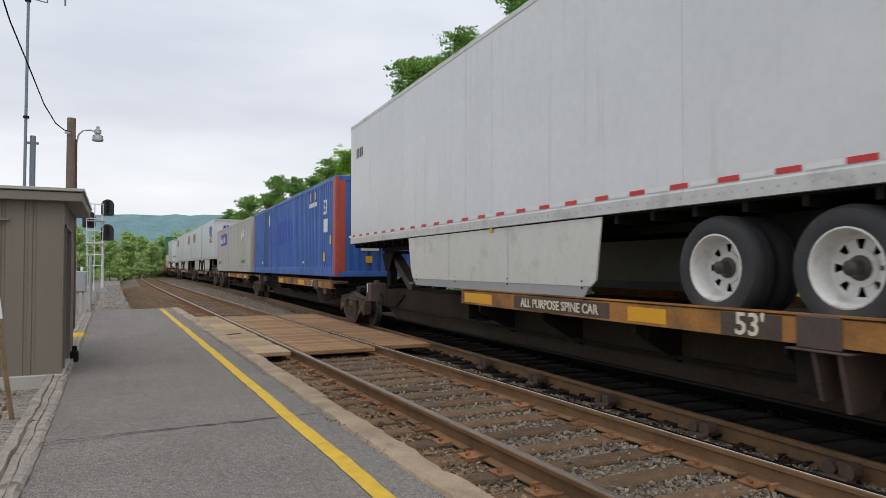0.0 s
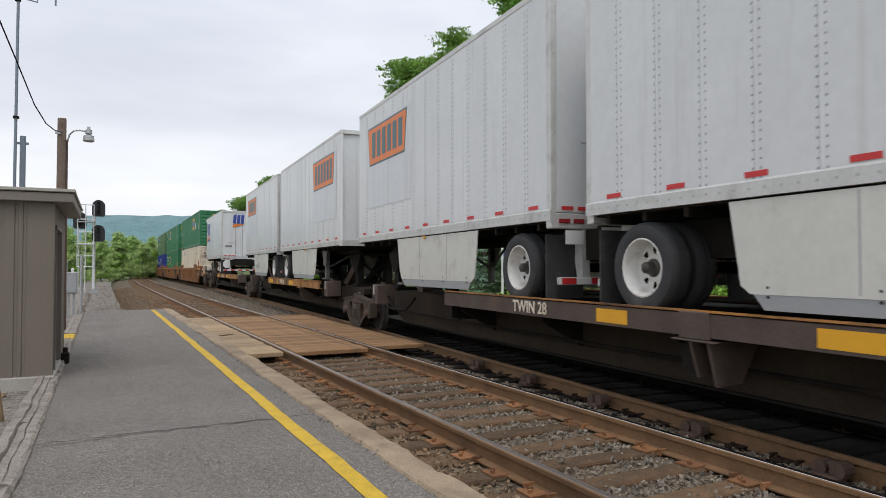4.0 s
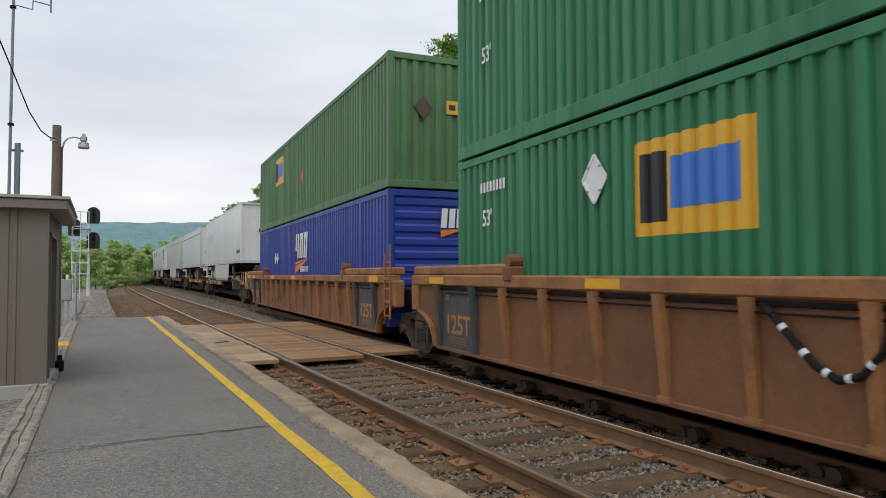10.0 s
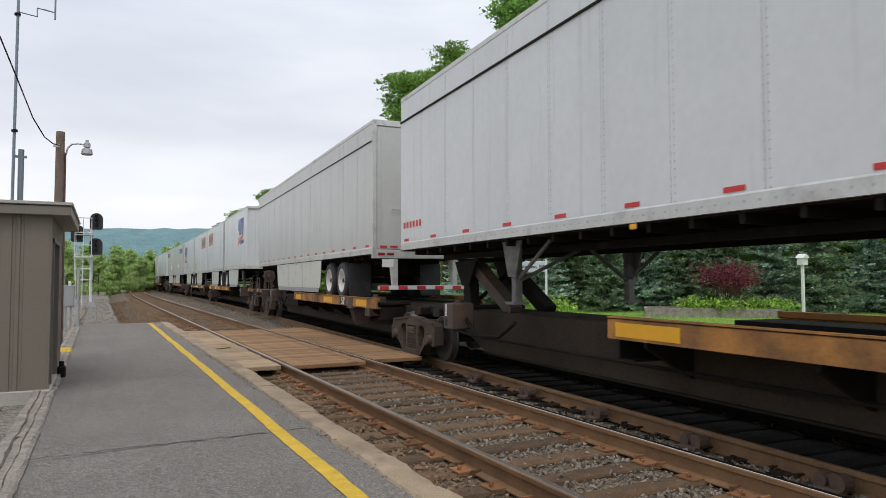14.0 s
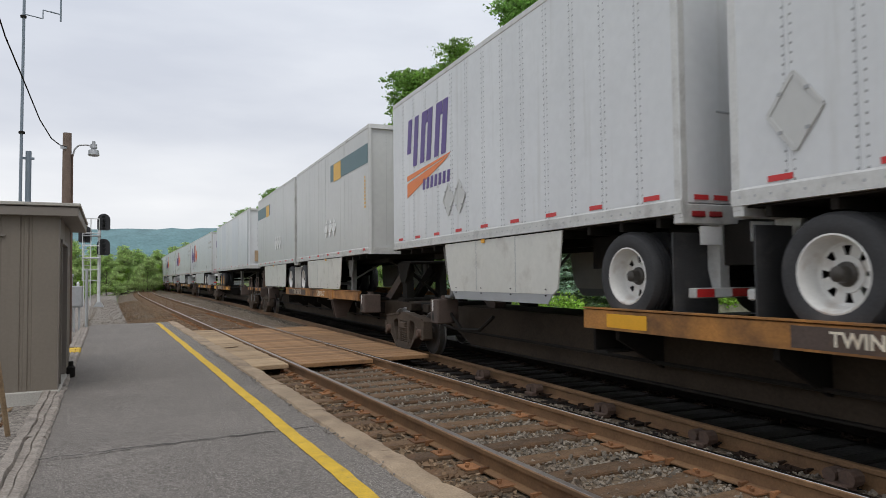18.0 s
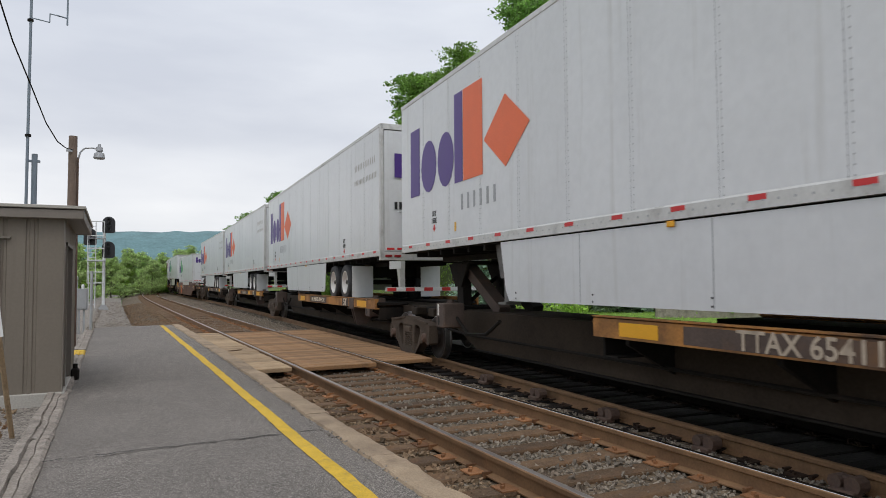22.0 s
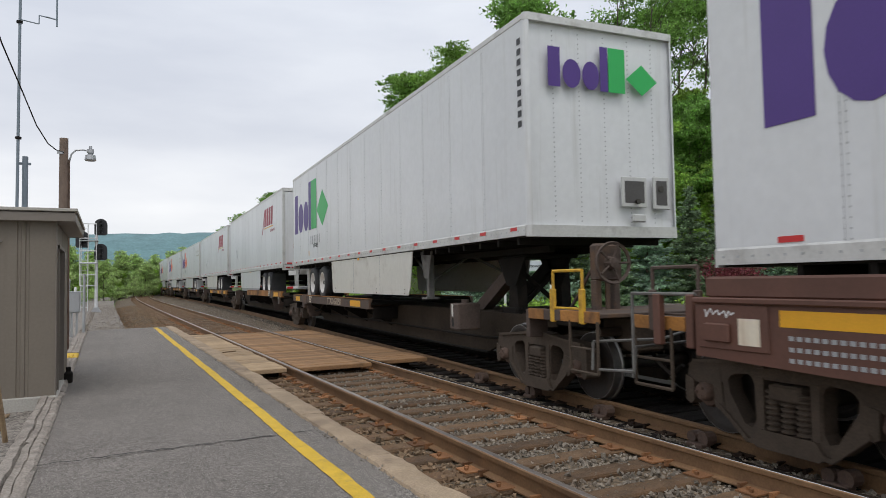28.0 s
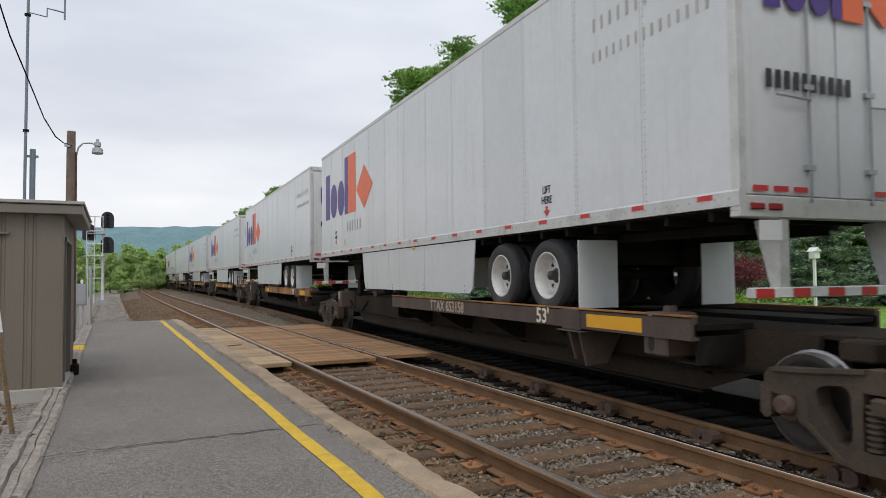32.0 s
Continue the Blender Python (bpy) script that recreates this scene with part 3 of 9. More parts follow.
bed = Kit()
sweep(bed, "near", [(-2.95, -0.45), (-1.75, -0.215), (-1.2, -0.195), (1.0, -0.20), (1.5, -0.275), (1.9, -0.305), (2.3, -0.5)], -12, 300, 1.0)
far_bed = Kit()
sweep(far_bed, "far", [(-1.35, -0.6), (-1.15, -0.31), (1.2, -0.31), (2.4, -0.37), (7.4, -0.40), (9.4, -0.62)], -40, 300, 1.0)
mid_bed = Kit()
sweep(mid_bed, "far", [(-4.6, -0.65), (-4.4, -0.42), (-2.2, -0.36), (-1.5, -0.29), (-0.86, -0.276), (-0.86, -0.65)], 20.4, 300, 1.0)
tagged(part("middle_ballast", mid_bed, "ballast"), "grey-brown ballast between the two tracks", "ballast", kind="structure")
tagged(part("far_ballast_bed", far_bed, "dark_ballast"), "ballast under the passing train, the train's shade painted in as near-black", "ballast", kind="structure")
tagged(part("ballast_bed", bed, "ballast"), "grey-brown crushed stone ballast stained with rust", "ballast", kind="structure")


def stone_mesh(points, sizes, seed, name, mat):
    """Broken stones: uneven six-sided lumps, each turned and squashed its own way."""
    rng = np.random.default_rng(seed)
    base = np.array([(x, y, z) for x in (-1, 1) for y in (-1, 1) for z in (-1, 1)], float) * 0.66
    quad6 = np.array([(0, 1, 3, 2), (4, 6, 7, 5), (0, 4, 5, 1), (2, 3, 7, 6), (0, 2, 6, 4), (1, 5, 7, 3)])
    n = len(points)
    q, _ = np.linalg.qr(rng.normal(size=(n, 3, 3)))
    v = (base[None] + 0.34 * rng.normal(size=(n, 8, 3)).clip(-1, 1)) * (0.62 + 0.6 * rng.random((n, 1, 3))) * sizes[:, None, None]
    v = np.einsum("nij,nkj->nki", q, v) + points[:, None]
    f = quad6[None] + 8 * np.arange(n)[:, None, None]
    me = bpy.data.meshes.new(name)
    me.from_pydata(v.reshape(-1, 3).tolist(), [], f.reshape(-1, 4).tolist())
    me.materials.append(M[mat])
    return me


def strew(line, s0, s1, l0, l1, z, n, small, big, seed, near=1.0):
    rng = np.random.default_rng(seed)
    s = s0 + (s1 - s0) * rng.random(n) ** near
    lat = l0 + (l1 - l0) * rng.random(n)
    a, x, y, th = LINE[line]
    t = np.interp(s, a, th)
    zz = z(lat) if callable(z) else np.full(n, z)
    return np.stack([np.interp(s, a, x) + lat * np.cos(t), np.interp(s, a, y) - lat * np.sin(t), zz + 0.01 * rng.normal(size=n)], 1), small + (big - small) * rng.random(n) ** 2


p1, z1 = strew("near", 1.0, 60, -0.68, 0.68, -0.192, 27000, 0.010, 0.026, 1, 1.7)
p2, z2 = strew("near", 1.0, 50, -1.66, -0.86, -0.190, 15000, 0.009, 0.034, 2, 1.7)
p3, z3 = strew("near", 1.0, 60, 0.86, 1.78, lambda a: np.interp(a, (0.86, 1.0, 1.5, 1.78), (-0.195, -0.20, -0.275, -0.295)), 12000, 0.009, 0.025, 3, 1.6)
tagged(part("ballast_stones", stone_mesh(np.concatenate([p1, p3]), np.concatenate([z1, z3]), 4, "ballast_stones", "stone")), "loose grey ballast stones between the ties", "stones", kind="stuff")
tagged(part("rusty_stones", stone_mesh(p2, z2, 5, "rusty_stones", "rust_stone")), "rust-stained stones beside the platform kerb", "stones", kind="stuff")
p8, z8 = strew("near", 22.3, 60, -7.5, -4.0, -0.012, 9000, 0.008, 0.026, 26, 1.7)
p9, z9 = strew("far", 20.6, 60, -2.4, -0.9, lambda a: np.interp(a, (-2.4, -1.5, -0.9), (-0.37, -0.295, -0.28)), 7000, 0.010, 0.03, 27, 1.5)
p4, z4 = strew("near", 22.3, 60, -4.3, -2.9, lambda a: np.interp(a, (-4.2, -2.9), (-0.03, -0.1)), 5000, 0.008, 0.028, 6, 1.7)
p7, z7 = strew("near", 22.3, 60, -2.95, -0.86, lambda a: np.interp(a, (-2.95, -1.75, -1.2), (-0.42, -0.205, -0.19)), 9000, 0.012, 0.032, 16, 1.7)
p5, z5 = strew("near", 2.0, 9.0, -6.0, -4.45, 0.05, 1500, 0.01, 0.03, 8)
tagged(part("gravel_stones", stone_mesh(np.concatenate([p5, p7]), np.concatenate([z5, z7]), 7, "gravel_stones", "rust_stone")), "loose rust-stained gravel past the platform's end", "stones", kind="stuff")
tagged(part("grey_gravel", stone_mesh(np.concatenate([p4, p8, p9]), np.concatenate([z4, z8, z9]), 28, "grey_gravel", "stone")), "loose grey gravel past the platform's end", "stones", kind="stuff")

# ---- platform ----
platform = thing("platform", "low grey asphalt station platform with a yellow line", "platform", kind="structure")
slab = Kit()
sweep(slab, "near", [(-4.0, -0.45), (-4.0, 0.13), (-3.2, 0.145), (-1.885, 0.150), (-1.885, -0.45)], -9, 22.15, 0.5)
part("surface", slab, "asphalt", platform)
line = Kit()
rng = random.Random(3)
for i in range(153):
    s = -8.5 + 0.2 * i
    j = 0.016 * noise.noise((s * 0.8, 0, 0))
    row = [spot("near", s, -2.207 - 0.06 + j + 0.011 * rng.random()), spot("near", s, -2.207 + 0.06 + j + 0.011 * (rng.random() - 0.5))]
    line.v += [(x, y, 0.1545) for x, y, _ in row]
line.f = [(2 * i, 2 * i + 1, 2 * i + 3, 2 * i + 2) for i in range(152)]
part("safety_line", line, "yellow", platform, "worn yellow painted line")
crack = Kit()
px, pts = -4.0, []
while px < -1.95:
    pts.append((px, 5.62 + 0.14 * (px + 4.0) * 0.3 + 0.05 * rng.random()))
    px += 0.07
for (a, b), (c, d2) in zip(pts, pts[1:]):
    x0, y0, _ = spot("near", b, a)
    x1, y1, _ = spot("near", d2, c)
    w0 = 0.005 + 0.007 * rng.random()
    crack.add([(x0, y0 - w0, 0.1535), (x1, y1 - w0, 0.1535), (x1, y1 + w0, 0.1535), (x0, y0 + w0, 0.1535)], [(0, 1, 2, 3)])
part("crack", crack, "dark", platform, "dark crack across the asphalt")
seam = Kit()
for s0, a0, a1 in ((9.6, -3.95, -2.0), (13.2, -3.9, -2.5)):
    pts = [(a0 + (a1 - a0) * i / 20, s0 + 0.05 * rng.random()) for i in range(21)]
    for (a, b), (c, d2) in zip(pts, pts[1:]):
        x0, y0, _ = spot("near", b, a)
        x1, y1, _ = spot("near", d2, c)
        seam.add([(x0, y0 - 0.004, 0.1535), (x1, y1 - 0.004, 0.1535), (x1, y1 + 0.004, 0.1535), (x0, y0 + 0.004, 0.1535)], [(0, 1, 2, 3)])
part("hairline_crack", seam, "dark", platform)
for i, (a, b) in enumerate(((-9, -6.2), (-6.2, -3.4), (-3.4, -0.6), (-0.6, 2.3), (2.3, 4.62), (4.62, 6.35), (6.35, 8.1), (8.1, 10.9), (10.9, 13.7), (13.7, 16.5), (16.5, 19.3), (19.3, 22.1))):
    k = Kit()
    prof = [(-1.90, -0.4), (-1.905, 0.150), (-1.893, 0.172), (-1.85, 0.176), (-1.78, 0.174), (-1.70, 0.168), (-1.662, 0.150), (-1.645, 0.10), (-1.645, -0.4)]
    skew = 0.012 * math.sin(7.3 * i)
    sweep(k, "near", prof, a + 0.008, b - 0.008, 0.10, lat=skew)
    # chipped arrises and a worn, slightly heaved top
    k.v = [(x + (0.028 * noise.noise((y * 2.1, 1.7, x * 3)) + 0.018 * noise.noise((y * 9.0, x * 5, 2.0)) if z > 0.05 else 0), y,
            z + (0.018 * noise.noise((y * 1.1, i, 0)) + 0.012 * noise.noise((y * 8.0, x * 14, 5.0)) if z > 0.12 else 0)) for x, y, z in k.v]
    part("kerb_stone", k, "kerb", platform)
p6, z6 = strew("near", 0.8, 14, -1.95, -1.885, 0.149, 900, 0.004, 0.013, 12, 1.5)
part("crumbled_edge", stone_mesh(p6, z6, 13, "crumbled_edge", "gravel"), "gravel", platform, "crumbled asphalt along the kerb")["kind"] = "stuff"

# timber edging of the platform
edging = ((4.6, 6.35, "timber", 0.02), (2.6, 4.52, "timber", -0.03), (0.6, 2.5, "timber", 0.0), (6.4, 9.3, "timber", 0.01), (9.35, 10.5, "timber", 0.0), (10.55, 11.35, "yellow", -0.01), (11.4, 13.5, "timber", 0.0), (13.55, 14.6, "yellow", -0.01), (14.65, 20.6, "timber", 0.0))
for a, b, mat, sk in edging:
    k = Kit()
    sweep(k, "near", [(-4.22, -0.2), (-4.22, 0.14), (-4.195, 0.165 + sk), (-4.135, 0.172 + sk), (-4.128, 0.152), (-4.12, 0.17), (-4.075, 0.168), (-4.070, 0.150), (-4.064, 0.166), (-4.015, 0.165), (-3.995, 0.14), (-3.995, -0.2)], a, b, 0.16)
    rr = random.Random(int(a * 10))
    k.v = [(x + 0.022 * noise.noise((y * 3.1, x * 9, a)) + 0.010 * rr.random(), y, z + (0.016 * rr.random() + 0.02 * noise.noise((y * 2.3, x * 7, 4)) if z > 0 else 0)) for x, y, z in k.v]
    tagged(part("edging_timber", k, mat), "yellow-painted edging timber beside the platform" if mat == "yellow" else "split weathered grey edging timber beside the platform", "timber", "platform edging")

splint = Kit()
rr = random.Random(8)
for i in range(3):
    splint.prism([(-0.09 + 0.06 * i, 0.0), (-0.035 + 0.06 * i, 0.0), (-0.04 + 0.06 * i, 0.035 + 0.012 * rr.random()), (-0.085 + 0.06 * i, 0.03)], -0.95 + 0.15 * i, 0.9 - 0.2 * i, "y")
tagged(part("broken_board", splint, "timber", at=stand("near", 3.95, -4.34, 0.055) @ pose(0, 0, 0, 0, 3, -4)), "broken grey board lying beside the edging timber", "timber", "platform edging")

# ---- the tracks ----
RAIL = [(-0.07, -0.17), (-0.07, -0.158), (-0.012, -0.142), (-0.010, -0.05), (-0.036, -0.038), (-0.036, -0.008), (-0.026, 0.0),
        (0.026, 0.0), (0.036, -0.008), (0.036, -0.038), (0.010, -0.05), (0.012, -0.142), (0.07, -0.158), (0.07, -0.17)]


def track(name, line, z, heads, s0, s1, tie_end, label, wood="tie", rails=("rail", "rail")):
    tr = thing(name, label, "railway track", kind="structure")
    for side in (-1, 1):
        k = Kit()
        sweep(k, line, RAIL, s0, s1, 0.8, lat=side * 0.7525, z=z - 0.001)
        part("rail", k, rails[0 if side < 0 else 1], tr, smooth=True)
        h = Kit()
        a, b = (-0.027, 0.028)
        sweep(h, line, [(a, -0.004), (a + 0.004, 0.002), (b - 0.004, 0.002), (b, -0.004)], s0, s1, 0.8, lat=side * 0.7525, z=z)
        part("rail_head", h, heads[0 if side < 0 else 1], tr, "worn running surface of the rail")
    ties = []
    for v in range(3):
        k = Kit().box(-1.29, 1.29, -0.115, 0.115, -0.18, 0, 0.014)
        rr = random.Random(v)
        k.v = [(x + 0.03 * (rr.random() - 0.5), y + 0.012 * (rr.random() - 0.5), q + 0.012 * (rr.random() - 0.7)) for x, y, q in k.v]
        ties.append(k.mesh("tie", M[wood]))
    plates = Kit()
    s, i = -11.4, 0
    rr = random.Random(17)
    far_ties = Kit()
    while s < tie_end[1]:
        if 0.4 < s < tie_end[0]:
            part("tie", ties[i % 3], wood, tr, at=stand(line, s, 0.04 * (rr.random() - 0.5), z - 0.158 - 0.008 * rr.random()) @ pose(0, 0, 0, 0, 0, 2.0 * (rr.random() - 0.5)))
            for side in (-1, 1):
                m = stand(line, s, side * 0.7525, z - 0.162)
                for bx in ((-0.19, 0.19, -0.09, 0.09, 0.0, 0.012), (-0.16, -0.135, -0.03, -0.005, 0.01, 0.035), (0.135, 0.16, 0.01, 0.035, 0.01, 0.035), (-0.13, -0.10, 0.02, 0.045, 0.01, 0.035)):
                    b = Kit().box(*bx)
                    plates.add([m @ Vector(p) for p in b.v], b.f)
                if i % 2 == (0 if side < 0 else 1):
                    for dy in (-0.135, 0.135):
                        b = Kit().box(-0.095, 0.085, dy - 0.014, dy + 0.014, -0.02, 0.03).box(0.06, 0.1, dy - 0.03, dy + 0.03, -0.01, 0.045)
                        plates.add([m @ Vector(p) for p in b.v], b.f)
        else:
            m = stand(line, s, 0, z - 0.158)
            b = Kit().box(-1.29, 1.29, -0.115, 0.115, -0.18, 0)
            far_ties.add([m @ Vector(p) for p in b.v], b.f)
        s += 0.51 + 0.03 * (rr.random() - 0.5)
        i += 1
    # the far track's plates take the colour that has shade painted in
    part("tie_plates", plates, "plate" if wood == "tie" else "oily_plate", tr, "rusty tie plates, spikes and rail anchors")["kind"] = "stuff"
    part("distant_ties", far_ties, wood, tr)["kind"] = "stuff"
    return tr


near_track = track("near_track", "near", 0.0, ("raildull", "railhead"), -12, 300, (34, 120), "rusty rails with worn heads on dark wooden ties")
# ties, plates and right-hand rail carry the train's shade in their colours
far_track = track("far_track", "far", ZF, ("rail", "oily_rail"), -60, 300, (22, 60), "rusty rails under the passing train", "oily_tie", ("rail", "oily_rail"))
# braces that hold the far track's rail where the two tracks draw together
for sb in (8.2, 6.55, 4.95, 3.45, 1.85, 9.85):
    k = Kit().box(-0.13, -0.035, -0.07, 0.07, -0.15, -0.02, 0.015).box(-0.22, -0.10, -0.11, 0.11, -0.16, -0.11, 0.01)
    k.rod((-0.17, -0.07, -0.065), (-0.05, -0.07, -0.065), 0.07, 10)
    k.rod((-0.17, 0.085, -0.07), (-0.05, 0.085, -0.07), 0.06, 10)
    part("rail_brace", k, "rustcap", far_track, "dark rusty cast rail brace", at=stand("far", sb, -0.80, ZF - 0.012))

# ---- plank crossing over both tracks ----
crossing = thing("plank_crossing", "weathered brown plank walkway across the tracks", "plank crossing", kind="structure")
rr = random.Random(5)
for lo, hi, line, mat, s0, s1, z in ((-1.63, -0.83, "near", "plank_pale", 11.3, 20.0, -0.006), (-0.67, 0.68, "near", "plank", 11.35, 20.0, -0.02), (0.83, 1.86, "near", "plank", 11.65, 20.2, -0.035)):
    s = s0
    while s < s1:
        w = 0.235 + 0.03 * rr.random()
        wide = 0.02 * (s - 10) if lo > 0.8 else 0
        k = Kit().box(lo + 0.03 * rr.random(), hi + wide - 0.03 * rr.random(), -w / 2, w / 2, -0.075, 0, 0.01)
        k.v = [(x, y + 0.014 * noise.noise((x * 2.5, s, 0)), q) for x, y, q in k.v]
        part("plank", k, mat, crossing, at=stand(line, s + w / 2, 0, z + 0.008 * rr.random()) @ pose(0, 0, 0, 0, 0, 0.8 * (rr.random() - 0.5)))
        s += w + 0.016
for lat in (-1.45, -1.0, -0.45, 0.0, 0.45, 1.05, 1.55):
    k = Kit()
    sweep(k, "near", [(-0.06, -0.2), (-0.06, -0.105), (0.06, -0.105), (0.06, -0.2)], 11.55 if lat < 0.8 else 11.9, 19.9, 1.0, lat=lat)
    part("bearer", k, "oily_tie", crossing, "dark bearer timber under the planks")
knot = Kit().box(-0.16, 0.16, -0.03, 0.03, 0, 0.012, 0.004)
part("loose_splinter", knot, "tie", crossing, "dark loose sliver of wood", at=stand("near", 14.6, -1.25, 0.006) @ pose(0, 0, 0, 0, 0, 30))


# ---- the train ----
# local space of each car and load: x to the right of the track, y along it (the train moves towards -y), z from the rail top
def corrugated(kit, y0, y1, z0, z1, x, depth=0.048, pitch=0.215, out=-1, axis="y", lift=0.0):
    """An upright corrugated sheet; out: the way its face looks along x (or y)."""
    n = max(1, round((y1 - y0) / pitch))
    p = (y1 - y0) / n
    pts = [(y0, 0)]
    for i in range(n):
        a = y0 + i * p
        pts += [(a + 0.22 * p, 0), (a + 0.33 * p, -depth), (a + 0.67 * p, -depth), (a + 0.78 * p, 0)]
    pts.append((y1, 0))
    base = len(kit.v)
    for a, d in pts:
        q = x + out * (d + lift)
        for z in (z0, z1):
            kit.v.append((q, a, z) if axis == "y" else (a, q, z))
    kit.f += [(base + 2 * i, base + 2 * i + 2, base + 2 * i + 3, base + 2 * i + 1) for i in range(len(pts) - 1)]
    return kit


def skin(kit, half, y0, y1, z0, z1, lift, depth=0.048, pitch=0.215):
    """Paint that follows a container's corrugated near side from y0 to y1."""
    q = half - 2.0
    for a, b in ((-half + 0.12, -q - 0.09), (-q + 0.09, q - 0.09), (q + 0.09, half - 0.12)):
        n = max(1, round((b - a) / pitch))
        p = (b - a) / n
        ys, ds = [a], [0.0]
        for i in range(n):
            ys += [a + (i + f) * p for f in (0.22, 0.33, 0.67, 0.78)]
            ds += [0.0, depth, depth, 0.0]
        lo, hi = max(a, y0), min(b, y1)
        if hi <= lo:
            continue
        cut = [lo] + [y for y in ys if lo < y < hi] + [hi]
        base = len(kit.v)
        for y in cut:
            d = float(np.interp(y, ys + [b], ds + [0.0]))
            kit.v += [(-1.283 + d - lift, y, z) for z in (z0, z1)]
        kit.f += [(base + 2 * i, base + 2 * i + 1, base + 2 * i + 3, base + 2 * i + 2) for i in range(len(cut) - 1)]
    return kit


def slab_of(kit, poly, x, out=-1, thick=0.003):
    """A flat marking: a polygon of (y, z) on the side face x."""
    return kit.prism(poly, x, x + out * thick, "x")


def quad(y0, y1, z0, z1, slant=0.0):
    return [(y0, z0), (y1, z0), (y1 + slant, z1), (y0 + slant, z1)]


def scrawl(kit, y0, y1, z0, z1, seed, w, x):
    """A sprayed line in loops and spikes from y0 towards y1, w wide."""
    rr = random.Random(seed)
    n = 9
    pts = []
    for i in range(n + 1):
        y = y0 + (y1 - y0) * i / n
        up = i % 2 == 0
        pts.append((y + 0.06 * (rr.random() - 0.5), (z1 if up else z0) - (z1 - z0) * 0.35 * rr.random() * (1 if up else -1)))
        if rr.random() < 0.55:
            pts.append((y + (y1 - y0) * 0.7 / n, z0 + (z1 - z0) * (0.35 + 0.3 * rr.random())))
    for j, ((a, b), (c, d)) in enumerate(zip(pts, pts[1:])):
        l = math.hypot(c - a, d - b) + 1e-6
        ny, nz = -(d - b) / l * w / 2, (c - a) / l * w / 2
        slab_of(kit, [(a - ny, b - nz), (c - ny, d - nz), (c + ny, d + nz), (a + ny, b + nz)], x - 0.0004 * j, thick=0.002)
    return kit




def bars(kit, y0, y1, z0, z1, x, n, slant=0.0, fill=0.6):
    """Unread or withheld writing: plain upright bars."""
    w = (y1 - y0) / n
    for i in range(n):
        slab_of(kit, quad(y0 + i * w, y0 + (i + fill) * w, z0, z1, slant), x)
    return kit


def side_words(parent, words, size, mat, y, z, x, squeeze=1.0, name="lettering"):
    # read from the platform: the words run towards -y
    return part(name, lettering(words, size, mat, 0.002, squeeze), mat, parent, at=pose(x - 0.004, y, z, 0, 0, -90))


def end_words(parent, words, size, mat, x, z, y, squeeze=1.0):
    return part("lettering", lettering(words, size, mat, 0.002, squeeze), mat, parent, at=pose(x, y - 0.004, z, 0, 0, 0))


WHEEL_R = 0.419
MESH = {}


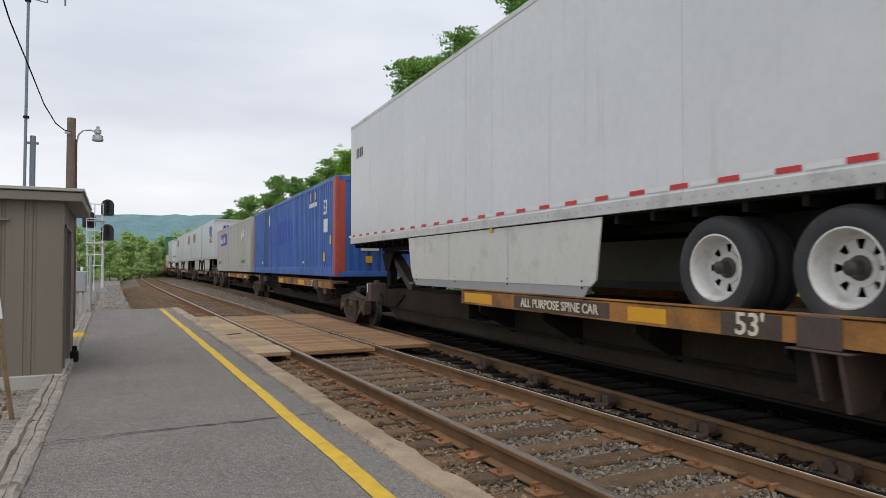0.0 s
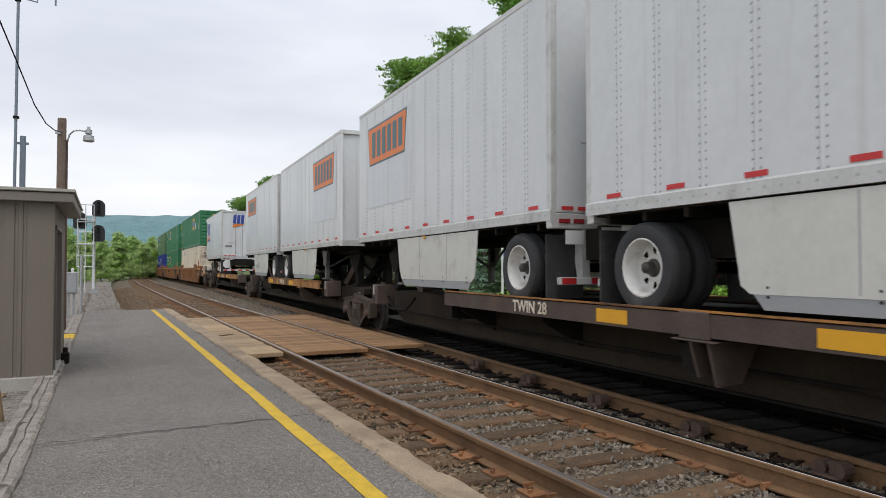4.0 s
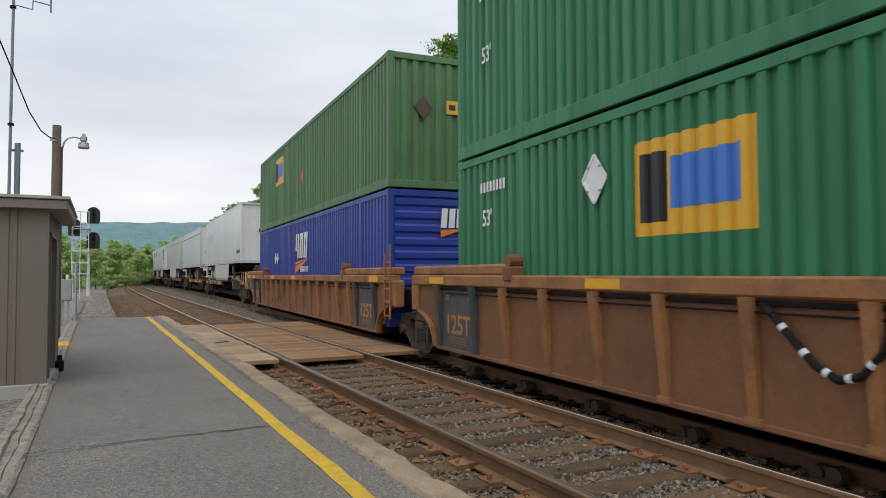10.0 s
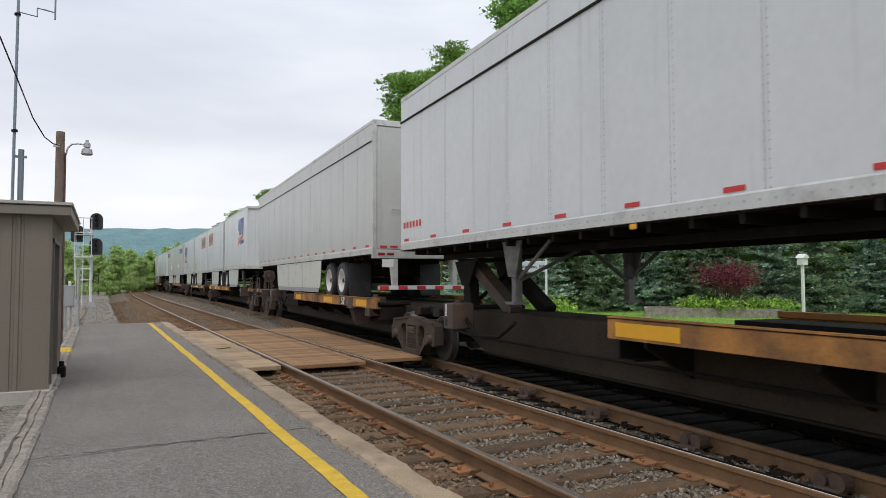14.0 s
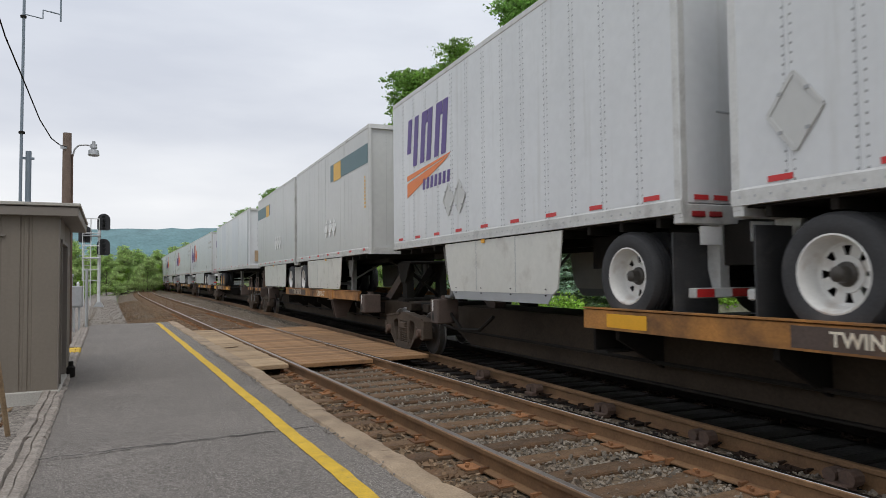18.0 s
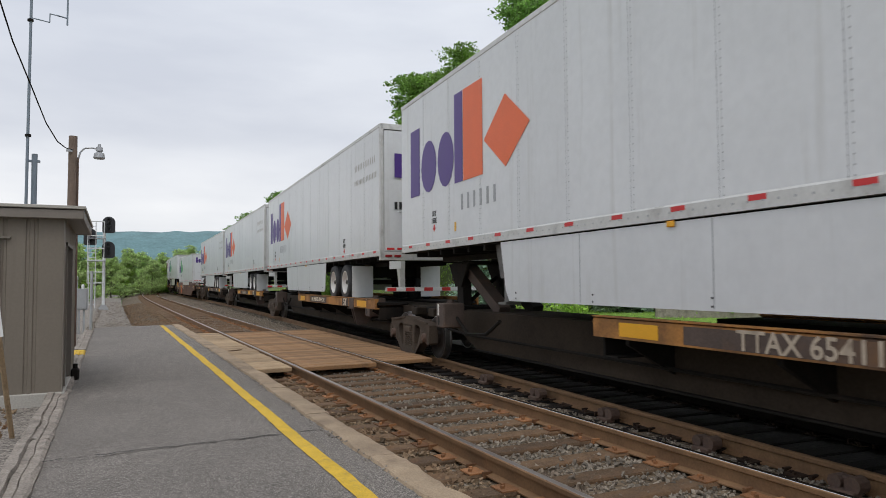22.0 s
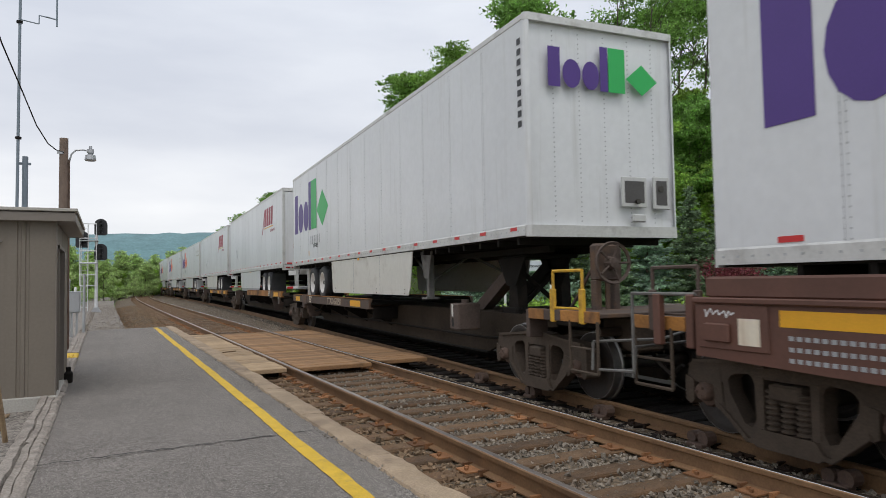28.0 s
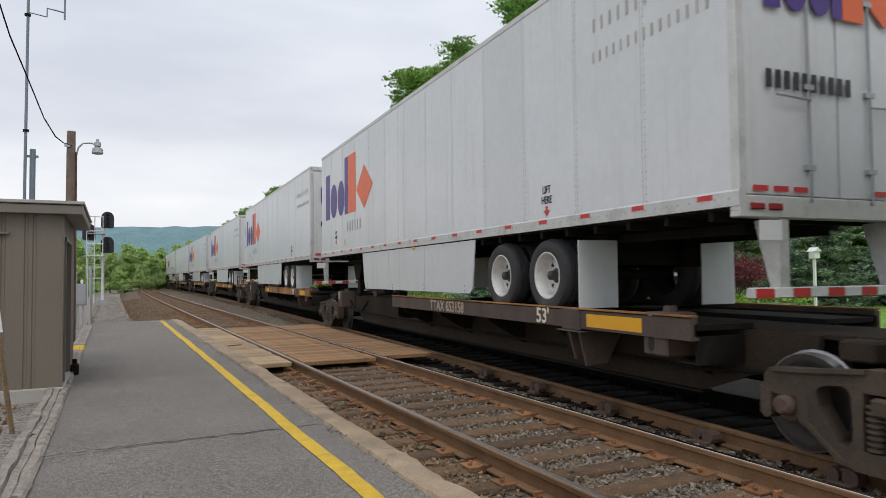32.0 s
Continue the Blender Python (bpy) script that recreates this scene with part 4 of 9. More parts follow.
def make_truck_meshes():
    prof = [(0.0, 0.075), (0.10, 0.075), (0.13, 0.04), (0.20, 0.028), (0.30, 0.035), (0.345, 0.062), (0.372, 0.064), (WHEEL_R - 0.006, 0.062), (WHEEL_R - 0.004, -0.045), (WHEEL_R + 0.024, -0.052),
            (WHEEL_R + 0.024, -0.068), (0.36, -0.07), (0.34, -0.045), (0.22, -0.02), (0.12, -0.05), (0.10, -0.09), (0.0, -0.09)]
    disc, rim = Kit(), Kit()
    for side in (-1, 1):
        # outer face towards the platform on side -1
        disc.lathe([(r, -side * -0.0 + side * h) for r, h in prof], 28, "x", (side * 0.76, 0, 0))
        rim.lathe([(WHEEL_R - 0.008, side * 0.0635), (WHEEL_R + 0.001, side * 0.063), (WHEEL_R + 0.002, -side * 0.042), (WHEEL_R + 0.026, -side * 0.05), (WHEEL_R + 0.026, -side * 0.07), (WHEEL_R + 0.0, -side * 0.0715)], 28, "x", (side * 0.76, 0, 0))
    disc.rod((-0.95, 0, 0), (0.95, 0, 0), 0.075, 10)
    nd = len(disc.f)
    disc.add(rim.v, rim.f)
    MESH["disc"] = disc.mesh("wheelset", M["wheel"], True)
    MESH["disc"].materials.append(M["tread"])
    for i, poly in enumerate(MESH["disc"].polygons):
        poly.material_index = 1 if i >= nd else 0
    k = Kit()
    x0, x1 = -0.085, 0.085

    def ray(poly, cy, cz, dy, dz):
        best = 9.0
        for (ay, az), (by, bz) in zip(poly, poly[1:] + poly[:1]):
            den = dy * (bz - az) - dz * (by - ay)
            if abs(den) > 1e-9:
                tt = ((ay - cy) * (bz - az) - (az - cz) * (by - ay)) / den
                uu = ((ay - cy) * dz - (az - cz) * dy) / den
                if tt > 0 and -1e-6 <= uu <= 1 + 1e-6:
                    best = min(best, tt)
        return cy + best * dy, cz + best * dz

    def pierced(cell, hole, cy, cz, n=24):
        """A plate of a convex outline with a window."""
        ring = []
        for i in range(n):
            d = math.cos(6.28318 * i / n), math.sin(6.28318 * i / n)
            ring.append((ray(cell, cy, cz, *d), ray(hole, cy, cz, *d)))
        for i in range(n):
            (o1, h1), (o2, h2) = ring[i], ring[(i + 1) % n]
            k.prism([h1, o1, o2, h2], x0, x1)

    for sgn in (-1, 1):
        S = lambda pts: [(sgn * p, q) for p, q in pts][::-sgn]
        put = lambda pts, a=x0, b=x1: k.prism(S(pts), a, b)
        put([(0, 0.80), (0, 0.62), (0.32, 0.62), (0.32, 0.78), (0.2, 0.80)])
        pierced(S([(0.32, 0.78), (0.27, 0.30), (0.26, 0.10), (0.40, 0.06), (0.70, 0.30), (0.74, 0.74)]), S([(0.335, 0.60), (0.39, 0.65), (0.58, 0.63), (0.64, 0.57), (0.62, 0.46), (0.45, 0.20), (0.37, 0.18), (0.325, 0.26)]), sgn * 0.45, 0.46)
        put([(0.74, 0.74), (0.70, 0.52), (0.80, 0.50), (1.06, 0.50), (1.14, 0.56), (1.13, 0.66), (1.06, 0.72)])
        put([(1.05, 0.52), (1.05, 0.32), (1.10, 0.28), (1.16, 0.32), (1.16, 0.56)], x0 - 0.02, x1)
        put([(0.70, 0.54), (0.68, 0.32), (0.74, 0.28), (0.79, 0.31), (0.80, 0.52)], x0 - 0.015, x1)
        put([(0.32, 0.64), (0.23, 0.64), (0.23, 0.16), (0.31, 0.20)], x0 - 0.012, x1 + 0.012)
        put([(0.2, 0.80), (0.74, 0.745), (1.06, 0.72), (1.05, 0.69), (0.74, 0.71), (0.2, 0.765)], x0 - 0.03, x0)
        put([(0.26, 0.115), (0.40, 0.085), (0.72, 0.34), (0.74, 0.31), (0.41, 0.045), (0.24, 0.07)], x0 - 0.03, x0)
    k.prism([(-0.36, 0.07), (-0.30, 0.03), (0.30, 0.03), (0.36, 0.07), (0.28, 0.19), (-0.28, 0.19)][::-1], x0 - 0.035, x1 + 0.03)
    MESH["frame"] = k.mesh("side_frame", M["truck"], True)
    prof = []
    for i in range(8):
        h = 0.195 + 0.045 * i
        prof += [(0.048, h), (0.072, h + 0.01), (0.072, h + 0.024), (0.048, h + 0.034)]
    MESH["spring"] = Kit().lathe(prof, 10, "z").mesh("spring", M["truck"], True)
    cap = Kit().lathe([(0.0, -0.15), (0.065, -0.15), (0.08, -0.135), (0.095, -0.06), (0.135, -0.05), (0.15, -0.03), (0.15, 0.06)], 14, "x", (0, 0, WHEEL_R))
    for i in range(3):
        cap.box(-0.165, -0.15, -0.012 + 0.045 * math.cos(2.1 * i), 0.012 + 0.045 * math.cos(2.1 * i), WHEEL_R - 0.012 + 0.045 * math.sin(2.1 * i), WHEEL_R + 0.012 + 0.045 * math.sin(2.1 * i))
    MESH["cap"] = cap.mesh("axle_cap", M["rustcap"], True)
    b = Kit().box(-0.95, 0.95, -0.2, 0.2, 0.42, 0.72, 0.03).box(-0.35, 0.35, -0.3, 0.3, 0.70, 0.80, 0.02).box(-1.13, -0.9, -0.16, 0.16, 0.46, 0.60, 0.02).box(0.9, 1.13, -0.16, 0.16, 0.46, 0.60, 0.02)
    MESH["bolster"] = b.mesh("bolster", M["truck"])


make_truck_meshes()
WHEELSETS = []


def truck(car, y, u):
    """A two-axle truck at y along its car; u is its own place in the train."""
    t = part("truck", MESH["bolster"], "truck", car, "dark cast-steel two-axle railway truck", at=pose(0, y, 0))
    for side in (-1, 1):
        fr = part("side_frame", MESH["frame"], "truck", t, at=pose(side * 1.0, 0, 0, 0, 0, 0 if side < 0 else 180))
        for dy in (-0.15, 0.0, 0.15):
            part("spring", MESH["spring"], "truck", t, at=pose(side * 1.06, dy, 0))
        for dy in (-0.92, 0.92):
            part("axle_cap", MESH["cap"], "rustcap", t, at=pose(side * 1.0, dy, 0, 0, 0, 0 if side < 0 else 180))
    for dy in (-0.92, 0.92):
        w = part("wheelset", MESH["disc"], "wheel", t, "steel wheels with bright treads on an axle", at=pose(0, dy, WHEEL_R))
        WHEELSETS.append((w, dy, u + dy))
    return t


CARS = []  # (thing, u): what rides along the far track


def ride(ob, u):
    CARS.append((ob, u))
    return ob


def end_gear(car, y, sgn, brake=True, grab="deck_rust"):
    """The end of a car by its coupler: platform, grab rails, steps, coupler and hoses."""
    k = Kit().box(-1.27, 1.27, *sorted((y + sgn * 0.15, y + sgn * 1.68)), 1.06, 1.11, 0.008)
    part("end_platform", k, "deck_rust", car, "rusty end platform")
    k = Kit().box(-0.2, 0.2, *sorted((y, y + sgn * 1.75)), 0.62, 0.92, 0.03).box(-0.14, 0.14, *sorted((y + sgn * 1.6, y + sgn * 2.0)), 0.66, 0.90, 0.04)
    part("coupler", k, "steel", car, "dark steel coupler")
    for i, m in enumerate(("deck_orange", "deck_rust", "deck_orange", "deck_orange")):
        part("platform_edge", Kit().box(-1.31, -1.27, *sorted((y + sgn * (0.15 + 0.385 * i), y + sgn * (0.53 + 0.385 * i))), 1.0, 1.135, 0.006), m, car)
    part("edge_post", Kit().box(-1.29, -1.0, *sorted((y + sgn * 0.05, y + sgn * 0.15)), 0.74, 1.12, 0.01), "deck_rust", car)
    part("grab_rail", Kit().tube([(-1.29, y + sgn * 0.75, 1.02), (-1.29, y + sgn * 0.75, 1.62), (-1.29, y + sgn * 1.38, 1.62), (-1.29, y + sgn * 1.38, 1.02)], 0.02).tube([(-1.29, y + sgn * 0.75, 1.16), (-1.29, y + sgn * 1.38, 1.16)], 0.016), grab, car, "steel grab rail on the end platform")
    for dy in (0.75, 1.38):
        part("rail_clamp", Kit().box(-1.325, -1.27, *sorted((y + sgn * (dy - 0.045), y + sgn * (dy + 0.045))), 0.98, 1.40, 0.012), grab, car)
    lever = Kit().tube([(-1.33, y + sgn * 1.62, 0.80), (-0.5, y + sgn * 1.80, 0.80), (-0.1, y + sgn * 1.85, 0.90)], 0.018).tube([(-1.33, y + sgn * 1.62, 0.80), (-1.36, y + sgn * 1.64, 0.48)], 0.018)
    part("uncoupling_lever", lever, "gear_grey", car, "bent rod for uncoupling")
    part("draft_box", Kit().box(-0.62, -0.22, *sorted((y + sgn * 0.85, y + sgn * 1.55)), 0.62, 1.04, 0.03).rod((-0.95, y + sgn * 1.2, 0.86), (-0.3, y + sgn * 1.2, 0.86), 0.06, 8), "truck", car, "dark cast draft housing")
    yy = y + sgn * 1.12
    g = Kit().tube([(-1.30, yy, 1.02), (-1.30, yy, 0.42), (-1.30, yy + sgn * 0.55, 0.42), (-1.30, yy + sgn * 0.55, 1.02)], 0.02)
    g.tube([(-1.30, yy, 0.70), (-1.30, yy + sgn * 0.55, 0.70)], 0.016)
    part("step", g, "truck", car, "thin steel sill step")
    for dx in (-0.32, 0.28):
        part("air_hose", Kit().tube([(dx, y + sgn * 1.3, 0.8), (dx, y + sgn * 1.5, 0.5), (dx, y + sgn * 1.75, 0.36), (dx, y + sgn * 1.95, 0.5)], 0.025), "steel", car)
    if brake:
        yb = y + sgn * 0.75
        hb = part("hand_brake", Kit().box(-0.62, -0.20, *sorted((yb + sgn * 0.01, yb - sgn * 0.16)), 1.48, 1.98, 0.03), "deck_rust", car, "rusty hand brake housing on a stand")
        for x in (-0.58, -0.28):
            part("stand_post", Kit().box(x - 0.05, x + 0.05, *sorted((yb - sgn * 0.01, yb - sgn * 0.13)), 1.09, 1.50, 0.015), "deck_rust", hb)
        part("stand_brace", Kit().rod((-0.55, yb - sgn * 0.14, 1.7), (-0.55, yb - sgn * 0.75, 1.06), 0.025, 6), "deck_rust", hb)
        part("brake_rod", Kit().box(-0.46, -0.40, *sorted((yb, yb - sgn * 0.05)), 0.7, 1.5, 0.01), "deck_rust", hb)
        wk = Kit().lathe([(0.24, 0.0), (0.275, -0.015), (0.285, 0.012), (0.265, 0.03), (0.24, 0.02), (0.24, 0.0)], 20, "y", (-0.42, yb + sgn * 0.10, 1.72))
        for i in range(5):
            wk.rod((-0.42, yb + sgn * 0.07, 1.72), (-0.42 + 0.25 * math.cos(1.257 * i), yb + sgn * 0.11, 1.72 + 0.25 * math.sin(1.257 * i)), 0.014, 6)
        wk.lathe([(0.0, 0.14 * sgn), (0.07, 0.13 * sgn), (0.09, 0.0)], 12, "y", (-0.42, yb, 1.72))
        part("brake_wheel", wk, "deck_rust", hb, "rusty spoked brake wheel")


def hitch(car, y, sgn, high=1.92):
    """The folding stand that carries a trailer's nose."""
    base = part("trailer_hitch", Kit().box(-0.6, 0.6, y - 0.25, y + 0.25, 0.93, 1.06, 0.03), "steel", car, "dark folding trailer hitch stand")
    part("hitch_plate", Kit().box(-0.5, 0.5, y - 0.42, y + 0.42, high - 0.06, high, 0.02), "steel", base)
    for x in (-0.42, 0.42):
        part("hitch_leg", Kit().prism([(y - 0.16, 1.0), (y + 0.16, 1.0), (y + 0.10, high - 0.03), (y - 0.10, high - 0.03)], x - 0.09, x + 0.09), "steel", base)
        part("diagonal_strut", Kit().rod((x * 0.8, y + sgn * 1.5, 0.98), (x * 0.8, y + sgn * 0.1, high - 0.15), 0.15, 4), "steel" if x > 0 else "deck_rust", base)
        part("gusset", Kit().prism([(y - sgn * 0.45, high - 0.05), (y + sgn * 0.45, high - 0.05), (y + sgn * 0.14, high - 0.5), (y - sgn * 0.14, high - 0.5)][::int(sgn)], x - 0.13, x - 0.09), "steel", base)
    part("cross_brace", Kit().rod((-0.4, y, 1.05), (0.4, y, 1.7), 0.04, 6).rod((0.4, y, 1.05), (-0.4, y, 1.7), 0.04, 6), "steel", base)


def spine_platform(u0, u1, deck, hitches=(), first=False, last=False, words="53'", sill="deck_orange", more="", up=0.06, at=1.4, number="", number_at=0.0, grab="deck_rust", arms=False, ink="cream_c"):
    """One unit of an articulated spine car, between truck centres u0 and u1; deck: where its wheel deck runs, as shares of the length."""
    um, half = (u0 + u1) / 2, (u1 - u0) / 2
    car = ride(thing("spine_car", "worn orange-silled steel spine car unit of a freight train", "railway car", "spine cars of the train"), um)
    k = Kit()
    for x0, x1 in ((-0.28, -0.20), (0.20, 0.28)):
        k.prism([(-half + 0.9, 0.62), (-half + 3.0, 0.34), (half - 3.0, 0.34), (half - 0.9, 0.62), (half - 0.9, 0.98), (-half + 0.9, 0.98)][::-1], x0, x1)
    k.box(-0.5, 0.5, -half + 0.5, half - 0.5, 0.93, 0.985, 0.01).box(-0.4, 0.4, -half + 2.8, half - 2.8, 0.30, 0.35)
    part("centre_sill", k, "spine", car, "dusty deep centre sill")
    hull = [(-half + 0.95, 0.74), (-half + 1.35, 0.66), (-half + 2.35, 0.30), (half - 2.35, 0.30), (half - 1.35, 0.66), (half - 0.95, 0.74), (half - 0.95, 0.975), (-half + 0.95, 0.975)]
    for side in (-1, 1):
        part("sill_web", Kit().prism(hull, *sorted((side * 0.56, side * 0.62))), "spine", car, "dusty brown side of the deep spine")
        part("sill_flange", Kit().box(*sorted((side * 0.52, side * 0.68)), -half + 2.3, half - 2.3, 0.275, 0.302, 0.004), "steel", car)
    for sgn in (-1, 1):
        part("end_casting", Kit().box(-0.55, 0.55, sgn * half - 0.75, sgn * half + 0.75, 0.84, 0.98, 0.02), "steel", car)
        for side in (-1, 1):
            part("side_bearing", Kit().box(*sorted((side * 0.5, side * 0.78)), sgn * (half - 0.5) - 0.16, sgn * (half - 0.5) + 0.16, 0.80, 0.975, 0.02), "spine", car)
        yc = sgn * (half - 2.27)
        c = Kit().box(-1.31, -0.9, yc - 0.18, yc + 0.18, 0.70, 1.14, 0.02).rod((-1.1, yc, 1.12), (-1.1, yc, 1.2), 0.07)
        part("corner_bracket", c, "deck_rust", car, "worn box bracket with a slot")
        if arms:
            part("bracket_arm", Kit().box(-1.16, -0.62, *sorted((yc - sgn * 0.19, yc - sgn * 1.15)), 0.84, 1.08, 0.03), "deck_rust", car, "boxed brown bracket arm")
            part("arm_plate", Kit().box(-1.30, -0.95, *sorted((yc + sgn * 0.19, yc + sgn * 1.35)), 1.04, 1.12, 0.01), "grimy_orange", car, "grimy orange plate above the truck")
        slot = Kit()
        slab_of(slot, [(yc + 0.05 + 0.045 * math.cos(0.5236 * i), 0.82 + 0.08 * math.sin(0.5236 * i)) for i in range(12)], -1.3105)
        part("slot", slot, "dark", car)
        tag = Kit()
        slab_of(tag, quad(yc + 0.03, yc + 0.09, 0.92, 1.12), -1.3108)
        part("pale_tag", tag, "cream_skirt", car)
    if arms and last:
        yr = half - 4.95
        tank = part("air_reservoir", Kit().lathe([(0.0, -0.75), (0.09, -0.74), (0.15, -0.66), (0.165, -0.55), (0.165, 0.55), (0.15, 0.66), (0.09, 0.74), (0.0, 0.75)], 16, "y", (-0.84, yr - 0.75, 0.70)), "deck_rust", car, "brown round-ended air reservoir")
        for d in (-0.35, 0.35):
            part("tank_strap", Kit().lathe([(0.166, d - 0.03), (0.172, d - 0.03), (0.172, d + 0.03), (0.166, d + 0.03), (0.166, d - 0.03)], 16, "y", (-0.84, yr - 0.75, 0.70)), "steel", tank)
        part("brake_valve", Kit().box(-0.98, -0.66, yr + 0.45, yr + 0.80, 0.58, 0.86, 0.03).rod((-1.0, yr + 0.55, 0.72), (-0.64, yr + 0.55, 0.72), 0.1, 12).rod((-0.8, yr + 0.7, 0.5), (-0.8, yr + 0.7, 0.92), 0.055, 10), "deck_rust", car, "cast brake valve")
        part("brake_pipe", Kit().tube([(-1.02, yr + 1.05, 0.72), (-1.02, yr + 0.2, 0.71), (-1.06, yr - 1.6, 0.74), (-1.0, yr - 3.2, 0.80)], 0.014), "well_tan", car, "rusty orange brake pipe")
        part("air_hose", Kit().tube([(-1.0, yr + 1.0, 0.90), (-1.04, yr + 1.12, 0.84), (-1.05, yr + 1.16, 0.72), (-1.04, yr + 1.08, 0.60), (-1.0, yr + 0.9, 0.56), (-0.92, yr + 0.7, 0.60)], 0.015), "well_tan", car, "looped tan air hose")
    y0, y1 = -half + deck[0] * 2 * half, -half + deck[1] * 2 * half
    for side in (-1, 1):
        s = Kit()
        s.prism([(side * a, b + up) for a, b in ((1.33, 0.83), (1.33, 1.04), (1.25, 1.06), (1.25, 1.0), (1.29, 0.98), (1.29, 0.87), (1.23, 0.86), (1.23, 0.83))][::-side], y0, y1, "y")
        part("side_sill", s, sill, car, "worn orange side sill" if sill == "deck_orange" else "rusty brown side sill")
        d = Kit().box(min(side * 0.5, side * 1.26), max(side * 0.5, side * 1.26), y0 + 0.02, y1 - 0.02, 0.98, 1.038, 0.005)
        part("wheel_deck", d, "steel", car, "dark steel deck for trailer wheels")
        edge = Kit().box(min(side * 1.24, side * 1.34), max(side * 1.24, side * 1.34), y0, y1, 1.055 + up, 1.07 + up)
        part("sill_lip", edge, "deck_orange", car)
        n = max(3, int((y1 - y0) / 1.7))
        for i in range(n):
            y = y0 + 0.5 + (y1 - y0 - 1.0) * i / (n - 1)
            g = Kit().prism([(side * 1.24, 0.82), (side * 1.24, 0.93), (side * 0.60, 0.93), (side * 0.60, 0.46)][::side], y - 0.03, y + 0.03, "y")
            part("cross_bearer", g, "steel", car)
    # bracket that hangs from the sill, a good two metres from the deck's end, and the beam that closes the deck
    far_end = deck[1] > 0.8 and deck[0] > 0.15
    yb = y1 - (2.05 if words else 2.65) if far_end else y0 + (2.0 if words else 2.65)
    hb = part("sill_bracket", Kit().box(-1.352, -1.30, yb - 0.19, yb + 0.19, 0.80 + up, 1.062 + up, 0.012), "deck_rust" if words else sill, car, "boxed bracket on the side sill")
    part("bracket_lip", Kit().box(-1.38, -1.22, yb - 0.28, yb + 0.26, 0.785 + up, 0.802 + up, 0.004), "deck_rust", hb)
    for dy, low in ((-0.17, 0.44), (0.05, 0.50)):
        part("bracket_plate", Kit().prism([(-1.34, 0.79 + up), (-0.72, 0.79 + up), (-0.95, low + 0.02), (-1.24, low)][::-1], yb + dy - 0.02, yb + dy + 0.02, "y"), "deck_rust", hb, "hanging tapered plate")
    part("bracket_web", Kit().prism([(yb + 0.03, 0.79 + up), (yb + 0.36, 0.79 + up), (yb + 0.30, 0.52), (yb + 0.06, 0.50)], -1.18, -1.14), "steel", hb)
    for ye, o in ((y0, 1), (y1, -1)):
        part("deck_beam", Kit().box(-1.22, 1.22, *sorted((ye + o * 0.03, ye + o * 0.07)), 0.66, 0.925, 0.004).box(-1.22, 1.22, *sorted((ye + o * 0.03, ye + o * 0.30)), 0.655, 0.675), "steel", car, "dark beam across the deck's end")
    r = random.Random(int(u0 * 7) % 9973)
    yy = y1 - 2.75 if far_end else y0 + 2.65
    for y in (y0 + 0.7, (y0 + y1) / 2 - 0.6, y1 - 1.1):
        wide = 0.5 + 0.5 * r.random()
        if words and abs(y + wide / 2 - yy) < wide / 2 + 0.4:
            continue
        if r.random() < 0.8 and not (number and abs(y + wide / 2 - number_at) < 1.4 + wide / 2):
            am = Kit()
            slab_of(am, quad(y, y + wide, 0.86 + up, 1.01 + up), -1.331)
            part("reflective_patch", am, "amber", car, "amber reflective patch")
    if words:
        bk = Kit()
        slab_of(bk, quad(yy - 0.32, yy + 0.32, 0.835 + up, 1.035 + up), -1.3306)
        part("stencil_panel", bk, "deck_rust", car)
        side_words(car, words, 0.27, ink, yy, 0.935 + up, -1.334)
    if "ALL" in more:
        mb = Kit()
        wide = 0.052 * len(more)
        slab_of(mb, quad((y0 + y1) / 2 + at - wide, (y0 + y1) / 2 + at + wide, 0.85 + up, 1.025 + up), -1.3304)
        part("stencil_panel", mb, "deck_rust", car, "dark panel behind the stencilled words")
    if more:
        side_words(car, more, 0.16 if len(more) > 12 else 0.22, ink, (y0 + y1) / 2 + at, 0.935 + up, -1.334)
    if number:
        nb = Kit()
        slab_of(nb, quad(number_at - 1.38, number_at + 1.38, 0.85 + up, 1.025 + up), -1.3302)
        part("stencil_panel", nb, "deck_rust", car, "dark panel behind the stencilled number")
        side_words(car, number, 0.25, "number_tan", number_at, 0.935 + up, -1.334)
    pipe = Kit().tube([(-0.75, -half + 1.2, 0.62), (-0.75, -half + 2.2, 0.55), (-0.75, half - 2.2, 0.55), (-0.75, half - 1.2, 0.62)], 0.025)
    pipe.tube([(-1.05, half - 2.4, 0.9), (-1.05, half - 2.9, 0.62), (-1.05, half - 3.6, 0.66), (-1.05, half - 4.1, 0.9)], 0.03)
    part("brake_pipe", pipe, "steel", car)
    tank = Kit().lathe([(0, -0.5), (0.15, -0.48), (0.19, -0.4), (0.19, 0.4), (0.15, 0.48), (0, 0.5)], 12, "y", (0.75, 0.6, 0.6))
    part("air_tank", tank, "steel", car)
    for y, sgn in hitches:
        hitch(car, -half + y * 2 * half, sgn)
    truck(car, -half, u0)
    if first:
        end_gear(car, -half, -1, grab=grab)
    if last:
        truck(car, half, u1)
        end_gear(car, half, 1, 0 < u1 < 5)
    return car


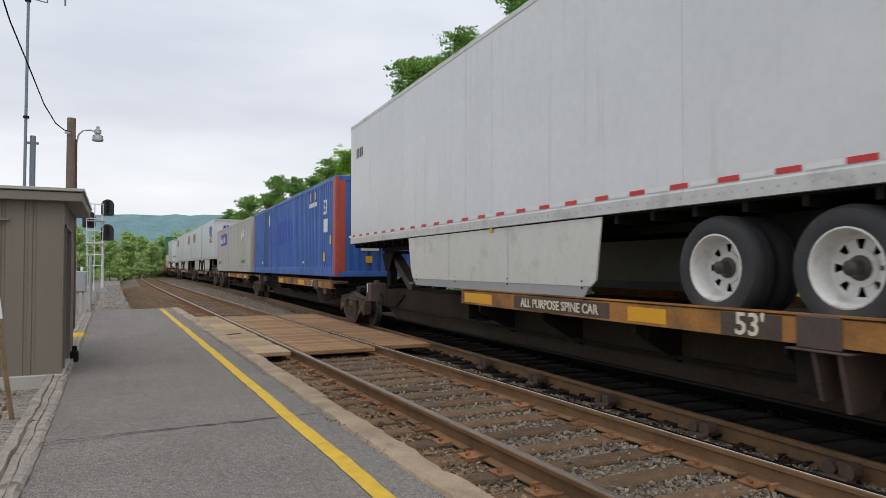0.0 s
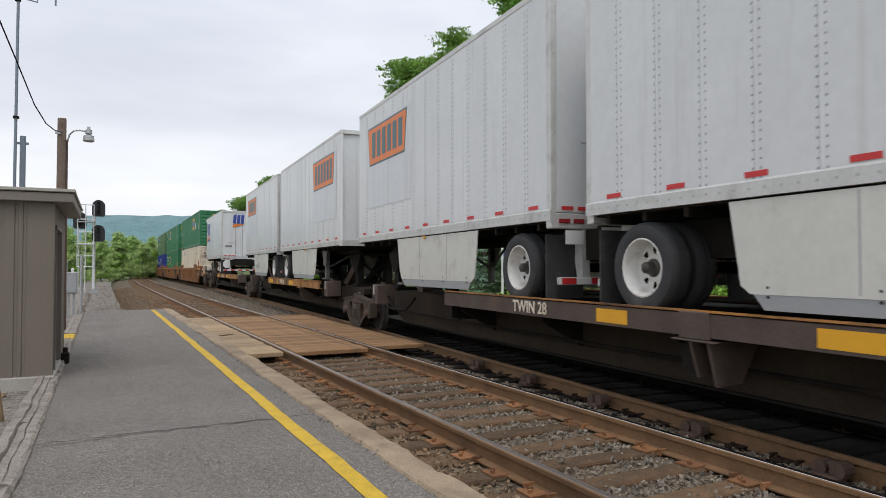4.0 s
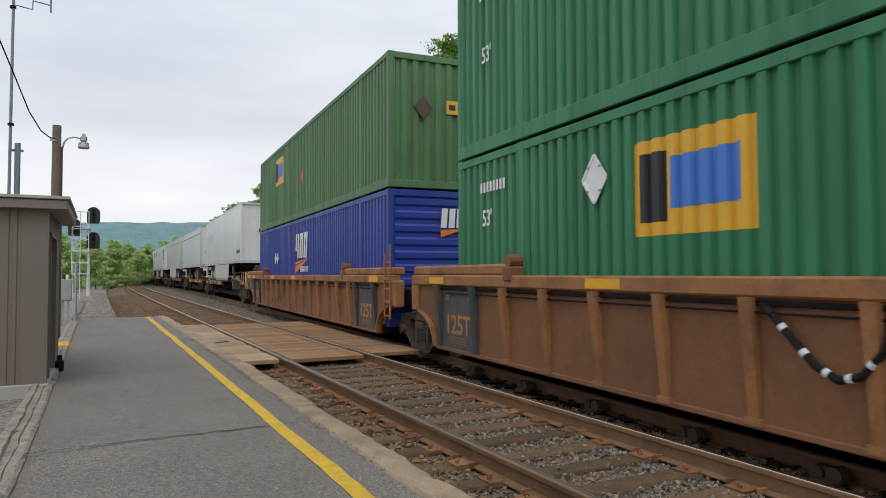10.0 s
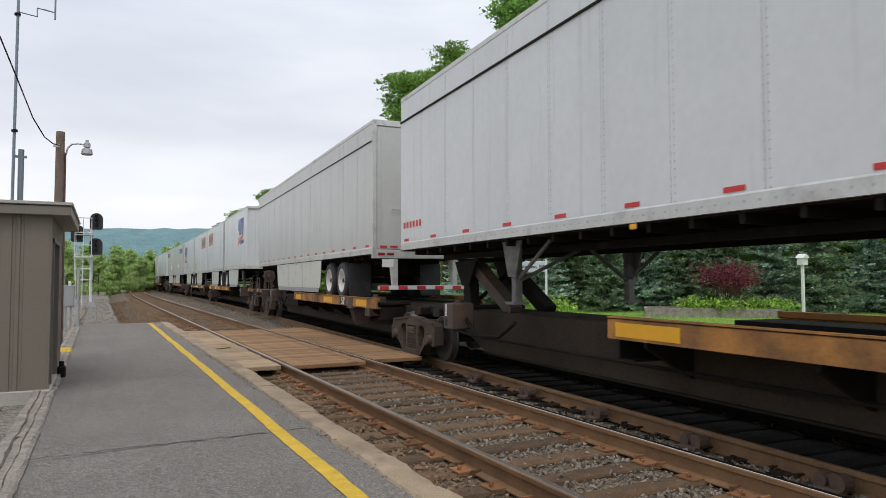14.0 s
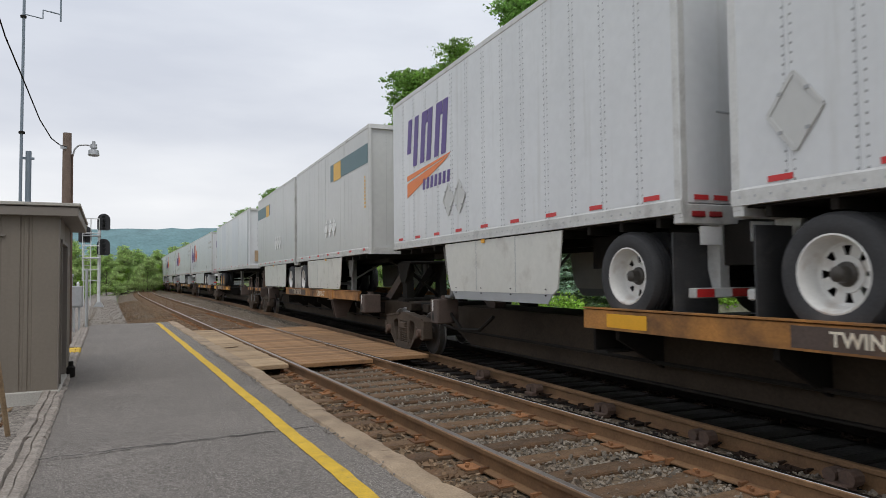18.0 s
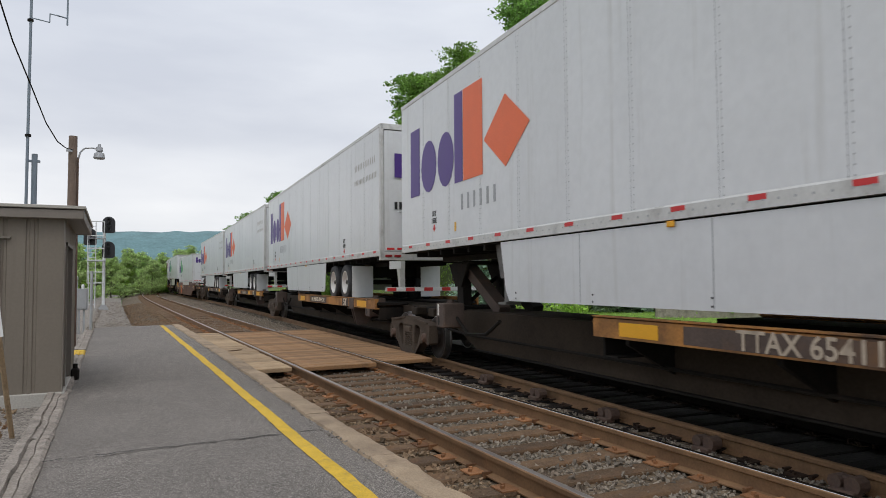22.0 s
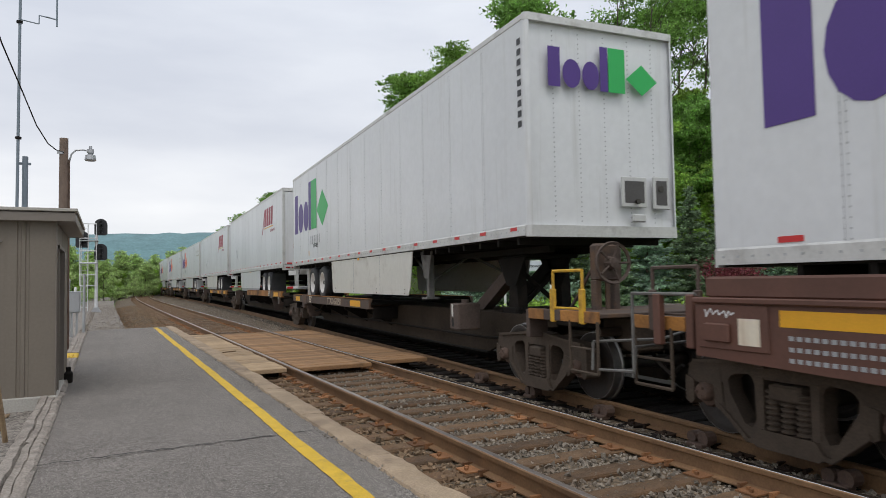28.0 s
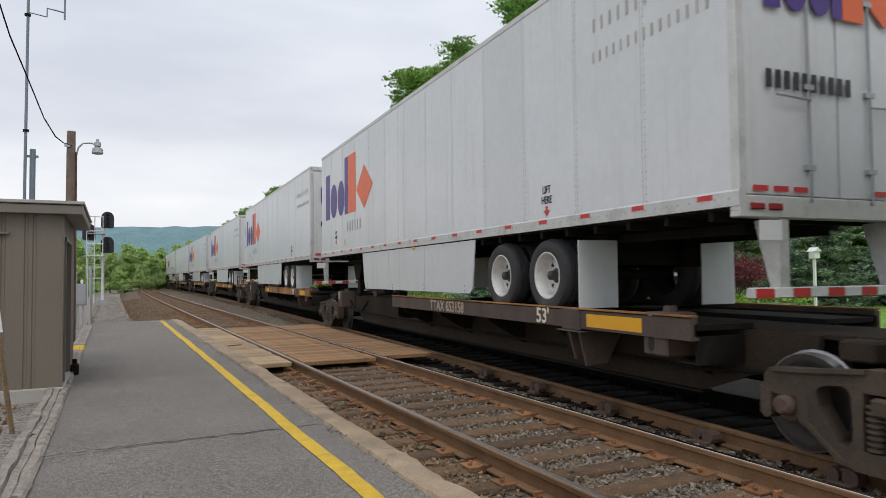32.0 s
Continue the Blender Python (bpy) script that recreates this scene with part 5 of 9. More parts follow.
def well_unit(u0, u1, first=False, last=False, words=""):
    """One unit of a ribbed brown double-stack well car."""
    um, half = (u0 + u1) / 2, (u1 - u0) / 2
    car = ride(thing("well_car", "rusty brown ribbed double-stack well car unit", "railway car", "well cars of the train"), um)
    a = half - 1.55  # the deep well runs from -a to a
    lo, hi = -half + (-0.2 if first else 0.55), half + (0.2 if last else -0.55)
    pc = a - (0.67 if first else 0.85)
    for side in (-1, 1):
        x0, x1 = sorted((side * 1.42, side * 1.36))
        arch = [(0.0, 0.30), (0.05, 0.46), (0.14, 0.60), (0.28, 0.71), (0.48, 0.80), (0.75, 0.86)]
        s = Kit().prism([(-a, 0.30)] + [(a + d, z) for d, z in arch] + [(hi, 0.88), (hi, 1.34), (lo, 1.34), (lo, 0.88)] + [(-a - d, z) for d, z in arch[:0:-1]], x0, x1)
        part("side_sheet", s, "well_brown", car, "brown side sheet arched over the trucks")
        for sgn in (-1, 1):
            fl = Kit()
            for (d0, z0), (d1, z2) in zip(arch, arch[1:]):
                fl.prism([(sgn * (a + d0), z0), (sgn * (a + d1), z2), (sgn * (a + d1 - 0.025), z2 + 0.03), (sgn * (a + d0 - 0.03), z0 + 0.01)][::int(sgn)], *sorted((side * 1.30, side * 1.50)))
            part("arch_flange", fl, "well_tan", car, "curved flange of the wheel arch")
        c = Kit().box(min(side * 1.31, side * 1.50), max(side * 1.31, side * 1.50), lo, hi, 1.33, 1.50, 0.02)
        for y0, y1 in ((lo, -a + 2.65), (a - 2.65, hi)):
            cut = (y1 - 0.8, y0 + 0.8)[0 if y1 > 0 else 1]
            for ya, yz in ((y0, cut), (cut, y1)):
                inner = (ya, yz) == ((y0, cut) if y1 > 0 else (cut, y1))
                part("upper_chord", Kit().box(min(side * 1.2, side * 1.46), max(side * 1.2, side * 1.46), ya + 0.003, yz - 0.003, 1.498, 1.66, 0.03), "dark_chord" if inner and first and y1 > 0 else "well_tan", car)
        part("top_chord", c, "well_tan", car, "tan-painted top chord")
        y = (-2.73 if first else 1.9) - 1.025 * 12
        while y < a - 0.1:
            if y > -a + 0.1 and min(abs(y - pc), abs(y + pc)) > 0.85:
                wide = 0.11 if first and abs(y + 5.8) < 0.2 else 0.055
                r = Kit().prism([(side * 1.40, 0.33), (side * 1.45, 0.33), (side * 1.55, 1.33), (side * 1.40, 1.33)][::side], y - wide, y + wide, "y").box(*sorted((side * 1.42, side * 1.47)), y - wide - 0.03, y + wide + 0.03, 0.30, 0.36)
                part("side_post", r, "well_tan", car)
            y += 1.025
        pipe = Kit().rod((side * 1.45, -a, 1.285), (side * 1.45, a, 1.285), 0.024, 6).rod((side * 1.47, -a + 0.5, 1.21), (side * 1.47, a - 0.5, 1.21), 0.011, 6)
        for yp in (pc,) if first else (-pc, pc):
            for d in (-0.66, 0.66):
                part("panel_post", Kit().prism([(side * 1.40, 0.33), (side * 1.45, 0.33), (side * 1.55, 1.33), (side * 1.40, 1.33)][::side], yp + d - 0.06, yp + d + 0.06, "y"), "dark_chord", car, "dark post beside the stencil panel")
        part("conduit", pipe, "steel", car)
        lip = Kit().box(min(side * 1.30, side * 1.45), max(side * 1.30, side * 1.45), -a, a, 0.27, 0.33, 0.01)
        part("bottom_chord", lip, "well_brown", car)
        for sgn in (-1, 1):
            g = Kit().box(min(side * 1.25, side * 1.47), max(side * 1.25, side * 1.47), sgn * (half - 0.62) - 0.16, sgn * (half - 0.62) + 0.16, 0.86, 1.40, 0.03)
            part("corner_casting", g, "well_tan", car)
            g = Kit().rod((side * 1.2, sgn * (a - 2.6), 1.70), (side * 1.50, sgn * (a - 2.6), 1.70), 0.085, 10).box(*sorted((side * 1.3, side * 1.53)), sgn * (a - 2.6) - 0.10, sgn * (a - 2.6) + 0.10, 1.42, 1.62, 0.02)
            part("guide_block", g, "well_brown", car, "rusty cast guide block")
    for y0, y1 in ((-a, -a + 1.6), (a - 1.6, a), (-0.3, 0.3)):
        part("floor_plate", Kit().box(-1.3, 1.3, y0, y1, 0.28, 0.36), "steel", car)
    for sgn in (-1, 1):
        part("bulkhead", Kit().box(-1.36, 1.36, sgn * (a + 0.02) - 0.03, sgn * (a + 0.02) + 0.03, 0.30, 1.28), "steel", car)
        part("end_sill", Kit().box(-1.1, 1.1, min(sgn * (a + 0.05), sgn * (half + 0.2)), max(sgn * (a + 0.05), sgn * (half + 0.2)), 0.90, 1.22, 0.04), "steel", car)
    if first:
        pan = Kit()
        slab_of(pan, quad(-pc + 0.02, -pc + 0.42, 0.80, 1.02), -1.424)
        part("stencil_panel", pan, "panel_grey", car, "small dark painted-over patch")
        part("sprayed_scrawl", scrawl(Kit(), -pc + 0.70, -pc + 0.32, 0.38, 0.54, 7, 0.016, -1.4245), "mk_pink", car, "small pink sprayed scrawl")
        part("sprayed_scrawl", scrawl(Kit(), -pc - 0.1, -pc - 0.36, 0.86, 1.0, 6, 0.01, -1.4245), "mk_white", car, "small white chalk scrawl")
    for y in (pc,) if first else (-pc, pc):
        pan = Kit()
        slab_of(pan, quad(y - 0.6, y + 0.6, 0.34, 1.31), -1.424)
        part("stencil_panel", pan, "panel_grey", car, "dark grey stencil panel")
        side_words(car, "53", 0.13, "stencil_orange", y + 0.40, 1.13, -1.428)
        side_words(car, "48", 0.13, "stencil_orange", y - 0.42, 1.13, -1.428)
        part("stencil_ring", Kit().lathe([(0.05, 0.0), (0.085, 0.0), (0.085, -0.003), (0.05, -0.003), (0.05, 0.0)], 16, "x", (-1.4245, y - 0.02, 1.0)), "rustcap", car)
        if words:
            side_words(car, words, 0.42, "stencil_orange", y, 0.70, -1.428, 1.05)
    if first:
        part("sprayed_scrawl", scrawl(Kit(), pc - 0.78, pc - 1.75, 0.52, 1.0, 5, 0.024, -1.4245), "mk_white", car, "white sprayed scrawl")
    elif not last:
        part("sprayed_scrawl", scrawl(Kit(), -pc + 1.75, -pc + 1.05, 0.42, 0.62, 6, 0.018, -1.4245), "mk_white", car, "small white sprayed scrawl")
    else:
        part("sprayed_scrawl", scrawl(Kit(), -4.2, -5.6, 0.66, 1.12, 8, 0.05, -1.4245), "well_tan", car, "faded tan sprayed scrawl")
        part("chalky_patch", scrawl(Kit(), 2.9, 2.2, 0.5, 1.0, 9, 0.035, -1.4245), "rustcap", car, "worn scrawl on the side sheet")
    # ladder at the car's leading corner
    yl = -half + 0.80
    ld = Kit().rod((-1.50, yl - 0.16, 0.62), (-1.50, yl - 0.16, 2.12), 0.02, 6).rod((-1.50, yl + 0.16, 0.62), (-1.50, yl + 0.16, 1.95), 0.02, 6)
    for i in range(5):
        ld.rod((-1.50, yl - 0.16, 0.68 + 0.27 * i), (-1.50, yl + 0.16, 0.68 + 0.27 * i), 0.014, 6)
    part("ladder", ld, "well_tan", car, "tan-painted corner ladder")
    part("ladder_foot", Kit().box(-1.52, -1.42, yl - 0.2, yl + 0.2, 0.95, 1.0).box(-1.52, -1.42, yl - 0.2, yl + 0.2, 1.40, 1.45), "well_tan", car)
    small = Kit()
    for y in (pc,) if first else (-pc, pc):
        for i in range(3):
            bars(small, y - 0.3, y + 0.3, 0.50 - 0.045 * i, 0.52 - 0.045 * i, -1.428, 7, fill=0.8)
    part("small_print", small, "well_tan", car)["kind"] = "stuff"
    for y in (-half + 1.4, -0.3, half - 2.0, half - 6.5):
        am = Kit()
        slab_of(am, quad(y, y + 0.6, 1.36, 1.47), -1.501)
        part("reflective_patch", am, "amber", car)
    if not first and not last:
        side_words(car, "DTTX 765312", 0.15, "panel_grey", -0.73, 1.415, -1.502)
    if first:
        side_words(car, "53", 0.52, "faded_dark", -6.44, 0.78, -1.424)
        for y0, y1, z0, z1 in ((-7.9, -7.25, 0.56, 0.82), (-4.35, -3.95, 0.86, 1.02)):
            patch = Kit()
            slab_of(patch, quad(y0, y1, z0, z1), -1.4215)
            part("painted_patch", patch, "panel_grey", car, "dull grey overpainted patch")
        faded = Kit()
        bars(faded, -4.7, -3.3, 0.86, 1.0, -1.4225, 10, 0.03, 0.3)
        part("faded_scrawl", faded, "panel_grey", car, "faded chalky scrawl")["kind"] = "stuff"
    elif not last:
        loop = [(-1.46, 1.78, 1.28), (-1.50, 1.66, 1.20), (-1.50, 1.48, 1.02), (-1.50, 1.30, 0.85), (-1.50, 1.12, 0.77), (-1.50, 0.95, 0.82), (-1.50, 0.80, 1.0), (-1.46, 0.72, 1.26)]
        hose = part("brake_hose", Kit().tube(loop, 0.03, 8), "steel", car, "black hose hanging in a loop")
        for p, q in zip(loop[1:6], loop[2:7]):
            m = (Vector(p) + Vector(q)) / 2
            d = (Vector(q) - Vector(p)).normalized() * 0.022
            part("hose_band", Kit().rod(m - d, m + d, 0.034, 8), "mk_pale", hose)
    for sgn in ([-1] if first else []) + ([1] if last else []):
        for y, z0, z1 in ((half + 1.68, 0.98, 1.62), (half + 0.92, 0.85, 1.58)):
            part("end_post", Kit().box(-1.36, -1.28, sgn * y - 0.09, sgn * y + 0.09, z0, z1, 0.02), "well_tan", car, "tan-painted end post")
            part("grab_rail", Kit().tube([(-1.33, sgn * (y + 0.12), z1 - 0.55), (-1.33, sgn * (y + 0.26), z1 - 0.5), (-1.33, sgn * (y + 0.26), z1 - 0.02), (-1.33, sgn * (y + 0.1), z1 + 0.02)], 0.016), "cream_c", car)
        am = Kit()
        slab_of(am, quad(*sorted((sgn * (half - 0.75), sgn * (half + 0.1))), 1.35, 1.48), -1.5015)
        part("reflective_patch", am, "amber", car)
        slot = Kit()
        slab_of(slot, [(sgn * (half - 0.03) + 0.07 * math.cos(0.5236 * i), 1.05 + 0.11 * math.sin(0.5236 * i)) for i in range(12)], -1.4805)
        part("slot", slot, "dark", car)
        part("end_plate", Kit().box(-1.48, -1.44, *sorted((sgn * (half - 0.45), sgn * (half + 0.19))), 0.87, 1.33, 0.01), "deck_rust", car, "rusty end plate with a slot")
        part("end_side_sill", Kit().box(-1.40, -1.30, *sorted((sgn * (half + 0.15), sgn * (half + 1.75))), 0.84, 1.06, 0.02), "well_tan", car)
    truck(car, -half, u0)
    if first:
        end_gear(car, -half, -1)
    if last:
        truck(car, half, u1)
        end_gear(car, half, 1)
    return car


def container(u0, u1, z, paint, doors=True, posts=(), label="", upright=False, sill=0.20):
    """A corrugated 53-foot container from u0 to u1, its floor at z above the rail."""
    um, half, w, h = (u0 + u1) / 2, (u1 - u0) / 2, 1.295, 2.896
    c = ride(thing("container", label, "container", "containers on the train"), um)
    c["floor"], c["half"] = z, half
    q = half - 2.0
    for side in (-1, 1):
        k = Kit()
        for a, b in ((-half + 0.12, -q - 0.09), (-q + 0.09, q - 0.09), (q + 0.09, half - 0.12)):
            corrugated(k, a, b, z + sill, z + h - 0.12, side * (w - 0.012), out=side)
        me = k.mesh("side_wall", M[paint])
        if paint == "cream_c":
            # rust-brown stain in the folds; its darker tone also paints their shade
            me.materials.append(M["cream_stain_shade"])
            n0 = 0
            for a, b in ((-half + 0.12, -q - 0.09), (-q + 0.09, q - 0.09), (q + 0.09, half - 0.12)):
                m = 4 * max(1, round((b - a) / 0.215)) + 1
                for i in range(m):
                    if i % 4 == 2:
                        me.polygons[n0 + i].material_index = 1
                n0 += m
        part("side_wall", me, paint, c, "corrugated side wall")
        r = Kit().box(*sorted((side * (w - 0.07), side * w)), -half, half, z, z + sill, 0.01)
        part("bottom_rail", r, paint, c)
        if sill > 0.3:
            part("rail_crease", Kit().box(*sorted((side * (w - 0.01), side * (w + 0.01))), -half + 0.2, half - 0.2, z + sill - 0.04, z + sill + 0.012, 0.004), paint, c)
        r = Kit().box(*sorted((side * (w - 0.07), side * w)), -half, half, z + h - 0.12, z + h, 0.01)
        part("top_rail", r, paint, c)
        for y in (-q, q):
            part("lift_post", Kit().box(*sorted((side * (w - 0.09), side * (w + 0.004))), y - 0.09, y + 0.09, z, z + h, 0.01), paint, c)
        for y in (-half + 0.06, half - 0.06):
            part("corner_post", Kit().box(*sorted((side * (w - 0.12), side * (w + 0.002))), y - 0.062, y + (0.24 if posts and y < 0 else 0.062), z, z + h, 0.012), posts[0] if posts else paint, c)
            if posts and y < 0:
                part("corner_post", Kit().box(*sorted((side * (w - 0.30), side * (w - 0.118))), -half - 0.004, -half + 0.06, z + 0.13, z + h - 0.13, 0.01), posts[0], c)
    for y in (-half, half, -q, q):
        for zz in (z, z + h - 0.12):
            for side in (-1, 1):
                k = Kit().box(*sorted((side * (w - 0.16), side * (w + 0.006))), y - 0.09 if abs(y) < half else (y if y < 0 else y - 0.18), y + 0.09 if abs(y) < half else (y + 0.18 if y < 0 else y), zz - 0.004, zz + 0.124, 0.01)
                part("corner_casting", k, paint, c)
    part("roof", Kit().box(-w + 0.05, w - 0.05, -half + 0.02, half - 0.02, z + h - 0.05, z + h - 0.02), paint, c)
    part("floor", Kit().box(-w + 0.07, w - 0.07, -half + 0.05, half - 0.05, z + 0.05, z + 0.16), "steel", c)
    # added beams that close the view below; the middle stands for the car's flange
    if 1 < z < 2:
        for sgn in (-1, 1):
            part("floor_rail", Kit().box(-0.5, 0.5, *sorted((sgn * (half - 4.1), sgn * (half - 0.3))), z - 0.22, z + 0.05, 0.02), "steel", c)
        part("floor_rail", Kit().box(-0.5, 0.5, -half + 4.1, half - 4.1, z - 0.22, z - 0.075, 0.02), "steel", c)
    part("front_wall", corrugated(Kit(), -w + 0.12, w - 0.12, z + 0.15, z + h - 0.1, half - 0.02, axis="x", out=1), paint, c)
    y = -half
    for za, zb in ((z, z + 0.16), (z + h - 0.14, z + h)):
        part("end_frame", Kit().box(-w, w, y, y + 0.08, za, zb, 0.01), posts[1] if len(posts) > 1 else paint, c)
    if doors:
        for side in (-1, 1):
            x0, x1 = sorted((side * 0.015, side * (w - 0.1)))
            d = Kit()
            levels = [(z + 0.17, 0.035)]
            for i in range(5):
                zz = z + 0.24 + 0.50 * i
                levels += [(zz, 0.035), (zz + 0.045, 0.072), (zz + 0.30, 0.072), (zz + 0.345, 0.035)]
            levels.append((z + h - 0.15, 0.035))
            for q, dy in levels:
                d.v += [(x0, y + dy, q), (x1, y + dy, q)]
            d.f = [(2 * i, 2 * i + 1, 2 * i + 3, 2 * i + 2) for i in range(len(levels) - 1)]
            door = part("door", d, paint, c, "end door pressed in level bands")
            for xa, xb in ((x0, x0 + 0.05), (x1 - 0.05, x1)):
                part("door_edge", Kit().box(xa, xb, y + 0.022, y + 0.08, z + 0.17, z + h - 0.15, 0.008), paint, door)
            for t in (0.28, 0.68):
                x = x0 + (x1 - x0) * t
                rod = Kit().rod((x, y - 0.01, z + 0.1), (x, y - 0.01, z + h - 0.08), 0.018, 8)
                for zz in (0.25, 0.95, 1.9, 2.65):
                    rod.box(x - 0.05, x + 0.05, y - 0.02, y + 0.03, z + zz - 0.03, z + zz + 0.03)
                rod.rod((x, y - 0.03, z + 0.95), (x + side * 0.26, y - 0.03, z + 0.97), 0.013, 6).box(x + side * 0.12 - 0.04, x + side * 0.12 + 0.04, y - 0.045, y + 0.03, z + 0.92, z + 1.0)
                part("locking_bar", rod, "galv", door, "galvanised locking bar")
            hg = Kit()
            for zz in (0.4, 1.0, 1.6, 2.3):
                hg.box(*sorted((side * (w - 0.13), side * (w - 0.01))), y - 0.012, y + 0.03, z + zz, z + zz + 0.09)
            part("hinge", hg, paint, door)["kind"] = "stuff"
    elif upright:
        part("end_wall", corrugated(Kit(), -w + 0.1, w - 0.1, z + 0.15, z + h - 0.13, y + 0.02, axis="x", out=-1, pitch=0.27), paint, c, "end wall pressed in upright ribs")
    else:
        k = Kit().box(-w + 0.1, w - 0.1, y + 0.05, y + 0.07, z + 0.15, z + h - 0.13)
        wall = part("end_wall", k, paint, c, "end wall with level ribs")
        for i in range(9):
            zz = z + 0.26 + 0.285 * i
            part("rib", Kit().prism([(y + 0.05, zz), (y + 0.02, zz + 0.045), (y + 0.02, zz + 0.155), (y + 0.05, zz + 0.20)], -w + 0.16, w - 0.16), paint, wall)
    return c


def wheel_pair(parent, y, z, single=False, rim="rim"):
    """An axle of a road trailer with dual tyres on both sides."""
    r = 0.482
    for side in (-1, 1):
        a = part("wheel", MESH["tyre_out"], "tyre", parent, "black dual truck tyre", at=pose(side * 1.12, y, z + r, 0, 0, 0 if side < 0 else 180))
        part("rim", MESH["rim_out"] if rim == "rim" else MESH["rim_rusty"], "rim", a, "white steel wheel rim with hub and hand holes")
        part("hub", MESH["hub"], "hub", a)
        part("inner_tyre", MESH["tyre_out"], "tyre", parent, at=pose(side * 0.80, y, z + r, 0, 0, 0 if side < 0 else 180))
    part("axle", Kit().rod((-0.8, y, z + r), (0.8, y, z + r), 0.065, 8), "steel", parent)


def make_road_wheels():
    t = Kit().lathe([(0.29, -0.12), (0.32, -0.135), (0.40, -0.142), (0.448, -0.132), (0.472, -0.10), (0.482, -0.06), (0.470, -0.055), (0.470, -0.045), (0.483, -0.04), (0.483, -0.012), (0.471, -0.008), (0.471, 0.008), (0.483, 0.012),
                     (0.483, 0.04), (0.470, 0.045), (0.470, 0.055), (0.482, 0.06), (0.472, 0.10), (0.448, 0.132), (0.40, 0.142), (0.32, 0.135), (0.29, 0.12)], 36)
    MESH["tyre_out"] = t.mesh("tyre", M["tyre"], True)
    k = Kit().lathe([(0.305, -0.11), (0.312, -0.132), (0.298, -0.135), (0.282, -0.11), (0.272, 0.02), (0.25, 0.045), (0.222, 0.05)], 28)
    n = 8
    # disc with hand holes: spokes between the rim and the hub
    for i in range(n):
        a = 6.28318 * (i + 0.5) / n
        w0 = 6.28318 / n * 0.27
        p = [(0.226, a - w0), (0.226, a + w0), (0.135, a + w0 * 1.45), (0.135, a - w0 * 1.45)]
        k.prism([(r * math.cos(b), r * math.sin(b)) for r, b in p], 0.045, 0.058)
    k.lathe([(0.0, 0.03), (0.145, 0.03), (0.145, 0.062), (0.0, 0.062)], 24)
    MESH["rim_out"] = k.mesh("rim", M["rim"], True)
    M["rim_rust"] = material("rusty_wheel_rim", (0.42, 0.24, 0.09), 0.6, vary=0.2, scale=6, fine=40, bump=0.1, dirt=(0.55, 0.5, 0.42), dirt_amt=0.35, dirt_scale=4)
    MESH["rim_rusty"] = k.mesh("rusty_rim", M["rim_rust"], True)
    h = Kit().lathe([(0.0, -0.10), (0.04, -0.10), (0.06, -0.085), (0.068, 0.0), (0.095, 0.012), (0.10, 0.035)], 14)
    MESH["hub"] = h.mesh("hub", M["hub"], True)


make_road_wheels()
ZB, ZT = 2.12, 5.19  # trailer floor and roof above the far track's rail top


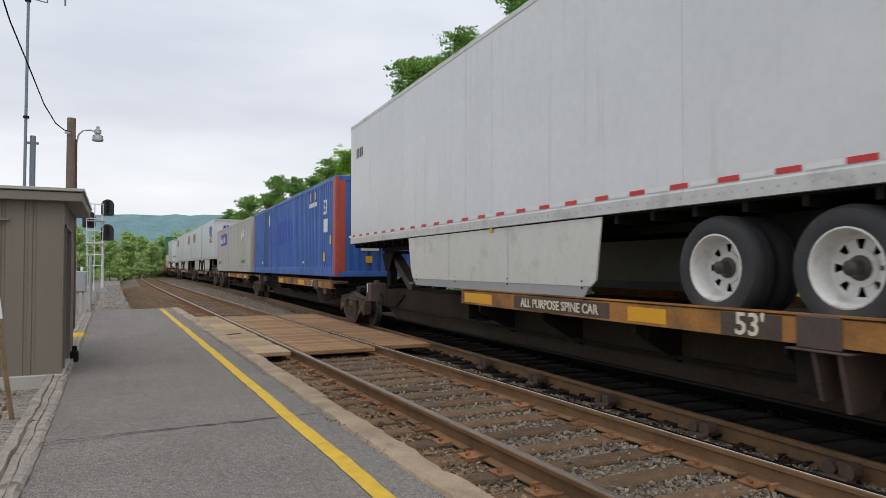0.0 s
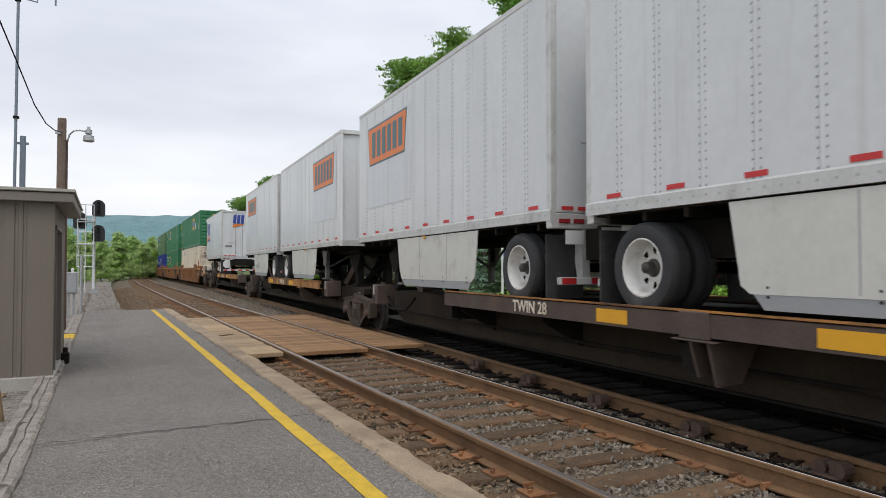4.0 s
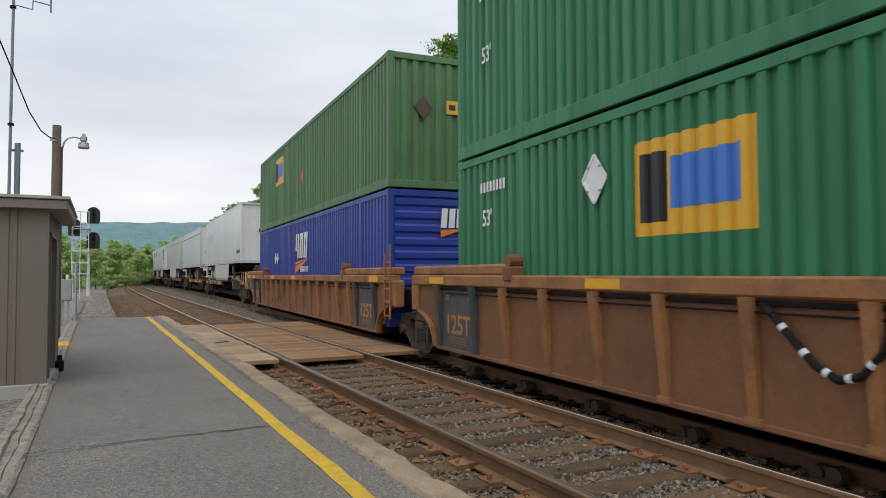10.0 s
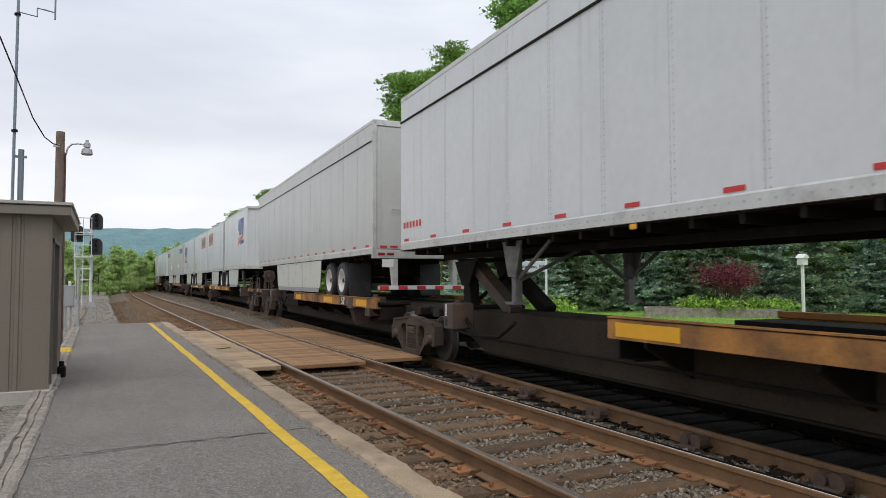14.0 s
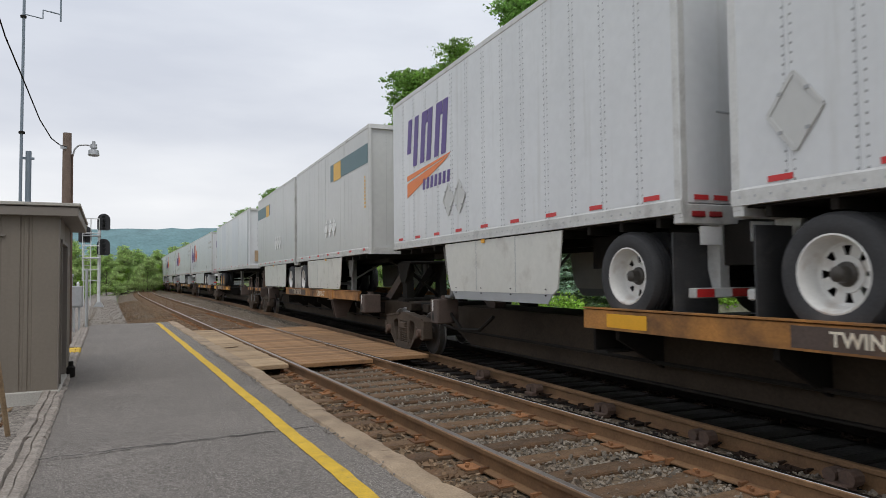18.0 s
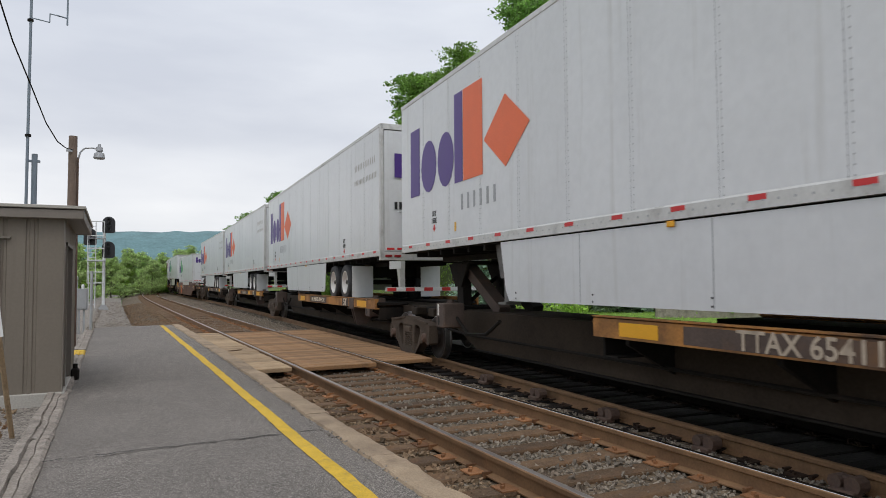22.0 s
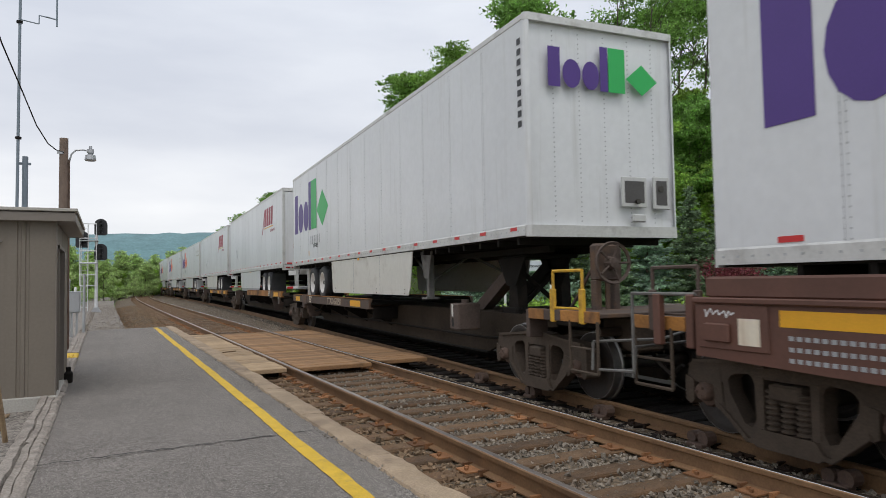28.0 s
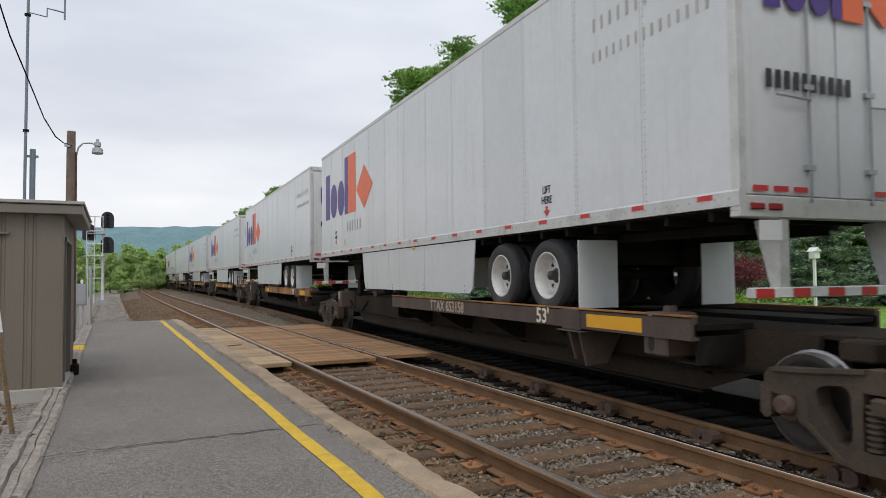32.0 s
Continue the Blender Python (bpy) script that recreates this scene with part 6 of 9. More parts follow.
def trailer(u0, u1, nose, paint="white_box", label="", seams=1.25, skirt="cream_skirt", axles=2, inset=2.6, rim="rim", rivet=True, reflect=0.9, foot=True, cut=0.0, gear=None, boxes=((0.25, 0.70, 0.42, 0.86), (0.82, 1.12, 0.40, 0.88))):
    """A road van from u0 to u1; nose: -1 where its nose leads (towards -y), 1 where it trails."""
    um, half, w = (u0 + u1) / 2, (u1 - u0) / 2, 1.295
    t = ride(thing("semi_trailer", label, "semi-trailer", "trailers on the train"), um)
    Y = lambda d: nose * (half - d)  # d metres back from the nose
    rc = 0.07
    for side in (-1, 1):
        a, b = sorted((Y(rc), Y(2 * half)))
        n = max(4, round((2 * half) / seams))
        if side > 0:
            part("side_wall", Kit().box(w - 0.03, w, a, b, ZB + 0.10, ZT - 0.08), paint, t, "smooth panelled side wall")
        else:
            for i in range(n):
                y = a + (b - a) * i / n
                part("side_panel", Kit().box(-w, -w + 0.03, y + 0.002, y + (b - a) / n - 0.002, ZB + 0.10, ZT - 0.08), paint, t)
        sm, dark_line, dots = Kit(), Kit(), Kit()
        for i in range(1, n):
            y = a + (b - a) * i / n
            sm.box(*sorted((side * w, side * (w + 0.004))), y - 0.018, y + 0.018, ZB + 0.12, ZT - 0.09)
            if side < 0:
                slab_of(dark_line, quad(y + 0.019, y + 0.026, ZB + 0.13, ZT - 0.1), -w, thick=0.002)
            if rivet and side < 0:
                for j in range(36):
                    zz = ZB + 0.16 + j * 0.078
                    gap, rr = (0.04, 0.010) if seams < 1 else (0.026, 0.0065)
                    for dy in (-gap, gap):
                        dots.add([(-w - 0.0008, y + dy - rr, zz - rr), (-w - 0.0008, y + dy + rr, zz - rr), (-w - 0.0008, y + dy + rr, zz + rr), (-w - 0.0008, y + dy - rr, zz + rr), (-w - 0.007, y + dy, zz)],
                                 [(0, 4, 1), (1, 4, 2), (2, 4, 3), (3, 4, 0)])
        if dots.v:
            part("rivet", dots, "rivet", t, "columns of dull rivets")["kind"] = "stuff"
        part("panel_seam", sm, paint, t, "riveted panel seams")["kind"] = "stuff"
        if side < 0:
            part("seam_gap", dark_line, "mk_grey", t, "dark gaps beside the panel seams")["kind"] = "stuff"
        r = Kit().prism([(side * (w - 0.05), ZB), (side * (w + 0.012), ZB), (side * (w + 0.012), ZB + 0.13), (side * w, ZB + 0.15), (side * (w - 0.05), ZB + 0.15)][::-side], a, b, "y")
        part("bottom_rail", r, "aluminium", t, "dull aluminium lower rail")
        r = Kit().box(*sorted((side * (w - 0.05), side * (w + 0.008))), a, b, ZT - 0.10, ZT, 0.015)
        part("top_rail", r, "aluminium", t)
    red, wht = Kit(), Kit()
    zr, xr, lr = (ZB + 0.165, -w - 0.004, 0.24) if foot else (ZB + 0.075, -w - 0.0125, 0.19)
    y = -half + 0.3
    while y < half - 0.3:
        slab_of(red, quad(y, y + lr, zr, zr + 0.05), xr)
        if reflect < 0.7:
            slab_of(wht, quad(y + lr + 0.02, y + 0.58, zr, zr + 0.05), xr)
        y += reflect
    part("red_reflector", red, "mk_red", t, "red reflective strips")["kind"] = "stuff"
    if reflect < 0.7:
        part("white_reflector", wht, "mk_white", t)["kind"] = "stuff"
    riv = Kit()
    y = -half + 0.1
    while y < half - 0.1:
        riv.box(-w - 0.016, -w - 0.011, y, y + 0.02, ZB + 0.06, ZB + 0.08)
        y += 0.16
    part("rail_rivet", riv, "galv", t)["kind"] = "stuff"
    part("roof", Kit().box(-w + 0.02, w - 0.02, -half + 0.03, half - 0.03, ZT - 0.04, ZT - 0.01), paint, t)
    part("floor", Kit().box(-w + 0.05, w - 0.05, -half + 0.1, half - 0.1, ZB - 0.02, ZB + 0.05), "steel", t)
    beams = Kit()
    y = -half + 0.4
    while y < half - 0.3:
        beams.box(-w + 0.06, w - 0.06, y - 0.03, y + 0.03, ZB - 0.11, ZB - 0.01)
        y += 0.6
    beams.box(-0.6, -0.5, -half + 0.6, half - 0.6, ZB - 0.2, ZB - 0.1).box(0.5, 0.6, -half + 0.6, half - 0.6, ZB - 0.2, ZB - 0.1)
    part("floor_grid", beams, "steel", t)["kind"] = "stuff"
    # nose with rounded corners
    arc = [(w - rc + rc * math.sin(radians(a)), half - rc + rc * math.cos(radians(a))) for a in range(0, 91, 18)]
    pts = [(x, nose * y) for x, y in arc] + [(-x, nose * y) for x, y in arc[::-1]]
    nk = Kit()
    for zz in (ZB + 0.1, ZT - 0.03):
        nk.v += [(x, y, zz) for x, y in pts]
    m = len(pts)
    nk.f = [(i, i + 1, m + i + 1, m + i) for i in range(m - 1)]
    part("front_wall", nk, paint, t, "nose wall with rounded corners", smooth=True)
    if rivet:
        nd = Kit()
        for x in (-0.86, -0.43, 0.0, 0.43, 0.86):
            for j in range(40):
                zz, yn = ZB + 0.2 + j * 0.068, nose * half
                nd.add([(x - 0.009, yn + nose * 0.0008, zz - 0.009), (x + 0.009, yn + nose * 0.0008, zz - 0.009), (x + 0.009, yn + nose * 0.0008, zz + 0.009), (x - 0.009, yn + nose * 0.0008, zz + 0.009), (x, yn + nose * 0.006, zz)],
                       [(0, 1, 4), (1, 2, 4), (2, 3, 4), (3, 0, 4)])
        part("nose_rivet", nd, "rivet", t, "columns of dull rivets")["kind"] = "stuff"
    part("nose_rail", Kit().prism([(x * 1.006, y * 1.0006) for x, y in pts], ZB - 0.02, ZB + 0.14, "z"), "aluminium", t)
    part("nose_rail", Kit().prism([(x * 1.004, y * 1.0005) for x, y in pts], ZT - 0.1, ZT + 0.004, "z"), "aluminium", t)
    for bx in boxes:
        sb = part("service_box", Kit().box(bx[0], bx[1], *sorted((Y(-0.0), Y(-0.03))), ZB + bx[2], ZB + bx[3], 0.01), "grey_box", t, "recessed service box on the nose")
        part("box_face", Kit().box(bx[0] + 0.05, bx[1] - 0.05, *sorted((Y(-0.03), Y(-0.034))), ZB + bx[2] + 0.06, ZB + bx[3] - 0.06), "panel_grey", sb)
    box = Kit().box(0.42, 0.66, *sorted((Y(0), Y(-0.06))), ZB + 0.20, ZB + 0.32, 0.02)
    part("connector_box", box, "grey_box", t)
    gl = Kit().rod((0.5, Y(-0.05), ZB + 0.5), (0.5, Y(-0.09), ZB + 0.5), 0.04).rod((0.95, Y(-0.03), ZB + 0.7), (0.95, Y(-0.05), ZB + 0.7), 0.05)
    part("air_connector", gl, "hub", t)["kind"] = "stuff"
    # doors at the rear
    yr = Y(2 * half)
    o = -nose  # outward along y
    fr = Kit().box(-w - 0.004, -w + 0.09, *sorted((yr, yr - o * 0.10)), ZB - 0.05, ZT, 0.012).box(w - 0.09, w + 0.004, *sorted((yr, yr - o * 0.10)), ZB - 0.05, ZT, 0.012)
    fr.box(-w, w, *sorted((yr, yr - o * 0.10)), ZT - 0.14, ZT, 0.012).box(-w, w, *sorted((yr, yr - o * 0.12)), ZB - 0.10, ZB + 0.10, 0.012)
    part("rear_frame", fr, "aluminium", t, "grey rear door frame")
    for side in (-1, 1):
        door = part("rear_door", Kit().box(*sorted((side * 0.01, side * (w - 0.1))), *sorted((yr - o * 0.02, yr - o * 0.06)), ZB + 0.11, ZT - 0.15, 0.008), paint, t)
        b = Kit().rod((side * 0.42, yr + o * 0.01, ZB + 0.05), (side * 0.42, yr + o * 0.01, ZT - 0.1), 0.014, 6)
        for zz in (0.35, 1.1, 2.0, 2.8):
            b.box(*sorted((side * 0.36, side * 0.48)), *sorted((yr - o * 0.02, yr + o * 0.02)), ZB + zz, ZB + zz + 0.05)
        b.rod((side * 0.42, yr + o * 0.03, ZB + 1.0), (side * 0.85, yr + o * 0.03, ZB + 1.02), 0.012, 6)
        part("lock_rod", b, "galv", door)
        rl = Kit()
        for i in range(3):
            x = side * (w - 0.25 - 0.25 * i)
            rl.box(x - 0.09, x + 0.09, *sorted((yr, yr + o * 0.004)), ZB + 0.14, ZB + 0.19)
        part("door_reflector", rl, "mk_red", door)["kind"] = "stuff"
        for x in (w - 0.2, w - 0.42):
            lamp = Kit().box(*sorted((side * (x - 0.085), side * (x + 0.085))), *sorted((yr, yr + o * 0.02)), ZB - 0.028, ZB + 0.028, 0.018)
            part("tail_lamp", lamp, "mk_lamp_red", t, "oblong red tail lamp")
    bp = Kit().box(-1.15, 1.15, *sorted((yr, yr - o * 0.1)), 1.30, 1.40, 0.01)
    for x in (-0.75, 0.75):
        bp.prism([(yr - o * 0.02, 1.36), (yr - o * 0.12, 1.36), (yr - o * 0.3, ZB - 0.1), (yr - o * 0.02, ZB - 0.1)][::-o], x - 0.06, x + 0.06)
    part("bumper", bp, "aluminium", t, "rear underrun bumper")
    for i in range(10):
        x = -1.13 + 0.227 * i
        part("bumper_stripe", Kit().box(x, x + 0.215, *sorted((yr, yr + o * 0.003)), 1.31, 1.39), "mk_red" if i % 2 == 0 else "mk_white", t)
    part("plate_blank", Kit().box(-1.08, -0.80, *sorted((yr + o * 0.001, yr + o * 0.008)), ZB - 0.30, ZB - 0.12, 0.006), "mk_white", t, "blank white plate under the door sill")
    side_lamp = Kit().box(-w - 0.02, -w - 0.005, *sorted((Y(half - 0.055), Y(half + 0.055))), ZB - 0.07, ZB - 0.01, 0.01)
    part("marker_lamp", side_lamp, "amber", t, "amber side marker lamp")
    if not axles:
        return t
    # running gear
    zd = 1.04  # deck under the tyres
    for i in range(axles):
        wheel_pair(t, Y(2 * half - inset + 0.64 - 1.28 * i) if axles > 1 else Y(2 * half - 0.9), zd, rim=rim)
    c = (2 * half - inset) if axles > 1 else 2 * half - 0.9
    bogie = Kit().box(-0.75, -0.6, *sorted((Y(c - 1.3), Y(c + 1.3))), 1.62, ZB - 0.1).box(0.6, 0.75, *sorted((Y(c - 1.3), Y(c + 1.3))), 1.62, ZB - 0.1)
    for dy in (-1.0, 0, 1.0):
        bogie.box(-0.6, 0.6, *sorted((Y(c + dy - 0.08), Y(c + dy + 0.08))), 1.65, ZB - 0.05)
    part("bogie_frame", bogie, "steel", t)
    for side in (-1, 1):
        lo, hi = sorted((Y(c - (1.35 if axles > 1 else 0.68)), Y(c - (1.32 if axles > 1 else 0.65))))
        part("mud_flap", Kit().box(*sorted((side * 0.68, side * 1.25)), *sorted((Y(c + (1.36 if axles > 1 else 0.70)), Y(c + (1.38 if axles > 1 else 0.72)))), 1.12, 1.95), "tyre" if foot else skirt, t, "black mud flap")
        g0 = gear or (4.2 if axles > 1 else 2.5)
        legs = Kit()
        legs.box(*sorted((side * 0.95, side * 1.07)), *sorted((Y(g0 - 0.06), Y(g0 + 0.06))), 1.20, ZB, 0.01).box(*sorted((side * 0.88, side * 1.14)), *sorted((Y(g0 - 0.12), Y(g0 + 0.12))), 1.17, 1.21)
        legs.prism([(Y(g0 - 0.28), ZB - 0.03), (Y(g0 + 0.28), ZB - 0.03), (Y(g0 + 0.11), ZB - 0.55), (Y(g0 - 0.11), ZB - 0.55)][::-int(nose)], *sorted((side * 1.07, side * 1.10)))
        legs.rod((side * 1.0, Y(g0 + 0.9), ZB - 0.05), (side * 1.0, Y(g0 + 0.06), 1.55), 0.03, 6).rod((side * 1.0, Y(g0), 1.5), (0, Y(g0 + 0.3), ZB - 0.1), 0.03, 6)
        part("landing_gear", legs, "gear_grey", t, "folded landing leg")
        if skirt:
            g1 = c - (1.45 if axles > 1 else 0.8) - cut
            zs = 1.30 if foot else 1.24
            poly = [(Y(g0 + 0.25), 2.10), (Y(g1), 2.10), (Y(g1 - 0.12), zs + 0.07), (Y(g1 - 0.22), zs), (Y(g0 + 0.5), zs), (Y(g0 + 0.4), zs + 0.15)]
            if foot:
                part("skirt_edge", Kit().prism([(Y(g0 + 0.52), zs + 0.01), (Y(g1 - 0.24), zs + 0.01), (Y(g1 - 0.36), 1.17), (Y(g0 + 0.66), 1.17)][::int(nose)], *sorted((side * 1.268, side * 1.28))), "mk_grey", t, "grey rubber edge of the skirt")
            if nose > 0:
                poly = poly[::-1]
            sk = Kit().prism(poly, *sorted((side * 1.265, side * 1.285)))
            whole = part("side_skirt", sk, skirt, t, "pale aerodynamic side skirt")
            if side < 0 and g1 - g0 > 2.5:
                for f in (0.3, 0.62):
                    yj = Y(g0 + 0.3 + (g1 - g0) * f)
                    j = Kit()
                    slab_of(j, quad(yj - 0.006, yj + 0.006, zs + 0.02, 2.09), -1.2855, thick=0.002)
                    part("panel_joint", j, "mk_grey", whole)
            bl = Kit()
            for i in range(4):
                yy = Y(g0 + 0.7 + (g1 - g0 - 1.1) * i / 3)
                for zz in (1.28, 1.36):
                    bl.rod((side * 1.28, yy, zz), (side * 1.292, yy, zz), 0.012, 6)
            part("skirt_bolt", bl, "steel", t)["kind"] = "stuff"
    return t


# ---- markings: trade marks as plain shapes in their colours ----
W0 = -1.295


# plain pieces of the two-coloured mark, as shares of its length and height: (outline, colour)
box4 = lambda a, b, h: [(a, 0), (b, 0), (b, h), (a, h)]
disc4 = lambda a, b, h: [((a + b) / 2 + (b - a) / 2 * math.cos(0.3927 * i), h / 2 + h / 2 * math.sin(0.3927 * i)) for i in range(16)]
MARK = ((box4(0.0, 0.105, 1.0), 0), (disc4(0.125, 0.285, 0.74), 0), (disc4(0.300, 0.452, 0.74), 0), (box4(0.460, 0.530, 1.16), 0), (box4(0.536, 0.690, 1.16), 1), ([(0.70, 0.40), (0.85, 0.0), (1.0, 0.40), (0.85, 0.82)], 1))


def mark_two_tone(t, nose, at, z, h, second="mk_orange", x=W0, under=True, name="mark_block"):
    """Plain dark blocks and coloured ones, as on the parcel trailers; at: middle along y."""
    L = 3.6 * h
    for pts, n in MARK:
        k = Kit()
        slab_of(k, [(at + L / 2 - a * L, z + b * h) for a, b in pts], x - 0.0045)
        part(name, k, second if n else "mk_purple", t)
    if under:
        c = Kit()
        bars(c, at - 0.28 * L, at + 0.02 * L, z - 0.36 * h, z - 0.16 * h, x - 0.004, 6, fill=0.3)
        part("small_print", c, "mk_grey", t)["kind"] = "stuff"
        y = Kit()
        slab_of(y, quad(at + 0.03 * L, at + 0.045 * L, z - 0.62 * h, z - 0.5 * h), x - 0.004)
        part("notice", y, "mk_gold", t)


def end_two_tone(t, y, z, h, x0, second="mk_orange"):
    for pts, n in MARK:
        part("mark_block", Kit().prism([(x0 + 3.4 * h * a, z + b * h) for a, b in pts], y - 0.004, y - 0.001, "y"), second if n else "mk_purple", t)


def mark_swoosh(t, at, z, h, x=W0, blue="mk_blue"):
    a, b, c = Kit(), Kit(), Kit()
    for i in range(3):
        y = at + 1.05 * h - i * 0.74 * h
        slab_of(a, quad(y - 0.56 * h, y - 0.34 * h, z, z + h, -0.14 * h), x - 0.0045)
        slab_of(a, quad(y - 0.22 * h, y, z + (0.3 * h if i == 0 else 0), z + h, -0.14 * h * (0.7 if i == 0 else 1)), x - 0.0045)
        if i:
            slab_of(a, quad(y - 0.34 * h - 0.10 * h, y - 0.22 * h - 0.1 * h, z + 0.75 * h, z + h), x - 0.0049)
    slab_of(b, [(at + 1.05 * h, z - 0.62 * h), (at + 1.05 * h, z - 0.32 * h), (at - 1.15 * h, z - 0.06 * h), (at - 1.0 * h, z - 0.12 * h)], x - 0.0045)
    slab_of(b, [(at + 1.05 * h, z - 0.27 * h), (at + 1.05 * h, z - 0.16 * h), (at - 1.2 * h, z - 0.02 * h), (at - 1.15 * h, z - 0.05 * h)], x - 0.0045)
    bars(c, at - 1.15 * h, at + 0.25 * h, z - 0.55 * h, z - 0.33 * h, x - 0.0045, 7, -0.03)
    part("trade_mark", a, blue, t, "slanting blocks of a trade mark")["kind"] = "stuff"
    part("trade_mark", b, "mk_deep_orange", t, "orange wedge stripes")
    part("small_print", c, blue, t)["kind"] = "stuff"


def end_swoosh(t, y, z, h, x0, blue="mk_blue"):
    a, b = Kit(), Kit()
    P = lambda pts: [(x0 + p, q) for p, q in pts]
    for i in range(3):
        x = i * 0.44 * h
        a.prism(P([(x, z), (x + 0.34 * h, z), (x + 0.42 * h, z + h), (x + 0.08 * h, z + h)]), y - 0.004, y - 0.001, "y")
    b.prism(P([(0, z - 0.5 * h), (1.3 * h, z - 0.08 * h), (1.3 * h, z - 0.03 * h), (0, z - 0.12 * h)]), y - 0.004, y - 0.001, "y")
    part("trade_mark", a, blue, t)
    part("trade_mark", b, "mk_deep_orange", t)


def mark_badge(t, y0, y1, z0, z1, x=W0):
    """An orange badge with dark bars and a pale new panel below it."""
    p, a, b, e = Kit(), Kit(), Kit(), Kit()
    slab_of(p, quad(y0 - 0.25, y1 + 0.05, z0 - 1.0, z1 + 0.1), x - 0.0042)
    slab_of(e, [(y0 + 0.1, z0 - 0.04), (y1 - 0.1, z0 - 0.04), (y1 + 0.04, z1 + 0.04), (y0 - 0.04, z1 + 0.04)], x - 0.0074)
    slab_of(a, [(y0 + 0.12, z0), (y1 - 0.12, z0), (y1, z1), (y0, z1)], x - 0.0106)
    bars(b, y0 + 0.22, y1 - 0.18, z0 + 0.12, z1 - 0.1, x - 0.0138, 6, 0, 0.66)
    part("pale_panel", p, "pale_patch", t, "paler repainted panel")
    part("badge_border", e, "mk_teal", t)
    part("badge", a, "mk_deep_orange", t, "orange badge")
    part("badge_strip", b, "mk_teal", t)["kind"] = "stuff"


def mark_square(t, z, y0, y1, z0, z1, x=W0, corr=True):
    """A yellow square with black and blue bars on a corrugated wall."""
    a, b, c = Kit(), Kit(), Kit()
    h, w, half = z1 - z0, y1 - y0, t["half"]
    skin(a, half, y0, y1, z + z0, z + z1, 0.003)
    skin(b, half, y0 + 0.70 * w, y0 + 0.92 * w, z + z0 + 0.14 * h, z + z0 + 0.86 * h, 0.006)
    skin(c, half, y0 + 0.10 * w, y0 + 0.64 * w, z + z0 + 0.26 * h, z + z0 + 0.78 * h, 0.006)
    part("trade_mark", a, "mk_gold", t, "yellow square of a trade mark")
    part("trade_mark", b, "mk_black", t)
    part("trade_mark", c, "mk_sky_blue", t)


def diamond(t, y, z, r, x, mat="mk_white"):
    k = Kit()
    rim = [(y - r, z), (y, z - r * 1.25), (y + r, z), (y, z + r * 1.25)]
    slab_of(k, rim, x - 0.004, thick=0.008)
    holder = part("placard_holder", k, mat, t, "diamond placard holder")
    for (a, b), (c, d) in zip(rim, rim[1:] + rim[:1]):
        l = math.hypot(c - a, d - b)
        ny, nz = -(d - b) / l * 0.018, (c - a) / l * 0.018
        e = Kit()
        slab_of(e, [(a - ny, b - nz), (c - ny, d - nz), (c + ny, d + nz), (a + ny, b + nz)][::-1], x - 0.008, thick=0.012)
        part("holder_edge", e, mat, holder)
        e = Kit()
        q = 0.5
        slab_of(e, [(a + (c - a) * q - 0.022, b + (d - b) * q - 0.014), (a + (c - a) * q + 0.022, b + (d - b) * q - 0.014), (a + (c - a) * q + 0.022, b + (d - b) * q + 0.014), (a + (c - a) * q - 0.022, b + (d - b) * q + 0.014)], x - 0.02, thick=0.006)
        part("holder_clip", e, "rivet", holder, "dull spring clip")


def end_diamond(t, x, z, r, y, mat="mk_white"):
    k = Kit().prism([(x - r, z), (x, z - r * 1.15), (x + r, z), (x, z + r * 1.15)], y - 0.014, y - 0.002, "y")
    part("placard_holder", k, mat, t, "diamond placard holder")


def number_side(t, y0, y1, z, h, mat="mk_black", x=W0, n=9):
    k = Kit()
    bars(k, y0, y1, z, z + h, x - 0.004, n)
    part("number_mark", k, mat, t)["kind"] = "stuff"


def number_stack(t, y0, y1, z, h, mat="mk_black", x=W0, n=9):
    """A withheld number that reads downwards: plain bars one over the other."""
    k = Kit()
    for i in range(n):
        slab_of(k, quad(y0, y1, z + i * h / n, z + (i + 0.62) * h / n), x - 0.004)
    part("number_mark", k, mat, t)["kind"] = "stuff"


def number_end(t, x0, x1, z, h, y, mat="mk_black", n=9):
    k = Kit()
    w = (x1 - x0) / n
    for i in range(n):
        k.prism([(x0 + i * w, z), (x0 + (i + 0.6) * w, z), (x0 + (i + 0.6) * w, z + h), (x0 + i * w, z + h)], y - 0.004, y - 0.001, "y")
    part("number_mark", k, mat, t)["kind"] = "stuff"


def lift_here(t, y, mat="mk_black", arrow="mk_red", dz=0.0, k=1.0):
    side_words(t, "LIFT", 0.21 * k, mat, y, ZB + 0.62 + 0.21 * k + dz, W0, 0.8)
    side_words(t, "HERE", 0.21 * k, mat, y, ZB + 0.62 + dz, W0, 0.8)
    z = ZB + 0.62 - 0.32 * k + dz
    a = Kit()
    slab_of(a, [(y - 0.12 * k, z + 0.12 * k), (y, z), (y + 0.12 * k, z + 0.12 * k)], W0 - 0.004)
    slab_of(a, quad(y - 0.04 * k, y + 0.04 * k, z + 0.12 * k, z + 0.20 * k), W0 - 0.004)
    part("arrow", a, arrow, t)


